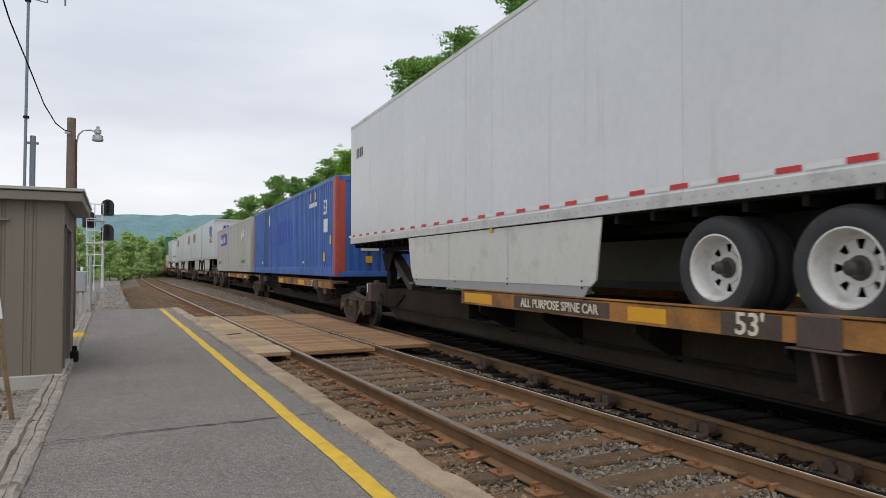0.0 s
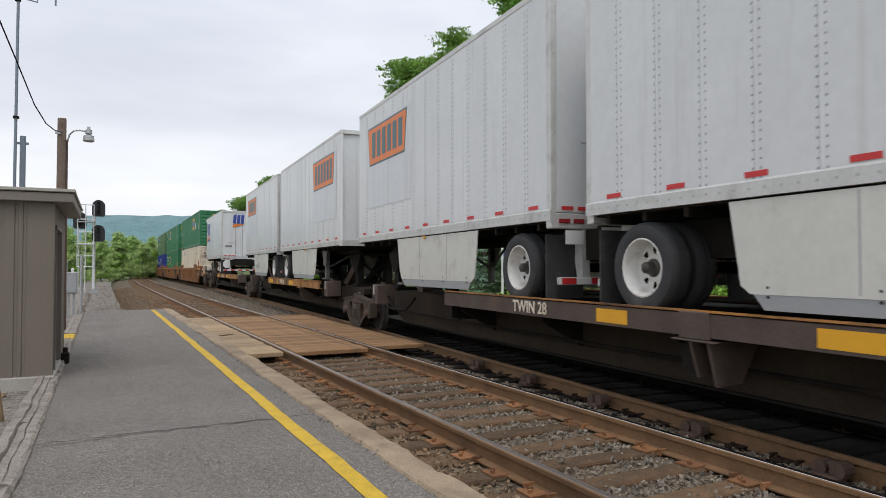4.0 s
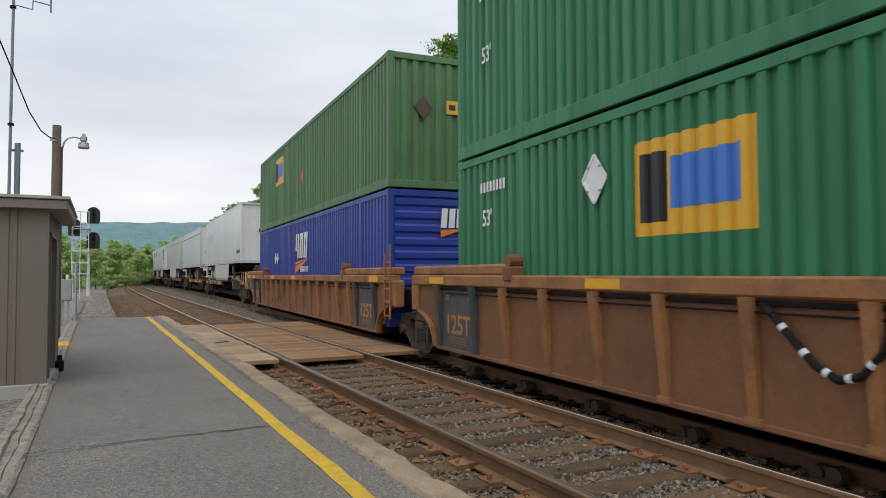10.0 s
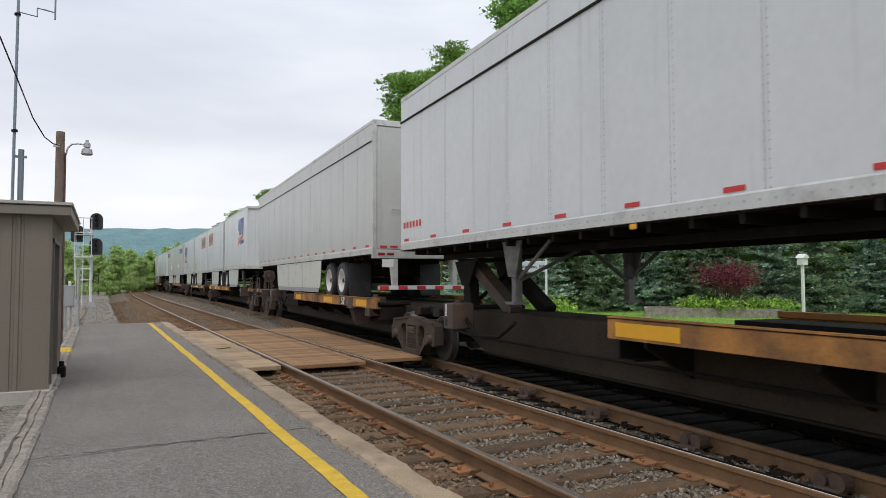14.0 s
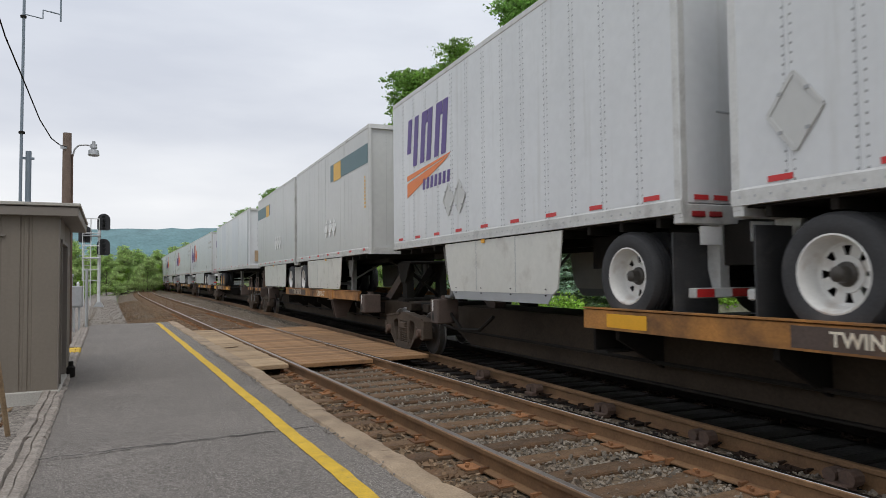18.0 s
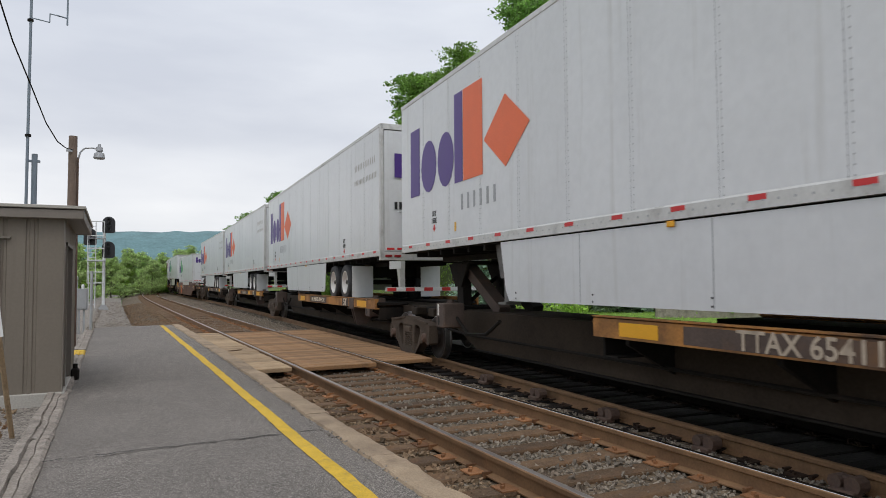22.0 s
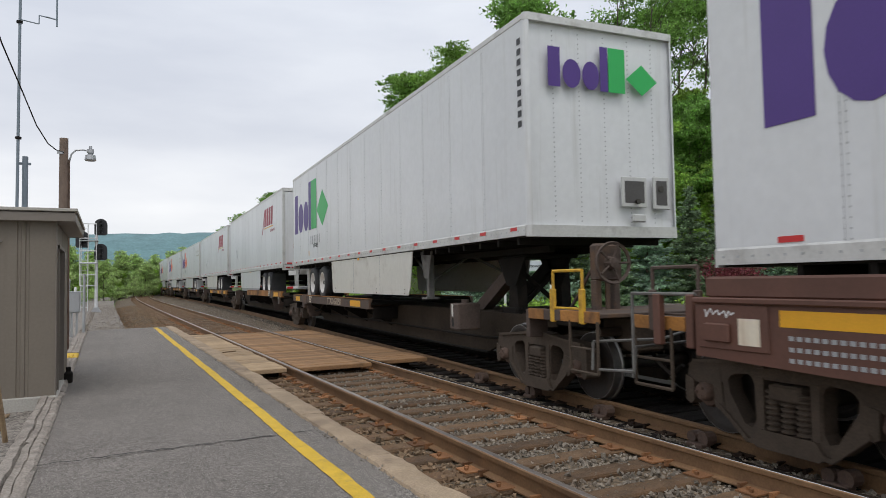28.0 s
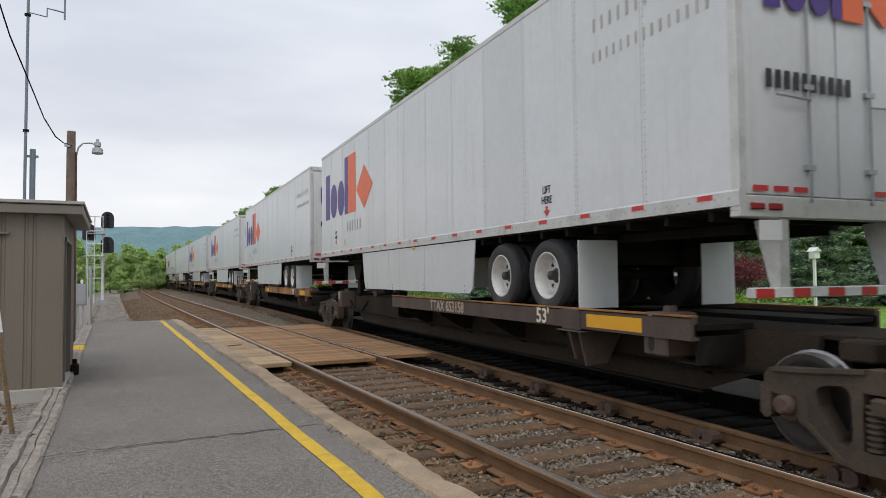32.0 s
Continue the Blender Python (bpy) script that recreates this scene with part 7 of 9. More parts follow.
# ---- the train's make-up, in metres along the train (0 passes the camera at 20 s) ----
# first car: three spine units
spine_platform(-284.9, -267.45, (0.07, 0.56), [(0.92, -1)], up=0.10, more="ALL PURPOSE SPINE CAR", words="53'")
spine_platform(-267.45, -249.8, (0.07, 0.575), sill="deck_orange", words="53'", arms=True)
spine_platform(-249.8, -233.9, (0.09, 0.64), last=True, arms=True)
v = trailer(-284.3, -268.0, 1, label="white smooth-sided semi-trailer carried on a spine car", inset=3.1, rivet=False, seams=4.0, reflect=0.62, cut=0.85)
number_side(v, 7.0, 7.6, ZB + 2.15, 0.24, n=4)

c = container(-266.4, -250.2, 1.24, "blue_c", doors=False, upright=True, sill=0.26, posts=("red_post",), label="blue corrugated container with red corner posts")
side_words(c, "53", 0.62, "mk_white", -6.9, 1.24 + 2.05, W0, 0.75)
for y0, y1, z0, z1, m in ((-7.2, -6.7, 1.32, 1.72, "mk_white"), (5.15, 5.45, 0.42, 0.52, "mk_white"), (-6.9, -6.65, 0.45, 0.72, "mk_gold"), (-7.65, -7.45, 0.95, 1.2, "mk_gold"), (-4.95, -4.82, 2.42, 2.66, "mk_gold"), (-5.62, -5.49, 2.42, 2.66, "mk_gold"), (3.3, 3.55, 2.05, 2.5, "mk_white"), (-3.9, -3.65, 0.40, 0.47, "mk_white")):
    k = Kit()
    slab_of(k, quad(y0, y1, 1.24 + z0, 1.24 + z1), W0 - 0.003)
    part("notice", k, m, c)
number_side(c, -5.75, -4.65, 1.24 + 2.2, 0.14, "mk_white", n=8)
fade = skin(Kit(), 8.1, 3.7, 4.9, 1.24 + 0.27, 1.24 + 2.74, 0.003)
part("repainted_patch", fade, "worn_blue", c, "strip of dull weathered grey-blue paint")
for i in range(9):
    part("repainted_patch", skin(Kit(), 8.1, 2.75 - 0.66 * i, 3.25 - 0.66 * i, 1.24 + 1.05 + 0.03 * i, 1.24 + 2.08, 0.003), "fresh_blue", c, "patch of fresh darker blue paint")
end_words(c, "53", 0.55, "mk_white", -0.35, 1.24 + 2.1, -8.1, 0.75)
for x, z0, w, h, m in ((-0.6, 1.35, 0.6, 0.5, "mk_white"), (-0.55, 0.75, 0.55, 0.3, "mk_white"), (-0.4, 0.4, 0.2, 0.2, "mk_gold")):
    part("notice", Kit().prism([(x, 1.24 + z0), (x + w, 1.24 + z0), (x + w, 1.24 + z0 + h), (x, 1.24 + z0 + h)], -8.112, -8.10, "y"), m, c)
end_words(c, "24,000 lbs", 0.12, "mk_black", -0.28, 1.24 + 0.86, -8.112)

c = container(-248.85, -232.7, 1.24, "grey_c", sill=0.38, label="pale grey corrugated container with a violet panel")
p = skin(Kit(), 8.07, 2.15, 5.9, 1.24 + 1.71, 1.24 + 2.48, 0.003)
part("trade_panel", p, "mk_violet", c, "violet trade panel")
p = Kit()
for i in range(5):
    skin(p, 8.07, 5.6 - 0.24 * i, 5.78 - 0.24 * i, 1.24 + 1.86, 1.24 + (2.32 if i in (0, 3) else 2.16), 0.006)
for i in range(10):
    skin(p, 8.07, 4.35 - 0.19 * i, 4.43 - 0.19 * i, 1.24 + 1.9, 1.24 + (2.16 if i % 3 else 2.3), 0.006)
part("trade_strip", p, "mk_white", c)["kind"] = "stuff"
side_words(c, "TOP LIFT ONLY", 0.26, "mk_black", 6.1, 1.24 + 0.56, W0, 0.8)
side_words(c, "TOP LIFT ONLY", 0.26, "mk_black", -5.4, 1.24 + 0.56, W0, 0.8)
diamond(c, -4.9, 1.24 + 2.0, 0.22, W0)
diamond(c, -5.5, 1.24 + 2.05, 0.22, W0)
part("trade_panel", Kit().prism([(-1.0, 1.24 + 1.9), (0.9, 1.24 + 1.9), (0.9, 1.24 + 2.5), (-1.0, 1.24 + 2.5)], -8.10, -8.085, "y"), "mk_violet", c)
part("trade_strip", Kit().prism([(-0.8, 1.24 + 2.05), (-0.1, 1.24 + 2.05), (-0.1, 1.24 + 2.3), (-0.8, 1.24 + 2.3)], -8.105, -8.10, "y"), "mk_white", c)
for z0 in (0.95, 1.5):
    end_diamond(c, -0.72, 1.24 + z0, 0.2, -8.1, "mk_grey")

# second car: three spine units for pairs of short trailers
spine_platform(-229.8, -211.5, (0.2, 0.66), [(0.10, 1), (0.92, -1)], first=True, words="", sill="deck_rust", more="TWIN 28")
spine_platform(-211.5, -192.65, (0.16, 0.62), [(0.10, 1), (0.92, -1)], words="", more="TWIN 28")
spine_platform(-192.65, -174.5, (0.14, 0.64), [(0.92, -1)], last=True, words="", more="2-28/1-57")
PUP = dict(axles=1, seams=0.62, reflect=0.95, cut=0.4)


def pup(u0, nose, label, **kw):
    return trailer(u0, u0 + 8.53, nose, label=label, **{**PUP, **kw})


v = pup(-230.3, -1, "short white trailer with a blue and orange trade mark")
mark_swoosh(v, -2.2, ZB + 1.75, 0.85)
end_swoosh(v, -4.27, ZB + 2.1, 0.5, -0.6)
for x in (-0.3, 0.35):
    end_diamond(v, x, ZB + 0.65, 0.26, -4.27, "grey_box")
number_stack(v, -3.75, -3.65, ZB + 1.5, 0.9)
v = pup(-221.0, 1, "short white ribbed trailer with an orange badge")
mark_badge(v, 0.95, 3.45, ZB + 1.75, ZB + 2.55)
v = pup(-210.8, -1, "short white ribbed trailer with an orange badge")
mark_badge(v, -3.6, -1.1, ZB + 1.75, ZB + 2.55)
v = pup(-201.55, 1, "short white ribbed trailer with an orange badge")
mark_badge(v, 0.95, 3.45, ZB + 1.9, ZB + 2.62)
for y in (0.83, 0.33):
    diamond(v, y, 1.76, 0.2, -1.286, "cream_skirt")
number_end(v, -1.0, -0.5, ZB + 0.95, 0.14, -4.27, n=5)
v = pup(-182.8, 1, "short white trailer with blue and orange marks on its door", skirt=None)
mark_swoosh(v, 3.1, ZB + 1.75, 0.85)
end_swoosh(v, -4.29, ZB + 2.25, 0.55, -0.6)
diamond(v, -2.6, ZB + 0.75, 0.3, W0, "white_box")
number_end(v, -1.05, -0.65, ZB + 0.72, 0.13, -4.28, n=6)
diamond_k = Kit().prism([(-1.18, 1.62), (-1.05, 1.5), (-0.85, 1.5), (-0.75, 1.62), (-0.75, 1.85), (-0.85, 1.97), (-1.05, 1.97), (-1.18, 1.85)], -4.29, -4.27, "y")
part("placard_holder", diamond_k, "mk_white", v)

# third car: three ribbed wells with stacked containers
well_unit(-170.95, -150.7, first=True, words="125T")
well_unit(-150.7, -130.7, words="125T")
well_unit(-130.7, -110.95, last=True, words="125T")
LO, HI = 0.42, 3.36
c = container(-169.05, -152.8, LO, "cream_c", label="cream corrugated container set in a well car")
end_words(c, "604399", 0.19, "mk_black", -0.72, LO + 2.05, -8.125)
number_end(c, -0.98, -0.5, LO + 2.22, 0.12, -8.12, n=4)
number_side(c, 4.2, 5.4, LO + 2.35, 0.18, "mk_grey", n=8)
side_words(c, "WTP", 0.25, "mk_black", -6.05, LO + 2.25, W0, 0.9)
c = container(-169.05, -152.8, HI, "green_c", doors=False, label="green corrugated container stacked on a cream one")
for y in (-6.125, 6.125):
    part("twist_lock", Kit().box(-1.32, -1.16, y - 0.10, y - 0.01, HI - 0.16, HI + 0.10, 0.015).box(-1.31, -1.16, y + 0.02, y + 0.09, HI - 0.12, HI + 0.06, 0.012).rod((-1.325, y, HI - 0.02), (-1.2, y, HI - 0.02), 0.05, 10), "dark", c, "black twist lock between the containers")
mark_square(c, HI, -3.9, -2.35, 1.5, 2.5)
diamond(c, -4.9, HI + 1.75, 0.24, W0)
side_words(c, "53'", 0.42, "mk_white", -7.0, HI + 1.55, W0, 0.75)
side_words(c, "53'", 0.42, "mk_white", 7.1, HI + 1.55, W0, 0.75)
end_diamond(c, -0.62, HI + 2.0, 0.24, -8.12)
end_words(c, "53'", 0.32, "mk_white", 0.1, HI + 1.55, -8.125)
part("notice", Kit().prism([(0.0, HI + 0.55), (0.5, HI + 0.55), (0.5, HI + 0.85), (0.0, HI + 0.85)], -8.13, -8.12, "y"), "mk_white", c)
end_words(c, "24,000 lbs", 0.10, "mk_black", 0.25, HI + 0.66, -8.13)


def square_end(t, x0, x1, z0, z1, y):
    for a, b, q, r, m, d in ((x0, x1, z0, z1, "mk_gold", 0.003), (x0 + 0.06, x0 + 0.22 * (x1 - x0) + 0.06, z0 + 0.09, z1 - 0.09, "mk_black", 0.006), (x0 + 0.38 * (x1 - x0), x1 - 0.06, z0 + 0.12, z1 - 0.12, "mk_sky_blue", 0.006)):
        part("trade_mark", Kit().prism([(a, q), (b, q), (b, r), (a, r)], y - d, y, "y"), m, t)


square_end(c, -0.3, 0.35, HI + 2.15, HI + 2.6, -8.12)
number_stack(c, -8.02, -7.95, HI + 1.3, 1.3, "mk_white")
for z, lab in ((LO, "green corrugated container set in a well car"), (HI, "green corrugated container stacked on another")):
    c = container(-149.0, -132.85, z, "green_c", label=lab)
    if z == LO:
        mark_square(c, z, 2.2, 3.78, 1.48, 2.46)
        square_end(c, -0.98, -0.22, z + 1.15, z + 1.75, -8.08)
        end_diamond(c, 0.75, z + 0.65, 0.23, -8.08)
    else:
        mark_square(c, z, 2.2, 3.78, 1.58, 2.48)
        square_end(c, -0.98, -0.22, z + 2.25, z + 2.75, -8.08)
        end_diamond(c, 0.75, z + 2.0, 0.23, -8.08)
        end_words(c, "WARNING", 0.17, "mk_white", -0.6, z + 1.85, -8.09)
        end_words(c, "HIGH CUBE", 0.17, "mk_white", -0.6, z + 1.60, -8.09)
        end_words(c, "53'", 0.36, "mk_white", -0.4, z + 1.12, -8.09)
        part("notice", Kit().prism([(0.1, z + 0.75), (0.5, z + 0.75), (0.5, z + 1.1), (0.1, z + 1.1)], -8.09, -8.08, "y"), "mk_gold", c)
        part("notice", Kit().prism([(0.55, z + 0.75), (1.0, z + 0.75), (1.0, z + 1.05), (0.55, z + 1.05)], -8.09, -8.08, "y"), "mk_white", c)
        end_words(c, "24,000 lbs", 0.085, "mk_black", 0.77, z + 0.85, -8.093)
    side_words(c, "53'", 0.46, "mk_white", -7.0, z + 1.45, W0, 0.75)
    side_words(c, "53'", 0.34, "mk_white", 7.05, z + (1.92 if z == LO else 1.45), W0, 0.75)
    diamond(c, 4.4, z + (2.17 if z == LO else 1.9), 0.22, W0)
    number_side(c, 6.5, 7.3, z + 2.32, 0.15, "mk_white", n=8)
    end_words(c, "EMHU", 0.25, "mk_white", 0.42, z + (2.62 if z == HI else 1.70), -8.09)
    end_words(c, "276480" if z == HI else "649807", 0.25, "mk_white", 0.52, z + (2.38 if z == HI else 1.45), -8.09)
    for x in (-1.0, -0.45, 0.25, 0.85):
        part("end_reflector", Kit().box(x - 0.14, x + 0.14, -8.094, -8.088, z + 0.19, z + 0.26), "mk_white" if z == LO else "mk_red", c)
c = container(-129.4, -113.0, LO, "navy_c", doors=False, label="navy corrugated container set in a well car")
mark_swoosh(c, 0.15, LO + 1.62, 0.8, W0 + 0.004, "mk_white")
diamond(c, 4.5, LO + 1.69, 0.16, W0)
diamond(c, 4.1, LO + 1.69, 0.16, W0)
end_swoosh(c, -8.2, LO + 2.1, 0.42, -0.1, "mk_white")
for x in (-0.15, 0.55):
    end_diamond(c, x, LO + 0.95, 0.24, -8.2, "mk_pale")
c = container(-129.4, -113.0, HI, "olive_c", doors=False, upright=True, label="faded green corrugated container stacked on a navy one")
mark_square(c, HI, 3.17, 4.76, 1.5, 2.5)
k = Kit()
slab_of(k, [(-0.2, HI + 1.3), (0.0, HI + 1.05), (0.2, HI + 1.3), (0.0, HI + 1.55)], W0 - 0.003)
part("placard", k, "mk_red", c, "red diamond placard")
end_diamond(c, -0.5, HI + 1.75, 0.22, -8.2, "rustcap")
square_end(c, 0.05, 0.75, HI + 1.65, HI + 1.95, -8.2)

# fourth car: three spine units
spine_platform(-106.75, -90.1, (0.40, 0.92), [(0.12, 1)], first=True, words="53'", number="TTAX 753", number_at=1.55, grab="well_tan")
spine_platform(-90.1, -73.1, (0.09, 0.61), [(0.92, -1)], words="53'")
spine_platform(-73.1, -56.0, (0.09, 0.60), [(0.92, -1)], last=True)
v = trailer(-107.2, -90.95, -1, label="white panelled semi-trailer with faded grey lettering shadows", inset=4.0, reflect=1.5, boxes=((0.62, 0.85, 0.40, 0.72), (0.92, 1.16, 0.36, 0.80)))
side_words(v, "MEQZ 269643", 0.26, "mk_black", -7.2, ZB + 0.58, W0, 0.72)
end_words(v, "MEQZ 269643", 0.26, "mk_black", 0.2, ZB + 1.66, -8.125, 0.78)
k = Kit().box(-0.05, 0.37, -8.30, -8.12, ZB + 2.10, ZB + 2.24, 0.03)
part("nose_vent", k, "grey_box", v, "small hooded vent")
k = Kit()
for i in range(5):
    slab_of(k, quad(4.2 + 0.62 * i, 4.55 + 0.62 * i, ZB + 1.5, ZB + 2.05, -0.12), W0 - 0.0035)
part("ghost_mark", k, "grey_box", v, "grey ghosts of removed letters")["kind"] = "stuff"
part("notice", Kit().prism([(0.77, ZB + 0.85), (0.97, ZB + 0.85), (0.97, ZB + 1.15), (0.77, ZB + 1.15)], -8.14, -8.13, "y"), "amber", v)
v = trailer(-87.3, -73.0, 1, label="white semi-trailer with a ribbed band under its roof", inset=2.66, skirt=None, rim="rust", reflect=1.35, seams=1.1)
k = Kit()
slab_of(k, quad(-7.1, 7.1, ZT - 0.52, ZT - 0.49), W0 - 0.004, thick=0.02)
part("upper_rail", k, "steel", v, "dark line under the roof band")
end_words(v, "CTLZ 4801", 0.22, "mk_black", 0.2, ZT - 0.56, -7.155)
part("notice", Kit().prism([(-0.95, ZB + 1.0), (-0.5, ZB + 1.0), (-0.5, ZB + 1.25), (-0.95, ZB + 1.25)], -7.16, -7.15, "y"), "mk_grey", v)
part("notice", Kit().prism([(0.65, ZB + 0.95), (1.0, ZB + 0.95), (1.0, ZB + 1.15), (0.65, ZB + 1.15)], -7.16, -7.15, "y"), "amber", v)
number_side(v, 6.0, 7.0, ZB + 0.42, 0.12, "mk_red", n=6)
v = trailer(-71.2, -55.0, 1, "grey_box", label="light grey semi-trailer with a dark seam under its roof", inset=3.4, reflect=1.0)
k = Kit()
slab_of(k, quad(-8.0, 8.0, ZT - 0.50, ZT - 0.48), W0 - 0.004, thick=0.015)
part("upper_rail", k, "steel", v)

# fifth car: three spine units with pairs of short trailers
spine_platform(-51.8, -33.5, (0.36, 0.92), [(0.10, 1), (0.92, -1)], first=True, words="", more="2-28 / 1-57", at=1.05, up=0.11)
spine_platform(-33.5, -15.2, (0.11, 0.62), [(0.08, 1), (0.92, -1)], words="", more="TWIN 28 - ALL PURPOSE SPINE CAR", at=0.25, up=0.1)
spine_platform(-15.2, 3.25, (0.14, 0.655), [(0.08, 1), (0.92, -1)], last=True, words="", more="2-28 / 1-57", at=-0.83, number="TTRX 360010", number_at=0.82, up=0.15)
v = pup(-51.4, -1, "short white trailer with a blue and orange trade mark")
mark_swoosh(v, -2.4, ZB + 1.75, 0.85)
v = pup(-42.1, 1, "short white ribbed trailer with an orange badge")
mark_badge(v, 0.95, 3.45, ZB + 1.9, ZB + 2.62)
for y in (0.6, 0.12):
    diamond(v, y, 1.74, 0.2, -1.286, "cream_skirt")
v = pup(-32.9, -1, "short white ribbed trailer with an orange badge")
mark_badge(v, -3.7, -1.0, ZB + 1.9, ZB + 2.62)
number_stack(v, -4.05, -3.95, ZB + 1.4, 0.9)
diamond(v, 3.6, ZB + 0.7, 0.25, W0, "grey_box")
v = pup(-23.75, 1, "short white trailer with a blue and orange trade mark")
mark_swoosh(v, 2.35, ZB + 1.58, 0.95, blue="mk_purple")
diamond(v, 1.3, ZB + 0.75, 0.22, W0, "grey_box")
diamond(v, 0.85, ZB + 0.75, 0.22, W0, "grey_box")
for u0, nose in ((-13.5, -1), (-4.6, 1)):
    v = pup(u0, nose, "short grey trailer with a dark band and small gold panel", paint="grey_box", seams=2.2, skirt="cream_skirt", reflect=1.2, gear=2.3 if nose < 0 else 1.6, cut=0.0, foot=False)
    k = Kit()
    slab_of(k, quad(-4.2 if nose < 0 else 0.9, -0.6 if nose < 0 else 4.2, ZB + 2.15, ZB + 2.62), W0 - 0.0045)
    part("dark_band", k, "mk_teal", v, "dark slate band")
    k = Kit()
    yy = -1.35 if nose < 0 else 1.5
    slab_of(k, quad(yy - 0.38, yy + 0.38, ZB + 2.12, ZB + 2.6), W0 - 0.008)
    part("trade_mark", k, "mk_gold", v)
    for i in range(3):
        diamond(v, -1.4 + 0.45 * i if nose > 0 else -1.0 + 0.45 * i, ZB + 0.85, 0.2, W0)
    if nose < 0:
        number_stack(v, -4.0, -3.9, ZB + 1.1, 0.8, "mk_gold")

# sixth car: five spine units
spine_platform(7.55, 24.3, (0.42, 0.94), [(0.10, 1)], first=True, words="53'", number="TTAX 654119", number_at=3.49)
spine_platform(24.3, 41.7, (0.09, 0.60), [(0.92, -1)], words="53'", number="TTAX 654119", number_at=-1.1)
spine_platform(41.7, 59.3, (0.09, 0.60), [(0.92, -1)], words="53'", more="ALL PURPOSE SPINE CAR")
spine_platform(59.3, 76.7, (0.09, 0.60), [(0.92, -1)], words="53'", number="TTAX 654119", number_at=-1.1)
spine_platform(76.7, 94.5, (0.10, 0.605), [(0.92, -1)], last=True, words="53'", sill="deck_rust", number="TTAX 654119", number_at=-1.05)
v = trailer(7.1, 22.15, -1, label="patched white semi-trailer with pale blue panels", inset=3.35, skirt=None, reflect=1.6, rim="rust", seams=1.25, boxes=((-0.2, 0.2, 0.27, 0.82), (0.34, 0.78, 0.27, 0.82)))
for y0, y1, m in ((-3.6, -1.0, "pale_patch"), (2.2, 4.1, "pale_patch"), (6.0, 7.2, "pale_patch")):
    k = Kit()
    slab_of(k, quad(y0, y1, ZB + 0.25, ZT - 0.12), W0 - 0.0035)
    part("repair_panel", k, m, v, "pale blue replacement panel")
k = Kit()
slab_of(k, quad(-7.4, -7.1, ZB + 0.2, ZT - 0.1), W0 - 0.0035)
part("corner_strip", k, "mk_grey", v)
bd = Kit().prism([(-0.60, ZT - 1.22), (0.58, ZT - 1.22), (0.58, ZT - 0.50), (-0.60, ZT - 0.50)], -7.55, -7.535, "y")
part("sign_border", bd, "mk_black", v)
part("sign_panel", Kit().prism([(-0.57, ZT - 1.19), (0.55, ZT - 1.19), (0.55, ZT - 0.53), (-0.57, ZT - 0.53)], -7.553, -7.545, "y"), "mk_white", v, "white framed sign")
part("sign_bar", Kit().prism([(-0.44, ZT - 0.88), (0.38, ZT - 0.88), (0.44, ZT - 0.72), (-0.38, ZT - 0.72)], -7.557, -7.55, "y"), "mk_green", v)
part("sign_bar", Kit().prism([(-0.48, ZT - 1.12), (0.46, ZT - 1.12), (0.46, ZT - 1.05), (-0.48, ZT - 1.05)], -7.557, -7.55, "y"), "mk_grey", v)
end_words(v, "PIFZ 810319", 0.21, "mk_black", 0.58, ZT - 0.26, -7.54, 0.8)
part("bare_patch", Kit().prism([(-1.0, ZB + 0.34), (-0.53, ZB + 0.34), (-0.53, ZB + 0.9), (-1.0, ZB + 0.9)], -7.54, -7.53, "y"), "plank_pale", v, "bare tan patch")
part("notice", Kit().prism([(0.95, ZB + 0.22), (1.1, ZB + 0.22), (1.1, ZB + 0.4), (0.95, ZB + 0.4)], -7.545, -7.53, "y"), "mk_green", v)


def parcel(u0, nose=1, second="mk_orange", inset=3.9, reflect=0.95, lift=True, h=1.32, at=5.1, **kw):
    v = trailer(u0, u0 + 16.2, nose, label="white panelled semi-trailer with purple and %s marks" % ("orange" if second == "mk_orange" else "green"), inset=inset, reflect=reflect, skirt="white_box" if nose > 0 else "cream_skirt", foot=False, cut=0.0 if nose > 0 else 0.45, **kw)
    mark_two_tone(v, nose, at, ZB + 1.08, h, second)
    if nose > 0:
        end_two_tone(v, -8.11, ZB + 1.82, 0.56, -0.95, second)
        number_end(v, -0.95, 0.2, ZB + 1.08, 0.17, -8.105, n=10)
        c = Kit()
        bars(c, -7.7, -5.9, ZB + 2.22, ZB + 2.38, W0 - 0.004, 12, fill=0.28)
        bars(c, -7.8, -5.9, ZB + 1.86, ZB + 1.99, W0 - 0.004, 15, fill=0.28)
        part("small_print", c, "grey_c", v)["kind"] = "stuff"
    if lift:
        lift_here(v, -4.94, dz=-0.24, k=0.65)
        lift_here(v, 6.24, dz=-0.1, k=0.62)
    return v


parcel(25.35)
parcel(43.0)
parcel(60.5)
parcel(78.0)

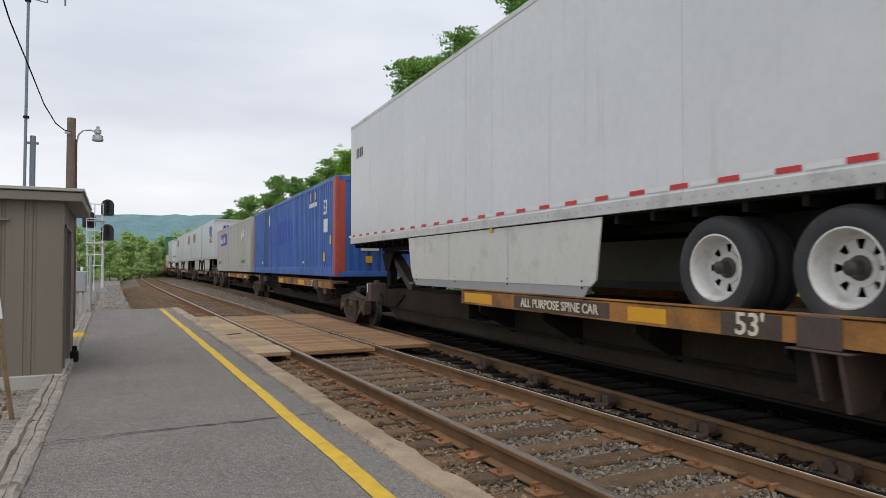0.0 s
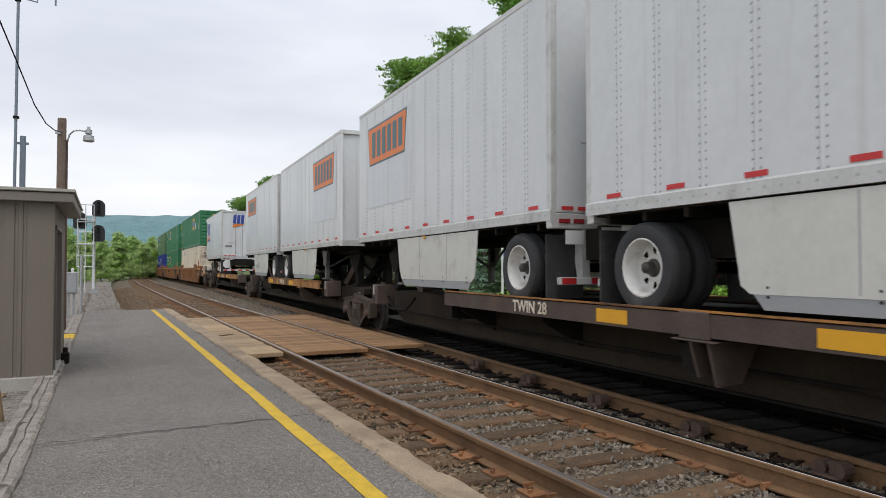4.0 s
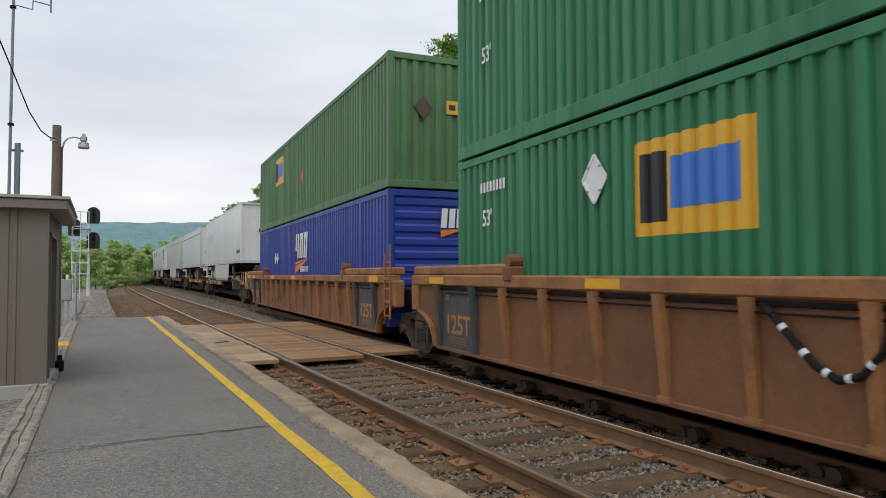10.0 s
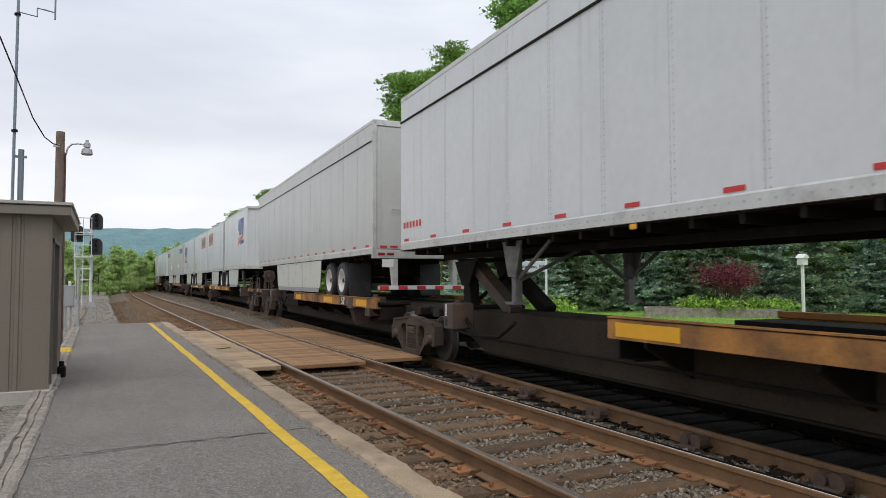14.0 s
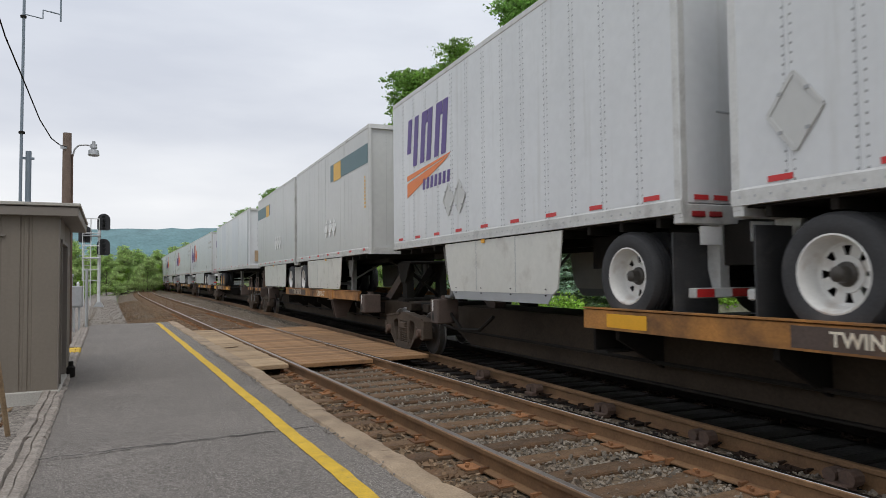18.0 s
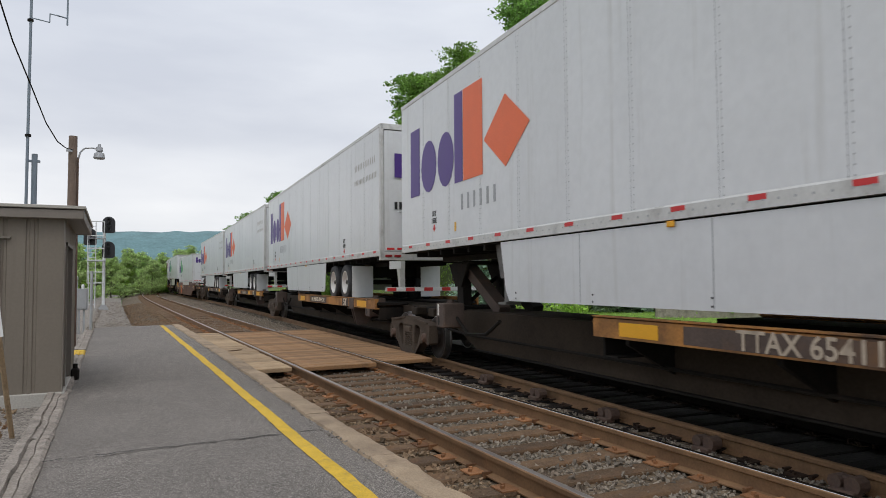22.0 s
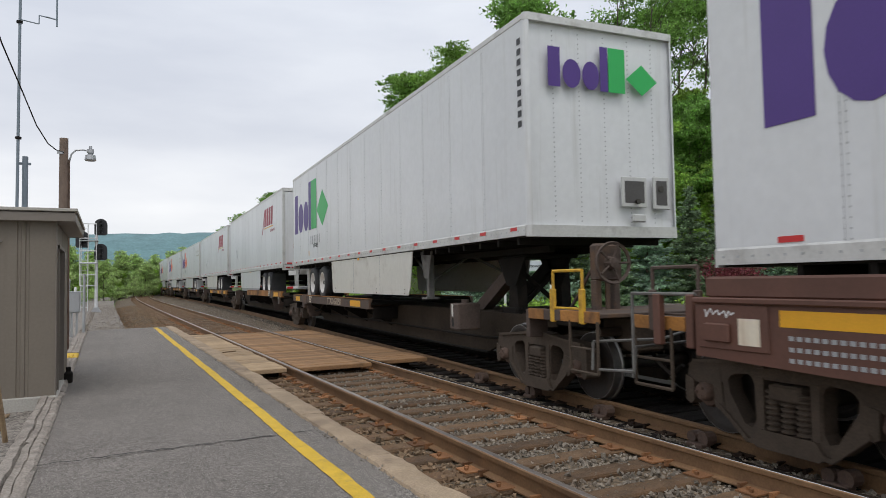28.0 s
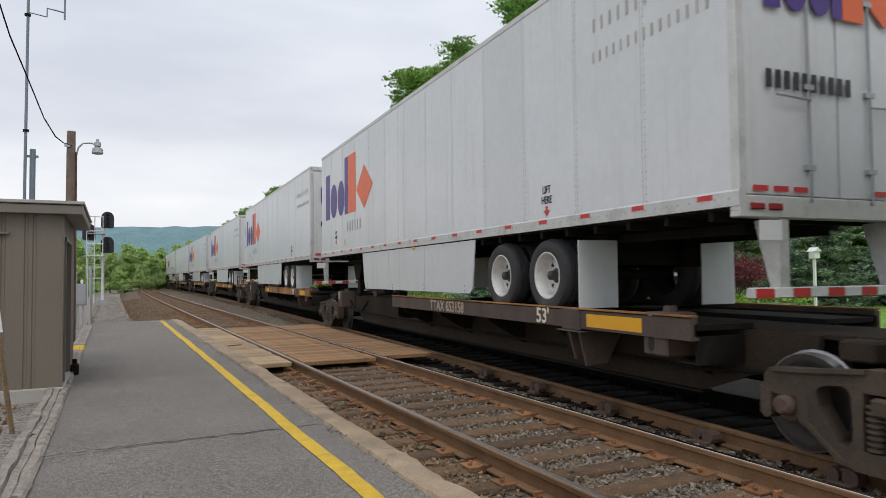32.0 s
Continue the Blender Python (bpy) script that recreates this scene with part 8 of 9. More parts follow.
# seventh car: a single smooth-sided well car
um = (98.4 + 117.8) / 2
car = ride(thing("well_car", "oxide-brown smooth-sided well car with an orange scrawl", "railway car", "well cars of the train"), um)
half = 9.7
for side in (-1, 1):
    s = Kit().prism([(-7.2, 0.28), (7.2, 0.28), (8.1, 0.76), (half + 0.6, 0.82), (half + 0.6, 1.30), (-half - 0.6, 1.30), (-half - 0.6, 0.82), (-8.1, 0.76)], *sorted((side * 1.40, side * 1.48)))
    part("side_sheet", s, "well_red", car, "smooth brown side sheet")
    part("side_flange", Kit().box(*sorted((side * 1.40, side * 1.52)), -half - 0.6, half + 0.6, 1.29, 1.34, 0.01), "well_red", car)
    part("side_crease", Kit().box(*sorted((side * 1.47, side * 1.50)), -7.6, 7.6, 0.84, 0.88), "well_red", car)
for y0, y1 in ((-7.2, -5.4), (5.4, 7.2)):
    part("floor_plate", Kit().box(-1.4, 1.4, y0, y1, 0.26, 0.36), "steel", car)
for y0, y1 in ((7.4, half + 0.6), (-half - 0.6, -7.4)):
    part("end_sill", Kit().box(-1.4, 1.4, y0, y1, 0.9, 1.2, 0.03), "steel", car)
for y, wide in ((8.0, 1.4), (5.7, 0.55), (-0.6, 0.55), (-5.2, 0.55), (-9.9, 0.55)):
    am = Kit()
    slab_of(am, quad(y, y + wide, 1.12, 1.25), -1.481)
    part("reflective_patch", am, "amber", car)
chalk = Kit()
for (ya, za), (yb, zb) in (((7.0, 0.42), (3.9, 0.40)), ((3.9, 0.40), (3.5, 0.30)), ((-7.0, 0.42), (-3.9, 0.40)), ((-3.9, 0.40), (-3.5, 0.30))):
    slab_of(chalk, [(ya, za), (yb, zb), (yb, zb + 0.012), (ya, za + 0.012)][::1 if ya < yb else -1], -1.4812)
part("paint_line", chalk, "mk_grey", car, "thin pale line along the lower side")["kind"] = "stuff"
for y in (7.75, 7.05):
    tick = Kit()
    slab_of(tick, quad(y, y + 0.03, 1.0, 1.22), -1.4812)
    part("gauge_tick", tick, "mk_white", car)
print_k = Kit()
for i in range(4):
    if i < 3:
        bars(print_k, 8.0, 9.35, 1.02 - 0.085 * i, 1.055 - 0.085 * i, -1.4812, 19, fill=0.62)
    bars(print_k, 5.75, 6.35, 1.06 - 0.055 * i, 1.09 - 0.055 * i, -1.4812, 6, fill=0.85)
part("small_print", print_k, "mk_grey", car)["kind"] = "stuff"
lab = Kit()
slab_of(lab, quad(9.58, 9.80, 0.95, 1.17), -1.4965)
part("notice", lab, "cream_c", car, "cream paper notice")
part("end_panel", Kit().box(-1.496, -1.479, 9.5, 10.25, 0.90, 1.28, 0.006), "well_red", car, "raised panel on the end of the side")
part("valve_box", Kit().box(-1.53, -1.49, 9.88, 10.16, 0.96, 1.12, 0.012), "well_red", car)
part("sprayed_scrawl", scrawl(Kit(), 10.18, 9.86, 1.17, 1.25, 3, 0.012, -1.4965), "mk_white", car, "small white scrawl")
for y in (10.45, 10.9):
    part("end_post", Kit().box(-1.42, -1.34, y - 0.05, y + 0.05, 0.86, 1.36, 0.012), "well_red", car, "brown end post")
part("end_rail", Kit().tube([(-1.38, 10.4, 1.36), (-1.38, 11.3, 1.36), (-1.38, 11.3, 0.55), (-1.38, 11.9, 0.50)], 0.018), "gear_grey", car, "bent end rail")
# sprayed slanting shapes with dark edges: (outline in y, z)
SPRAY = ([(4.95, 1.22), (4.35, 1.30), (4.45, 1.10), (4.66, 1.06), (4.30, 0.60), (4.42, 0.34), (4.80, 0.74), (4.72, 0.80), (4.98, 1.04)],
         [(4.28, 1.30), (3.78, 1.26), (3.84, 1.10), (4.10, 1.10), (4.04, 0.92), (3.86, 0.90), (3.90, 0.78), (4.02, 0.76), (4.04, 0.36), (4.26, 0.40)],
         [(3.72, 1.28), (3.34, 1.24), (3.26, 1.02), (3.40, 0.88), (3.24, 0.66), (3.36, 0.38), (3.74, 0.34)])
for poly in SPRAY:
    cy, cz = sum(p[0] for p in poly) / len(poly), sum(p[1] for p in poly) / len(poly)
    e = Kit()
    slab_of(e, [(cy + (y - cy) * 1.13, cz + (z - cz) * 1.07) for y, z in poly], -1.502)
    part("spray_edge", e, "mk_black", car, "dark sprayed edge")
    e = Kit()
    slab_of(e, poly, -1.5055)
    part("spray_shape", e, "mk_deep_orange", car, "sprayed orange shape")
for sgn in (-1, 1):
    part("upper_chord", Kit().box(-1.46, -1.34, *sorted((sgn * 5.3, sgn * 10.2)), 1.335, 1.52, 0.02), "well_red", car, "brown chord above the side sheet")
    part("chord_bracket", Kit().prism([(sgn * 5.32, 1.335), (sgn * 4.95, 1.335), (sgn * 5.1, 1.60), (sgn * 5.32, 1.62)][::int(sgn)], -1.50, -1.30), "well_red", car)
number_side(car, 2.45, 3.25, 1.0, 0.26, "cream_c", -1.48, 5)
ring = Kit().lathe([(0.185, 0.0), (0.205, 0.0), (0.205, 0.004), (0.185, 0.004), (0.185, 0.0)], 28, "x", (-1.4862, 2.0, 1.08))
part("stencil_ring", ring, "mk_white", car)
for i, wd in enumerate(("EXCEEDS", "PLATE", "H")):
    side_words(car, wd, 0.075 if i < 2 else 0.11, "mk_white", 2.0, 1.15 - 0.075 * i, -1.482, 0.8)
for y, wd in ((7.3, "48"), (6.6, "45"), (5.2, "14'")):
    side_words(car, wd, 0.17, "mk_white", y, 1.1, -1.482)
truck(car, -half, 98.4)
truck(car, half, 117.8)
end_gear(car, -half, -1)
end_gear(car, half, 1, False)
pl = Kit()
slab_of(pl, quad(-half + 0.5, -half + 0.9, 1.0, 1.3), -1.481)
part("notice", pl, "cream_skirt", car)
old = ZB, ZT
ZB, ZT = 1.62, 4.55
v = trailer(102.1, 118.35, 1, label="white trailer body with purple and green marks in a well car", inset=5.0, reflect=1.0, skirt="white_box", axles=0, rim="rim")
mark_two_tone(v, 1, 5.25, ZB + 1.12, 1.25, "mk_green")
end_two_tone(v, -8.13, ZB + 2.0, 0.54, -0.95, "mk_green")
for side in (-1, 1):
    part("lower_skirt", Kit().box(*sorted((side * 1.26, side * 1.29)), -4.6, 3.4, 1.30, ZB + 0.01, 0.01), "cream_skirt", v, "pale lower skirt")
ZB, ZT = old

# eighth car: five spine units
spine_platform(121.8, 138.4, (0.42, 0.955), [(0.10, 1)], first=True, sill="deck_rust", number="TTAX 653158", number_at=1.9, grab="grab_yellow")
spine_platform(138.4, 156.0, (0.09, 0.60), [(0.92, -1)], words="53'", up=0.15)
spine_platform(156.0, 173.95, (0.09, 0.60), [(0.92, -1)], words="53'", more="ALL PURPOSE SPINE CAR", ink="faded_ink")
spine_platform(173.95, 191.3, (0.10, 0.605), [(0.92, -1)], words="53'", sill="deck_rust", number="TTAX 653158", number_at=-1.1)
spine_platform(191.3, 209.2, (0.09, 0.60), [(0.92, -1)], last=True, words="53'")
v = parcel(121.6, -1, "mk_green", inset=3.5, lift=False, at=5.35)
side_words(v, "LIFT HERE", 0.17, "mk_black", 4.6, ZB + 0.55, W0, 0.8)
end_two_tone(v, -8.12, ZB + 2.07, 0.56, -0.95, "mk_green")
number_stack(v, -7.98, -7.88, ZB + 1.5, 1.3)
for u0 in (139.85, 157.5):
    v = trailer(u0, u0 + 16.2, 1, label="white panelled semi-trailer with crimson slanting marks", inset=3.9, reflect=0.95, skirt="cream_skirt" if u0 > 150 else "white_box")
    a, b = Kit(), Kit()
    for i in range(4):
        slab_of(a, quad(-4.4 - 0.52 * i, -4.0 - 0.52 * i, ZB + 1.85, ZB + 2.6, -0.12), W0 - 0.0045)
    slab_of(a, [(-3.55, ZB + 1.55), (-3.42, ZB + 1.55), (-4.1, ZB + 2.6), (-4.25, ZB + 2.6)], W0 - 0.0045)
    slab_of(b, quad(-6.1, -3.9, ZB + 1.76, ZB + 1.80), W0 - 0.0045)
    part("trade_mark", a, "mk_crimson", v, "crimson slanting blocks")["kind"] = "stuff"
    part("trade_mark", b, "mk_gold", v)
    c = Kit()
    bars(c, -6.4, -5.3, ZB + 1.55, ZB + 1.66, W0 - 0.0045, 9, -0.03, 0.35)
    part("small_print", c, "mk_crimson", v)["kind"] = "stuff"
    k = Kit()
    for i in range(2):
        k.prism([(-0.9 + i * 1.0, ZB + 0.75), (-0.2 + i * 1.0, ZB + 0.75), (-0.2 + i * 1.0, ZB + 0.88), (-0.9 + i * 1.0, ZB + 0.88)], -8.107, -8.10, "y")
    part("small_print", k, "mk_crimson", v)["kind"] = "stuff"
    diamond(v, 5.0 if u0 < 150 else 4.0, ZB + 1.05, 0.22, W0, "white_box")
parcel(175.1)
parcel(192.9)

# ninth car, seen only far off
for i in range(5):
    a = 213.3 + 17.6 * i
    spine_platform(a, a + 17.6, (0.09, 0.60), [(0.92, -1)], first=i == 0, last=i == 4)
    if i in (0, 1, 3):
        parcel(a + 0.1 - (1.9 if i == 0 else 0) + (0 if i else 0.2), lift=False)
    else:
        trailer(a, a + 16.2, 1, label="white panelled semi-trailer on a spine car", inset=4.6)

SPEED = 14.25


# ---- shed beside the platform ----
shed = thing("shed", "small brown ribbed-steel platform shed with a flat fascia roof", "shed", at=pose(-0.53, 8.9, 0.1, 0, 0, 0))
W, D, H = 3.4, 2.6, 2.06
k = Kit()
front = [(-W, 0)]
x = -W
while x < -0.12:
    front += [(x + 0.02, 0), (x + 0.03, 0.012), (x + 0.055, 0.012), (x + 0.065, 0), (x + 0.10, 0), (x + 0.11, 0.012), (x + 0.135, 0.012), (x + 0.145, 0)]
    x += 0.30
front.append((0, 0))
k.v = [(a, b, z) for a, b in front for z in (0.08, H)]
k.f = [(2 * i, 2 * i + 2, 2 * i + 3, 2 * i + 1) for i in range(len(front) - 1)]
part("front_wall", k, "shed", shed, "brown ribbed steel front wall")
k = Kit().box(-W, -0.051, 0.013, 0.06, 0.08, H).box(-W, -W + 0.05, 0.06, D, 0.08, H).box(-W, 0, D - 0.05, D, 0.08, H)
part("inner_wall", k, "shed", shed)
k = Kit().box(-0.05, 0, 0.014, 0.36, 0.08, H).box(-0.05, 0, 0.36, 1.42, 1.78, H).box(-0.05, 0, 1.42, D, 0.08, H)
part("side_wall", k, "shed", shed, "brown side wall with a doorway")
k = Kit().box(-0.002, 0.012, -0.012, 0.06, 0.08, H, 0.004)
part("corner_trim", k, "shed_trim", shed)
k = Kit().box(-0.30, -0.26, 0.36, 1.42, 0.10, 1.80)
part("door", k, "dark", shed, "dark recessed door")
k = Kit().box(-0.26, 0.02, 0.33, 0.37, 0.10, 1.80).box(-0.26, 0.02, 1.41, 1.45, 0.10, 1.80).box(-0.26, 0.02, 0.33, 1.45, 1.77, 1.81)
part("door_frame", k, "shed_trim", shed)
k = Kit().box(-W - 0.22, 0.20, -0.12, D + 0.22, H + 0.09, H + 0.12)
part("roof", k, "shed_trim", shed)
for bx in ((-W - 0.22, 0.20, -0.12, -0.08), (0.16, 0.20, -0.08, D + 0.18), (-W - 0.22, -W - 0.18, -0.08, D + 0.18), (-W - 0.22, 0.20, D + 0.18, D + 0.22)):
    part("fascia", Kit().box(*bx, H - 0.01, H + 0.105, 0.006), "shed_trim", shed, "brown fascia board")
    b2 = (bx[0] - 0.02 if bx[0] < 0 else bx[0], bx[1] + 0.02, bx[2] - 0.02 if bx[2] < 1 else bx[2], bx[3] + (0.02 if bx[3] > 1 else 0))
    part("drip_edge", Kit().box(*b2, H + 0.105, H + 0.14, 0.004), "concrete", shed)
part("soffit", Kit().box(-W - 0.18, 0.16, -0.08, D + 0.18, H - 0.0, H + 0.01), "shed_trim", shed)
part("base", Kit().box(-W - 0.04, 0.03, -0.05, D + 0.04, -0.3, 0.085, 0.01), "concrete", shed, "pale concrete base")
vent = part("vent", Kit().box(-1.35, -1.31, -0.03, 0.02, 1.20, 1.80).box(-0.66, -0.62, -0.03, 0.02, 1.20, 1.80).box(-1.35, -0.62, -0.03, 0.02, 1.76, 1.80).box(-1.35, -0.62, -0.03, 0.02, 1.20, 1.24), "shed_trim", shed, "louvred vent frame")
part("vent_back", Kit().box(-1.33, -0.64, -0.006, 0.0, 1.22, 1.78), "dark", vent)
for i in range(5):
    z = 1.27 + 0.105 * i
    part("slat", Kit().prism([(-0.028, z), (-0.024, z - 0.006), (0.0, z + 0.045), (-0.004, z + 0.05)], -1.31, -0.66), "shed", vent)
part("rain_hood", Kit().box(-1.4, -0.52, -0.04, 0.0, 1.82, 1.84), "shed_trim", shed)
k = Kit().box(0.02, 0.12, 1.42, 1.56, 0.02, 0.18, 0.02).rod((0.07, 1.49, 0.18), (0.07, 1.49, 0.24), 0.03)
tagged(part("door_stop", k, "steel", at=pose(-0.53, 8.9, 0.1)), "small dark door stop beside the shed doorway", "door stop")

# sign board leaning by the shed
board = thing("yard_sign", "white board on a leaning wooden stake beside the shed", "sign", at=pose(-0.80, 7.0, 0.04))
part("stake", Kit().rod((0.0, 0.25, -0.1), (-0.075, -0.50, 1.25), 0.022, 7), "plank_pale", board)
part("board", Kit().prism([(-0.42, 0.90), (0.0, 0.95), (-0.03, 1.20), (-0.10, 1.26), (-0.42, 1.24)], -0.53, -0.515, "y"), "mk_white", board, "plain white board")

# ---- utility pole with a yard lamp, and its wire ----
pole = thing("utility_pole", "weathered wooden utility pole with a curved lamp arm", "utility pole", at=pose(-0.84, 16.3, 0.0))
k = Kit()
k.rod((0, 0, -0.3), (0, 0, 4.55), 0.105, 12, 0.085)
part("shaft", k, "pole", pole, smooth=True)
part("conduit", Kit().rod((0.11, -0.02, 0.1), (0.10, -0.02, 4.1), 0.018, 6), "rustcap", pole)
arm = [(0.09, 0, 3.85), (0.10, 0, 4.05), (0.14, 0, 4.22), (0.22, 0, 4.31), (0.34, 0, 4.33), (0.48, 0, 4.31)]
lamp = part("lamp_arm", Kit().tube(arm, 0.018, 8), "galv", pole)
part("lamp_head", Kit().lathe([(0.0, 0.42), (0.03, 0.42), (0.035, 0.36), (0.065, 0.35), (0.07, 0.27), (0.04, 0.25), (0.10, 0.22), (0.115, 0.12), (0.10, 0.10), (0.0, 0.10)], 14, "z", (0.50, 0, 4.0)), "galv", lamp, "grey dusk-to-dawn lamp head", smooth=True)
part("wire_clamp", Kit().box(-0.12, 0.0, -0.11, -0.08, 4.2, 4.26), "galv", pole)
wire_pts = [(-0.84, 16.2, 4.24), (-0.93, 15.5, 4.15), (-1.02, 14.7, 4.12), (-1.13, 13.7, 4.25), (-1.24, 12.2, 4.56), (-1.31, 10.8, 4.75), (-1.36, 9.0, 5.1), (-1.5, 5.0, 6.3), (-1.7, 0.0, 8.0), (-1.9, -6, 10.0)]
tagged(part("overhead_wire", Kit().tube(wire_pts, 0.011, 6), "steel"), "thin black wire sagging from the utility pole", "wire")

mast = thing("antenna_mast", "tall thin blue-grey radio antenna mast", "antenna", at=pose(-1.45, 14.0, 0.0))
part("tube", Kit().rod((0, 0, 0), (0.04, 0, 9.5), 0.027, 10, 0.022), "mast", mast)
for z in (4.06, 6.15):
    part("collar", Kit().rod((0.02, 0, z - 0.02), (0.02, 0, z + 0.02), 0.05, 10), "steel", mast)
part("side_arm", Kit().tube([(0.02, 0, 6.2), (0.32, 0, 6.16), (0.32, 0, 6.32), (0.60, 0, 6.28)], 0.01, 6).tube([(0.60, 0, 6.15), (0.60, 0, 6.75)], 0.016, 6).tube([(0.60, 0, 6.28), (0.42, 0, 6.31)], 0.012, 6), "mast", mast, "small folded antenna on a side arm")
tagged(part("steel_post", Kit().rod((-1.33, 14.1, 0), (-1.33, 14.1, 3.75), 0.048, 12).box(-1.42, -1.24, 14.08, 14.12, 3.60, 3.64), "mast"), "stout blue-grey steel post behind the shed", "post")

# ---- railway signal ----
sig = thing("railway_signal", "grey railway signal mast with a caged ladder and three black heads", "railway signal", at=pose(-0.56, 42.5, -0.05))
part("post", Kit().rod((0, 0, 0), (0, 0, 5.0), 0.085, 12), "pale_paint", sig)
part("base", Kit().prism([(-0.28, 0), (0.28, 0), (0.12, 0.28), (-0.12, 0.28)], -0.2, 0.2, "y"), "galv", sig)
for z, x in ((4.75, 0.22), (3.35, 0.22), (4.05, -0.70)):
    head = part("signal_head", Kit().prism([(x - 0.33, z - 0.36), (x - 0.26, z - 0.45), (x + 0.26, z - 0.45), (x + 0.33, z - 0.36)] + [(x + 0.33 * math.cos(0.2856 * i), z + 0.14 + 0.34 * math.sin(0.2856 * i)) for i in range(12)], -0.12, -0.09, "y"), "mk_black", sig, "black oval signal head")
    for dz in (-0.22, 0.05, 0.3):
        part("hood", Kit().lathe([(0.085, -0.32), (0.10, -0.32), (0.10, -0.12), (0.085, -0.12)], 12, "y", (x, 0, z + dz - 0.02)), "mk_black", head)
lad = Kit()
for x in (-0.75, -0.42):
    lad.rod((x, -0.1, 0.1), (x, -0.1, 4.9), 0.025, 6)
for i in range(16):
    lad.rod((-0.75, -0.1, 0.3 + 0.29 * i), (-0.42, -0.1, 0.3 + 0.29 * i), 0.016, 6)
part("ladder", lad, "pale_paint", sig, "pale painted ladder")
for z in (1.5, 2.1, 2.75, 3.4, 4.1, 4.9):
    part("cage_hoop", Kit().tube([(-0.8, -0.1, z), (-0.8, -0.6, z), (0.0, -0.6, z), (0.0, -0.08, z)], 0.028, 6), "pale_paint", sig)
cg = Kit()
for x in (-0.8, -0.4, 0.0):
    cg.rod((x, -0.6, 1.5), (x, -0.6, 4.9), 0.02, 6)
part("cage", cg, "pale_paint", sig)
part("platform_grate", Kit().box(-0.85, 0.1, -0.65, 0.05, 2.7, 2.74).box(-0.85, 0.1, -0.65, 0.05, 3.95, 3.99), "galv", sig)

cab = thing("equipment_cabinet", "small grey metal cabinet on a post beside the platform", "cabinet", at=pose(-0.80, 21.0, 0.0))
part("box", Kit().box(-0.16, 0.14, -0.1, 0.12, 0.70, 1.28, 0.012), "galv", cab)
part("door", Kit().box(-0.14, 0.12, -0.112, -0.1, 0.73, 1.25, 0.008), "galv", cab)
part("post", Kit().box(-0.09, -0.04, -0.03, 0.02, -0.1, 0.70).box(0.03, 0.08, -0.03, 0.02, -0.1, 0.70), "galv", cab)
part("cap", Kit().lathe([(0.0, 0.12), (0.03, 0.11), (0.04, 0.06), (0.03, 0.0)], 10, "z", (0.02, 0, 1.28)), "mk_white", cab)
for x, y, h, m, lab in ((-0.56, 20.6, 1.75, "galv", "pale grey steel post beside the platform end"), (-0.90, 19.6, 1.55, "pole", "short weathered wooden post by the cabinet"), (-0.98, 22.0, 1.5, "galv", "pale grey steel post by the cabinet")):
    kk = Kit().rod((x, y, -0.2), (x, y, h), 0.035, 8)
    if lab.startswith("pale grey steel post by"):
        kk.lathe([(0.0, 0.14), (0.05, 0.10), (0.05, 0.03), (0.0, 0.0)], 8, "z", (x, y, h))
    tagged(part("marker_post", kk, m), lab, "post")

# ---- lawn furniture beyond the tracks ----
sg = thing("station_sign", "white station name sign with a blue end on two posts", "sign", at=pose(16.9, 25.6, -0.3, 0, 0, -34))
part("panel", Kit().box(-1.0, 1.0, -0.03, 0.03, 2.05, 2.52, 0.01), "mk_white", sg)
part("blue_end", Kit().prism([(-0.98, 2.07), (-0.62, 2.07), (-0.42, 2.50), (-0.98, 2.50)], -0.036, -0.031, "y"), "mk_blue", sg)
part("band", Kit().prism([(-0.55, 2.07), (0.98, 2.07), (0.98, 2.50), (-0.36, 2.50)], -0.034, -0.031, "y"), "mk_pale", sg)
part("lettering", lettering("Lewistown, PA", 0.22, "mk_black"), "mk_black", sg, at=pose(0.3, -0.038, 2.28))
for x in (-1.02, 1.02):
    part("post", Kit().box(x - 0.05, x + 0.05, -0.05, 0.05, -0.1, 2.6, 0.01), "mk_white", sg)
bb = thing("nest_box", "white nest box on a slim white post", "nest box", at=pose(26.9, 19.1, -0.3))
part("post", Kit().box(-0.05, 0.05, -0.05, 0.05, -0.1, 2.35), "mk_white", bb)
part("box", Kit().box(-0.17, 0.17, -0.14, 0.14, 2.30, 2.62, 0.01), "mk_white", bb)
part("lid", Kit().prism([(-0.22, 2.60), (0.22, 2.60), (0.0, 2.78)], -0.2, 0.2, "y"), "mk_white", bb)
bed_box = thing("planter", "long low weathered timber planter on the lawn", "planter", at=pose(25.2, 22.2, -0.32, 0, 0, -42))
for x0, x1, y0, y1 in ((-3.2, 2.6, -0.9, -0.75), (-3.2, 2.6, 0.75, 0.9), (-3.2, -3.05, -0.75, 0.75), (2.45, 2.6, -0.75, 0.75)):
    part("sleeper", Kit().box(x0, x1, y0, y1, 0, 0.42, 0.015), "timber", bed_box)
part("soil", Kit().box(-3.05, 2.45, -0.75, 0.75, 0.1, 0.36), "dark", bed_box)


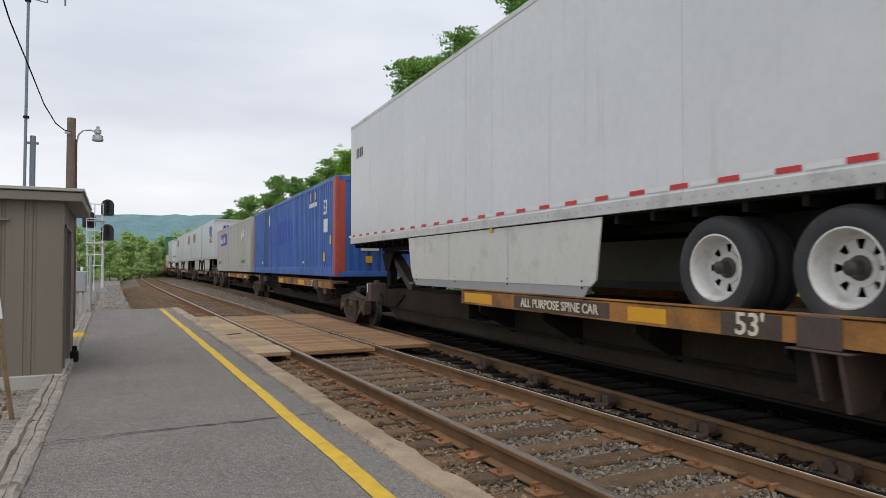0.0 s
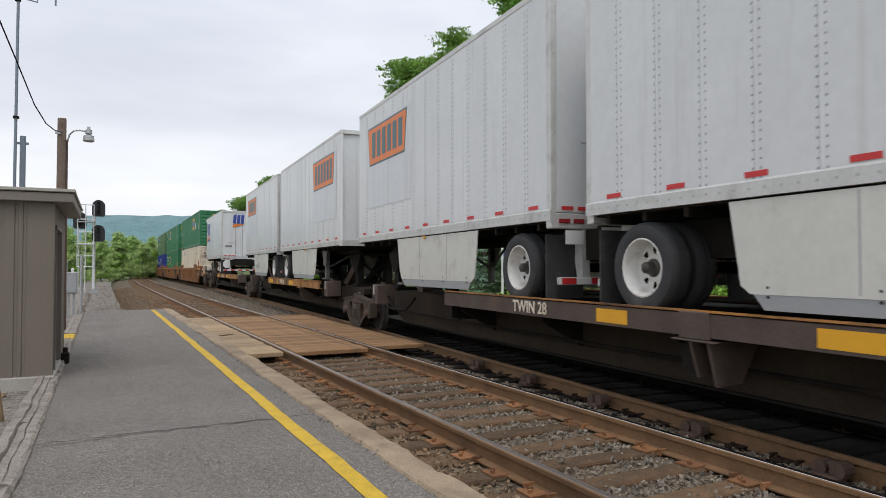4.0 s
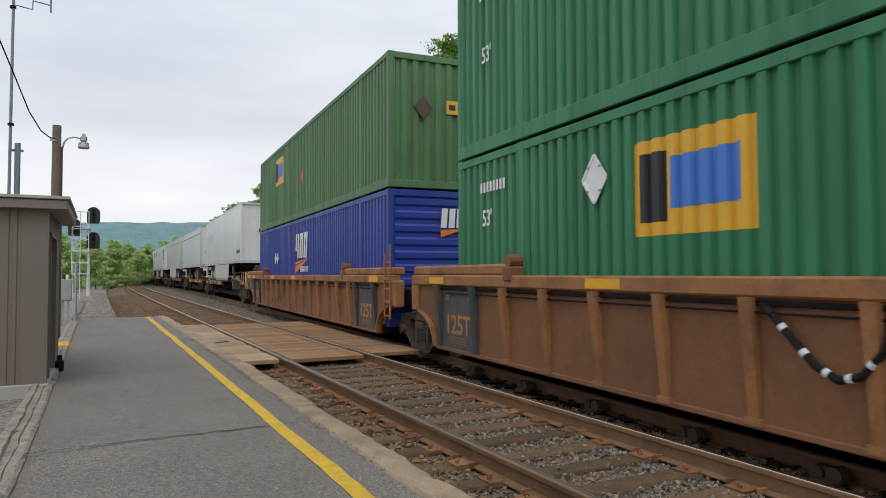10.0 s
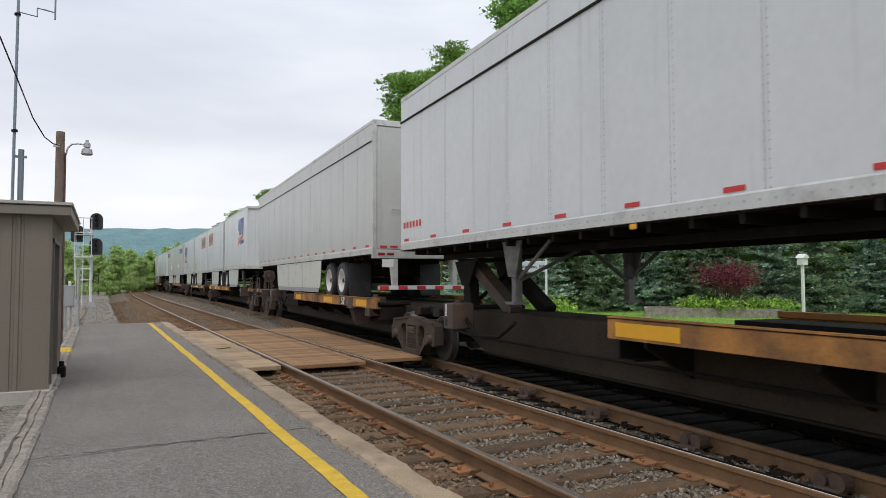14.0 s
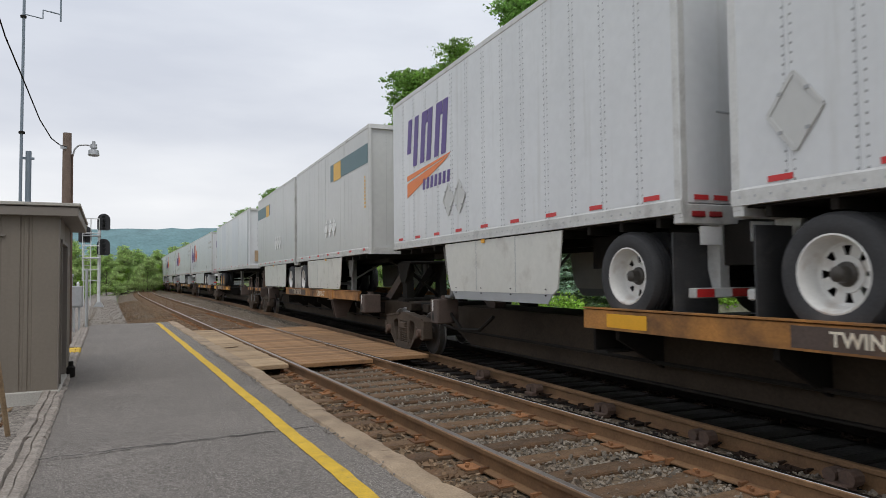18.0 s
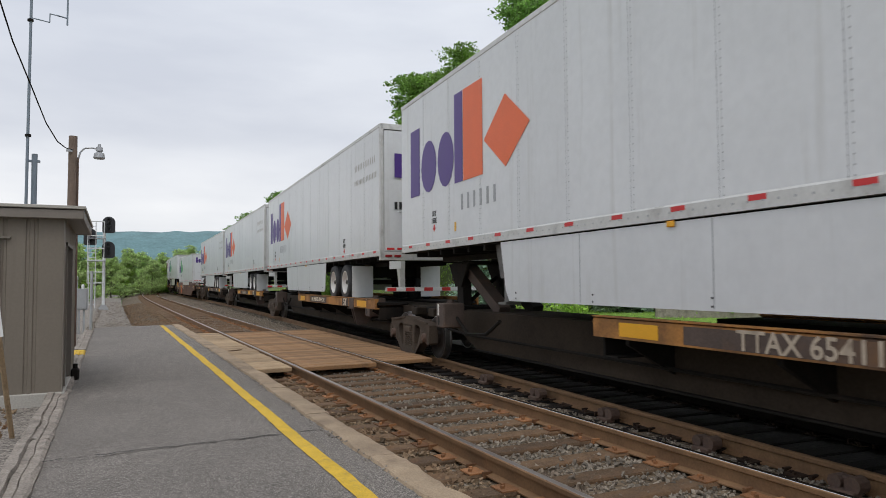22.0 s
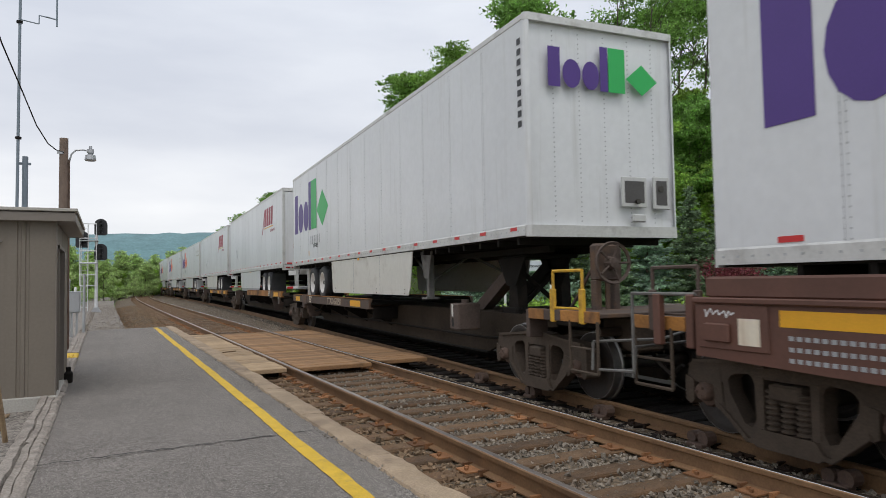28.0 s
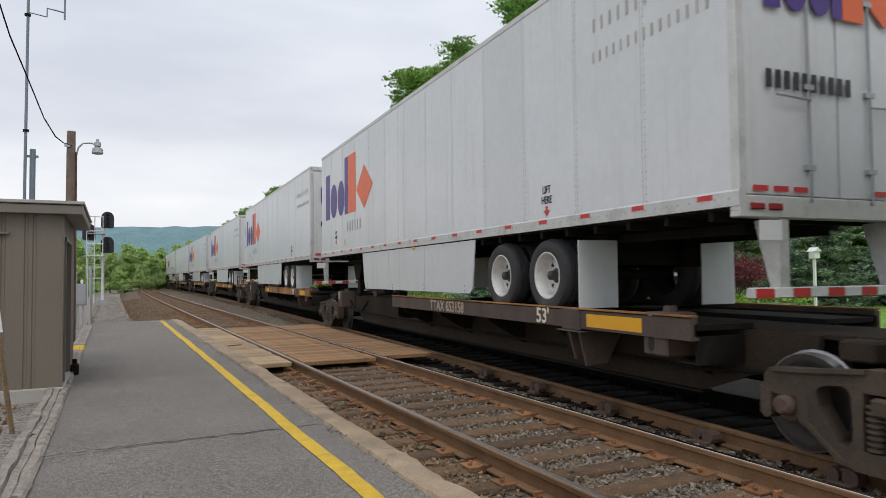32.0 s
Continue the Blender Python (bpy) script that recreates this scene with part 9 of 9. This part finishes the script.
# ---- plants ----
def leaf_mesh(name, pts, dirs, size, mat, seed, narrow=0.6):
    """Small folded leaves at points, each facing its own way."""
    rng = np.random.default_rng(seed)
    n = len(pts)
    a = dirs + 0.8 * rng.normal(size=(n, 3))
    a /= np.linalg.norm(a, axis=1)[:, None]
    b = np.cross(a, rng.normal(size=(n, 3)))
    b /= np.linalg.norm(b, axis=1)[:, None] + 1e-9
    sz = (size * (0.6 + 0.8 * rng.random(n)))[:, None]
    v = np.stack([pts - a * sz * 0.5, pts + b * sz * narrow * 0.5, pts + a * sz * 0.5, pts - b * sz * narrow * 0.5], 1)
    v[:, 1] += np.cross(a, b) * sz * 0.15
    v[:, 3] += np.cross(a, b) * sz * 0.15
    me = bpy.data.meshes.new(name)
    me.from_pydata(v.reshape(-1, 3).tolist(), [], (np.arange(4 * n).reshape(n, 4)).tolist())
    me.materials.append(M[mat])
    return me


def broadleaf(name, seed, high, wide, mat, label, leaves=7000, size=0.26, bare=0.25, sparse=False):
    rng = random.Random(seed)
    nr = np.random.default_rng(seed)
    t = thing(name, label, "tree", "trees of the wooded bank")
    k = Kit()
    tips = []

    def grow(p, d, length, r, depth):
        q = p + d * length
        k.rod(p, q, r, 7 if depth < 2 else 5, r * 0.66)
        if depth >= 3 or r < 0.015:
            tips.append(q)
            return
        if depth >= 1:
            tips.append(q)
        n = rng.choice((3, 4)) if depth < 2 else rng.choice((2, 3, 3))
        for i in range(n):
            a = 6.2832 * (i + rng.random() * 0.7) / n
            side = Vector((math.cos(a), math.sin(a), 0))
            tilt = 0.45 + 0.5 * rng.random()
            nd = (d * math.cos(tilt) + side * math.sin(tilt) * wide + Vector((0, 0, 0.18))).normalized()
            grow(q, nd, length * (0.58 + 0.25 * rng.random()), r * (0.5 + 0.14 * rng.random()), depth + 1)

    trunk_len = high * bare
    lean = Vector((0.08 * (rng.random() - 0.5), 0.08 * (rng.random() - 0.5), 1)).normalized()
    p = Vector((0, 0, -0.4))
    r = (0.012 if not sparse else 0.0055) * high
    k.rod(p, lean * trunk_len, r * 1.15, 9, r * 0.9)
    top = lean * trunk_len
    for i in range(4):
        nxt = top + Vector((0.25 * (rng.random() - 0.5), 0.25 * (rng.random() - 0.5), 1)).normalized() * high * (1 - bare) * 0.2
        k.rod(top, nxt, r * (0.9 - 0.2 * i), 7, r * (0.72 - 0.2 * i))
        for j in range(3 if not sparse else 2):
            a = 6.2832 * (j / 3 + rng.random() * 0.3) + i
            grow(top.lerp(nxt, rng.random()), Vector((math.cos(a) * wide, math.sin(a) * wide, 0.55 + 0.25 * i)).normalized(), high * (0.15 - 0.022 * i), r * (0.42 - 0.06 * i), 1)
        top = nxt
    tips.append(top)
    part("trunk", k, "bark", t, "brown trunk and limbs")
    c = np.array([tuple(q) for q in tips])
    # twigs about each limb's end, then sprays of leaves along the twigs
    per = 7 if not sparse else 4
    twig = np.repeat(c, per, 0) + nr.normal(size=(len(c) * per, 3)) * np.array([1, 1, 0.6]) * high * (0.034 if not sparse else 0.026)
    idx = nr.integers(0, len(twig), leaves)
    off = nr.normal(size=(leaves, 3)) * np.array([1, 1, 0.42]) * high * 0.0125 * (0.7 + 0.8 * nr.random(len(twig))[idx][:, None])
    pts = twig[idx] + off
    off = off + 0.25 * (twig - np.repeat(c, per, 0))[idx]
    ok = pts[:, 2] > trunk_len * 0.55
    pts, off = pts[ok], off[ok]
    dirs = off / (np.linalg.norm(off, axis=1)[:, None] + 1e-6) + np.array([0, 0, 0.3])
    part("crown", leaf_mesh("crown", pts, dirs, size, mat, seed), mat, t, "crown of many small leaves")
    return t


def spruce(name, seed, high, mat, label):
    rng = np.random.default_rng(seed)
    t = thing(name, label, "spruce", "row of spruces behind the lawn")
    part("trunk", Kit().rod((0, 0, -0.3), (0, 0, high * 0.97), 0.11, 8, 0.015), "bark", t)
    pts, dirs = [], []
    z = 0.35
    while z < high * 0.985:
        f = 1 - z / high
        rad = 0.15 + high * 0.27 * f ** 0.85
        n = int(7 + 9 * f)
        a0 = rng.random() * 6.28
        for i in range(n):
            a = a0 + 6.2832 * (i + 0.5 * rng.random()) / n
            L = rad * (0.55 + 0.6 * rng.random())
            zb = z + (0.16 + 0.16 * f) * rng.normal()
            lift = 0.25 * rng.normal()
            m = max(5, int(L / 0.085))
            for j in range(m):
                q = (j + 0.6) / m
                r = L * q
                droop = -0.22 * r * (1.15 - 0.75 * q) + 0.08 * q * q * L
                spread = 0.16 * L * (1 - abs(q - 0.55))
                for s in range(3):
                    e = (rng.random() - 0.5) * 2 * spread
                    pts.append((r * math.cos(a) - e * math.sin(a), r * math.sin(a) + e * math.cos(a), zb + droop + lift * r * 0.4 + 0.04 * rng.normal()))
                    dirs.append((math.cos(a + (0.7 if e > 0 else -0.7)) * 2.2, math.sin(a + (0.7 if e > 0 else -0.7)) * 2.2, 0.25))
        z += 0.17 + 0.14 * f
    pts, dirs = np.array(pts), np.array(dirs)
    part("needle_crown", leaf_mesh("needle_crown", pts, dirs, 0.21, mat, seed, 0.42), mat, t, "tiered drooping needle boughs")
    return t


def polar(az, dist):
    return dist * math.sin(radians(az)), dist * math.cos(radians(az))


KINDS = [broadleaf("maple_tree", 1, 10, 0.85, "leaf", "leafy green broadleaf tree on the wooded bank", 36000, 0.135),
         broadleaf("maple_tree", 2, 10, 0.75, "leaf_dark", "dark green broadleaf tree on the wooded bank", 36000, 0.135),
         broadleaf("ash_tree", 3, 10, 0.62, "leaf", "tall leafy green tree on the wooded bank", 30000, 0.135, 0.32),
         broadleaf("young_tree", 4, 10, 0.95, "leaf_light", "light green young tree before the darker wood", 32000, 0.135, 0.14),
         broadleaf("bare_tree", 5, 10, 0.55, "leaf", "thin tall tree with sparse young leaves", 6000, 0.085, 0.4, True),
         broadleaf("maple_tree", 6, 10, 0.9, "leaf_light", "bright green broadleaf tree on the wooded bank", 32000, 0.135, 0.2),
         broadleaf("bush", 7, 10, 1.25, "leaf", "dense green bush on the bank", 26000, 0.24, 0.02), broadleaf("bush", 8, 10, 1.25, "leaf_light", "dense light green bush on the bank", 26000, 0.24, 0.02),
         # far growth of no set species, paled in colour to imitate haze
         broadleaf("willow_tree", 9, 10, 0.9, "leaf_far", "green tree at the end of the straight, haze painted into its pale leaves", 17000, 0.20, 0.1), broadleaf("willow_bush", 10, 10, 1.25, "leaf_far", "green bush at the end of the straight, haze painted into its pale leaves", 17000, 0.30, 0.02)]
SPRUCES = [spruce("spruce_tree", 21, 7, "spruce", "dark green spruce with tiered drooping boughs"), spruce("spruce_tree", 22, 7, "spruce_blue", "blue-grey spruce with tiered drooping boughs"), spruce("spruce_tree", 23, 7, "spruce", "dark green spruce with tiered drooping boughs")]
USED = set()


def plant(kind, az, dist, high, turn, sink=0.0):
    src = kind
    base = 10.0 if kind in KINDS else 7.0
    x, y = polar(az, dist)
    s, px, py, th = LINE["far"]
    m = pose(x, y, max(rise(x, y), -0.45) - sink, 0, 0, turn) @ Matrix.Scale(high / base, 4)
    if src.name not in USED:
        USED.add(src.name)
        src.matrix_basis = m
        return src
    ob = copy_thing(src, pose(x, y, max(rise(x, y), -0.45) - sink, 0, 0, turn))
    ob.scale = (high / base,) * 3
    return ob


rng = random.Random(77)
# along the skyline, from far off to the near wood
for az, dist, high, kd in ((8.3, 150, 13, 1), (10.0, 135, 14, 0), (12.0, 122, 14.5, 2), (13.6, 112, 13, 0), (15.6, 98, 12.5, 1), (17.2, 90, 13, 0), (18.8, 82, 13, 5), (20.4, 76, 11.0, 1), (21.8, 66, 9.5, 1),
                           (23.2, 57, 12.4, 1), (25.0, 55, 16.8, 0), (26.8, 53, 18.0, 1), (28.6, 54, 17.4, 0), (30.8, 55, 16.5, 1), (33.6, 46, 18.0, 1), (36.2, 50, 17, 1), (39.6, 52, 17, 0), (42.8, 53, 16, 2), (46.4, 51, 14.5, 0), (50.6, 51, 14, 0),
                           (54.4, 54, 11, 5), (58.2, 52, 11.5, 3), (62, 52, 12, 5), (65, 54, 13, 0), (69, 52, 14, 5), (74, 50, 16, 2), (80, 48, 18, 0)):
    plant(KINDS[kd], az, dist, high, 360 * rng.random())
# lighter growth before it
for az, dist, high, kd in ((24.6, 50, 7, 3), (27, 47, 9, 1), (30, 45.5, 10, 0), (33.2, 44, 10.5, 1), (36, 44, 11, 3), (38.8, 45, 11.5, 0), (41.4, 44, 10.5, 5), (44.0, 43.5, 11.5, 3), (46.6, 44.5, 12, 0), (49.2, 43.5, 10.5, 3), (51.8, 44, 11.5, 5), (54.6, 43.5, 12, 3), (57.2, 44, 11, 5), (60, 43.5, 12.5, 3), (63, 44, 12, 0), (67, 43, 12, 5), (72, 43, 12, 3)):
    plant(KINDS[kd], az, dist, high, 360 * rng.random())
# a taller row that closes the wood behind them
for i in range(10):
    plant(KINDS[(0, 5, 1, 0, 5)[i % 5]], 43.5 + 2.5 * i, 58 + 2 * (i % 3), 13.5 + 1.5 * (i % 2), 360 * rng.random())
# the wood behind, higher on the bank
for i in range(15):
    plant(KINDS[rng.choice((0, 1, 2, 0))], 26 + 3.3 * i + rng.random(), 66 + 14 * rng.random(), 11 + 4 * rng.random(), 360 * rng.random())
plant(KINDS[2], 33.8, 43, 19.0, 140)
for az, dist, high in ((44.8, 58, 27), (47.5, 62, 28), (49.8, 56, 27), (52.4, 60, 28), (54.6, 57, 27), (57.4, 60, 28), (59.6, 56, 26), (41.6, 60, 27), (61.4, 58, 27), (63.2, 55, 26), (65.4, 60, 27), (51.2, 63, 27), (56.0, 64, 28), (58.6, 66, 28), (46.0, 66, 28)):
    plant(KINDS[4], az, dist, high, 360 * rng.random())
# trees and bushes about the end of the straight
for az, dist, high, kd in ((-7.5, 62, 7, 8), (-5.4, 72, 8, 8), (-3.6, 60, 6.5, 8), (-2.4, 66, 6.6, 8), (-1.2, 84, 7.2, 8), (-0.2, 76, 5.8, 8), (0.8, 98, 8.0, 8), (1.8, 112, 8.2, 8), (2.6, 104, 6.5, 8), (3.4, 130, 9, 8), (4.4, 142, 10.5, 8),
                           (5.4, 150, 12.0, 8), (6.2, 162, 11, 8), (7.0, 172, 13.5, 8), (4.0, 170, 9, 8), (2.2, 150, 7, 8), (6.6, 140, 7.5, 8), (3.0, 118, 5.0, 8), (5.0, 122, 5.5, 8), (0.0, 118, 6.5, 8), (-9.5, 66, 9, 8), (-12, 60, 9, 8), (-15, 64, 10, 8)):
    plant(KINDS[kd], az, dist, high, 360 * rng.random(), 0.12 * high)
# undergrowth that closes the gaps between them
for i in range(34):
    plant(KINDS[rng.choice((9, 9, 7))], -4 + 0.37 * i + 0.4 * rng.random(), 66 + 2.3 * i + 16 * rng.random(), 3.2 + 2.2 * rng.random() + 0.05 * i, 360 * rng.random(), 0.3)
for i in range(30):
    plant(KINDS[rng.choice((6, 7))], 13 + 1.9 * i + rng.random(), 43 + max(0, 24 - 1.3 * i) + 3 * rng.random(), 3.4 + 2.2 * rng.random(), 360 * rng.random(), 0.3)
# the row of spruces
az = 28.6
i = 0
while az < 70:
    plant(SPRUCES[(1, 0, 1, 2, 0, 1, 2, 0)[i % 8]], az, 37.5 + 3.0 * rng.random(), 6.0 + 2.0 * rng.random(), 360 * rng.random())
    az += 2.5 + 0.9 * rng.random()
    i += 1

# maroon shrub and low plants by the planter
sh = thing("maroon_shrub", "spreading maroon-leaved shrub in the planter", "shrub", at=pose(25.4, 21.9, 0.0))
k = Kit()
tips = []
r2 = random.Random(9)
for i in range(9):
    a = 0.7 * i
    q = Vector((0.9 * math.cos(a) * r2.random() * 1.5, 0.9 * math.sin(a) * r2.random() * 1.5, 1.3 + 0.7 * r2.random()))
    k.rod((0, 0, -0.1), q * 0.6, 0.03, 5, 0.02)
    k.rod(q * 0.6, q, 0.02, 5, 0.006)
    tips += [q, q * 0.8]
part("stem", k, "bark", sh)
nr = np.random.default_rng(5)
c = np.array([tuple(q) for q in tips])
off = nr.normal(size=(2600, 3)) * np.array([0.42, 0.42, 0.2])
part("foliage", leaf_mesh("leaves", c[nr.integers(0, len(c), 2600)] + off, off, 0.12, "maroon", 5), "maroon", sh)
for i, (x, y, s) in enumerate(((24.2, 22.6, 0.55), (24.9, 21.6, 0.5), (26.2, 21.0, 0.55), (26.8, 20.2, 0.5), (16.2, 24.6, 0.6), (17.6, 24.0, 0.6))):
    nr = np.random.default_rng(40 + i)
    pts = nr.normal(size=(420, 3)) * np.array([0.5, 0.5, 0.22]) * s * 1.3 + np.array([0, 0, 0.35])
    pl = thing("low_plant", "low clump of light green leaves on the lawn", "plant", "low plants on the lawn", at=pose(x, y, -0.1))
    part("foliage", leaf_mesh("clump", pts, pts, 0.16, "leaf_light", i), "leaf_light", pl)


# weeds along the lawn's edge and the track side
def tufts(name, spots, high, mat, seed, label):
    nr = np.random.default_rng(seed)
    n = len(spots)
    d = nr.normal(size=(n, 3)) * np.array([0.5, 0.5, 0]) + np.array([0, 0, 1.0])
    me = leaf_mesh(name, spots + np.array([0, 0, high * 0.4]), d * 2.0, high, mat, seed, 0.18)
    tagged(part(name, me, mat), label, "grass", kind="stuff")


def scatter(n, line, s0, s1, l0, l1, seed, z=None):
    p, _ = strew(line, s0, s1, l0, l1, 0.0, n, 0, 1, seed)
    p[:, 2] = [rise(a, b) if z is None else z for a, b in p[:, :2]]
    return p


tufts("rough_grass", scatter(8000, "far", 8, 75, 8.2, 11.5, 31), 0.32, "leaf_light", 32, "uneven green grass along the track side")
tufts("bank_grass", scatter(7000, "far", 40, 95, 9, 26, 33), 0.4, "leaf_light", 34, "tall light green grass on the bank")
tufts("lawn_blades", scatter(14000, "far", 6, 40, 10, 28, 35, -0.30), 0.10, "leaf_light", 36, "short lawn grass blades")
tufts("yard_weeds", scatter(1800, "near", 44, 90, -12, -5, 37, 0.0), 0.35, "leaf", 38, "green weeds past the signal")
tufts("shed_weeds", scatter(500, "near", 14, 22, -7.5, -4.6, 39, 0.04), 0.18, "leaf", 40, "thin weeds behind the shed")

# ---- wooded ridge far behind ----
k = Kit()
n = 90
for i in range(n + 1):
    a = radians(-40 + 95 * i / n)
    top = 165 + 32 * math.sin(1.3 * a * 3 + 0.6) * 0.6 + 14 * noise.noise((i * 0.16, 0, 0)) + 4 * noise.noise((i * 0.9, 3, 0))
    if a < radians(2.5):
        top *= 0.80 + 0.2 * (math.degrees(a) + 40) / 42.5
    for d2, h in ((2050, -20), (2200, top * 0.35), (2350, top * 0.72), (2500, top), (2900, top * 0.7)):
        k.v.append((d2 * math.sin(a), d2 * math.cos(a), h + 10 * noise.noise((i * 0.7, d2 * 0.01, 0)) * (0 if h < 0 else 1)))
for i in range(n):
    for j in range(4):
        k.f.append((5 * i + j, 5 * i + 5 + j, 5 * i + 6 + j, 5 * i + 1 + j))
tagged(part("ridge_backdrop", k, "hill", smooth=True), "long wooded ridge on the horizon, its blue-green tint standing for haze", "ridge", kind="structure")


def motions():
    """The train rolls along the far track; its wheels turn while they pass the platform."""
    for ob, u in CARS:
        rows = []
        for i in range(33):
            s = u - SPEED * (i - 20.0)
            rows.append((float(i), stand("far", s, 0, ZF)))
        walk(ob, rows)
    for w, dy, u in WHEELSETS:
        mid = 20.0 + (u - 9.0) / SPEED  # when it stands 9 m ahead of the camera
        if mid < -1.2 or mid > 34:
            continue
        a, b = max(0, round((mid - 1.4) * FPS)), min(32 * FPS, round((mid + 0.9) * FPS))
        if b - a < 2:
            continue
        step = SPEED / FPS / WHEEL_R
        rows = [(i / FPS, pose(0, dy, WHEEL_R, math.degrees(step * (i - a)), 0, 0)) for i in range(a, b + 1)]
        if a > 0:
            rows.insert(0, (0.0, rows[0][1]))
        if b < 32 * FPS:
            rows.append((32.0, rows[-1][1]))
        walk(w, rows)


motions()
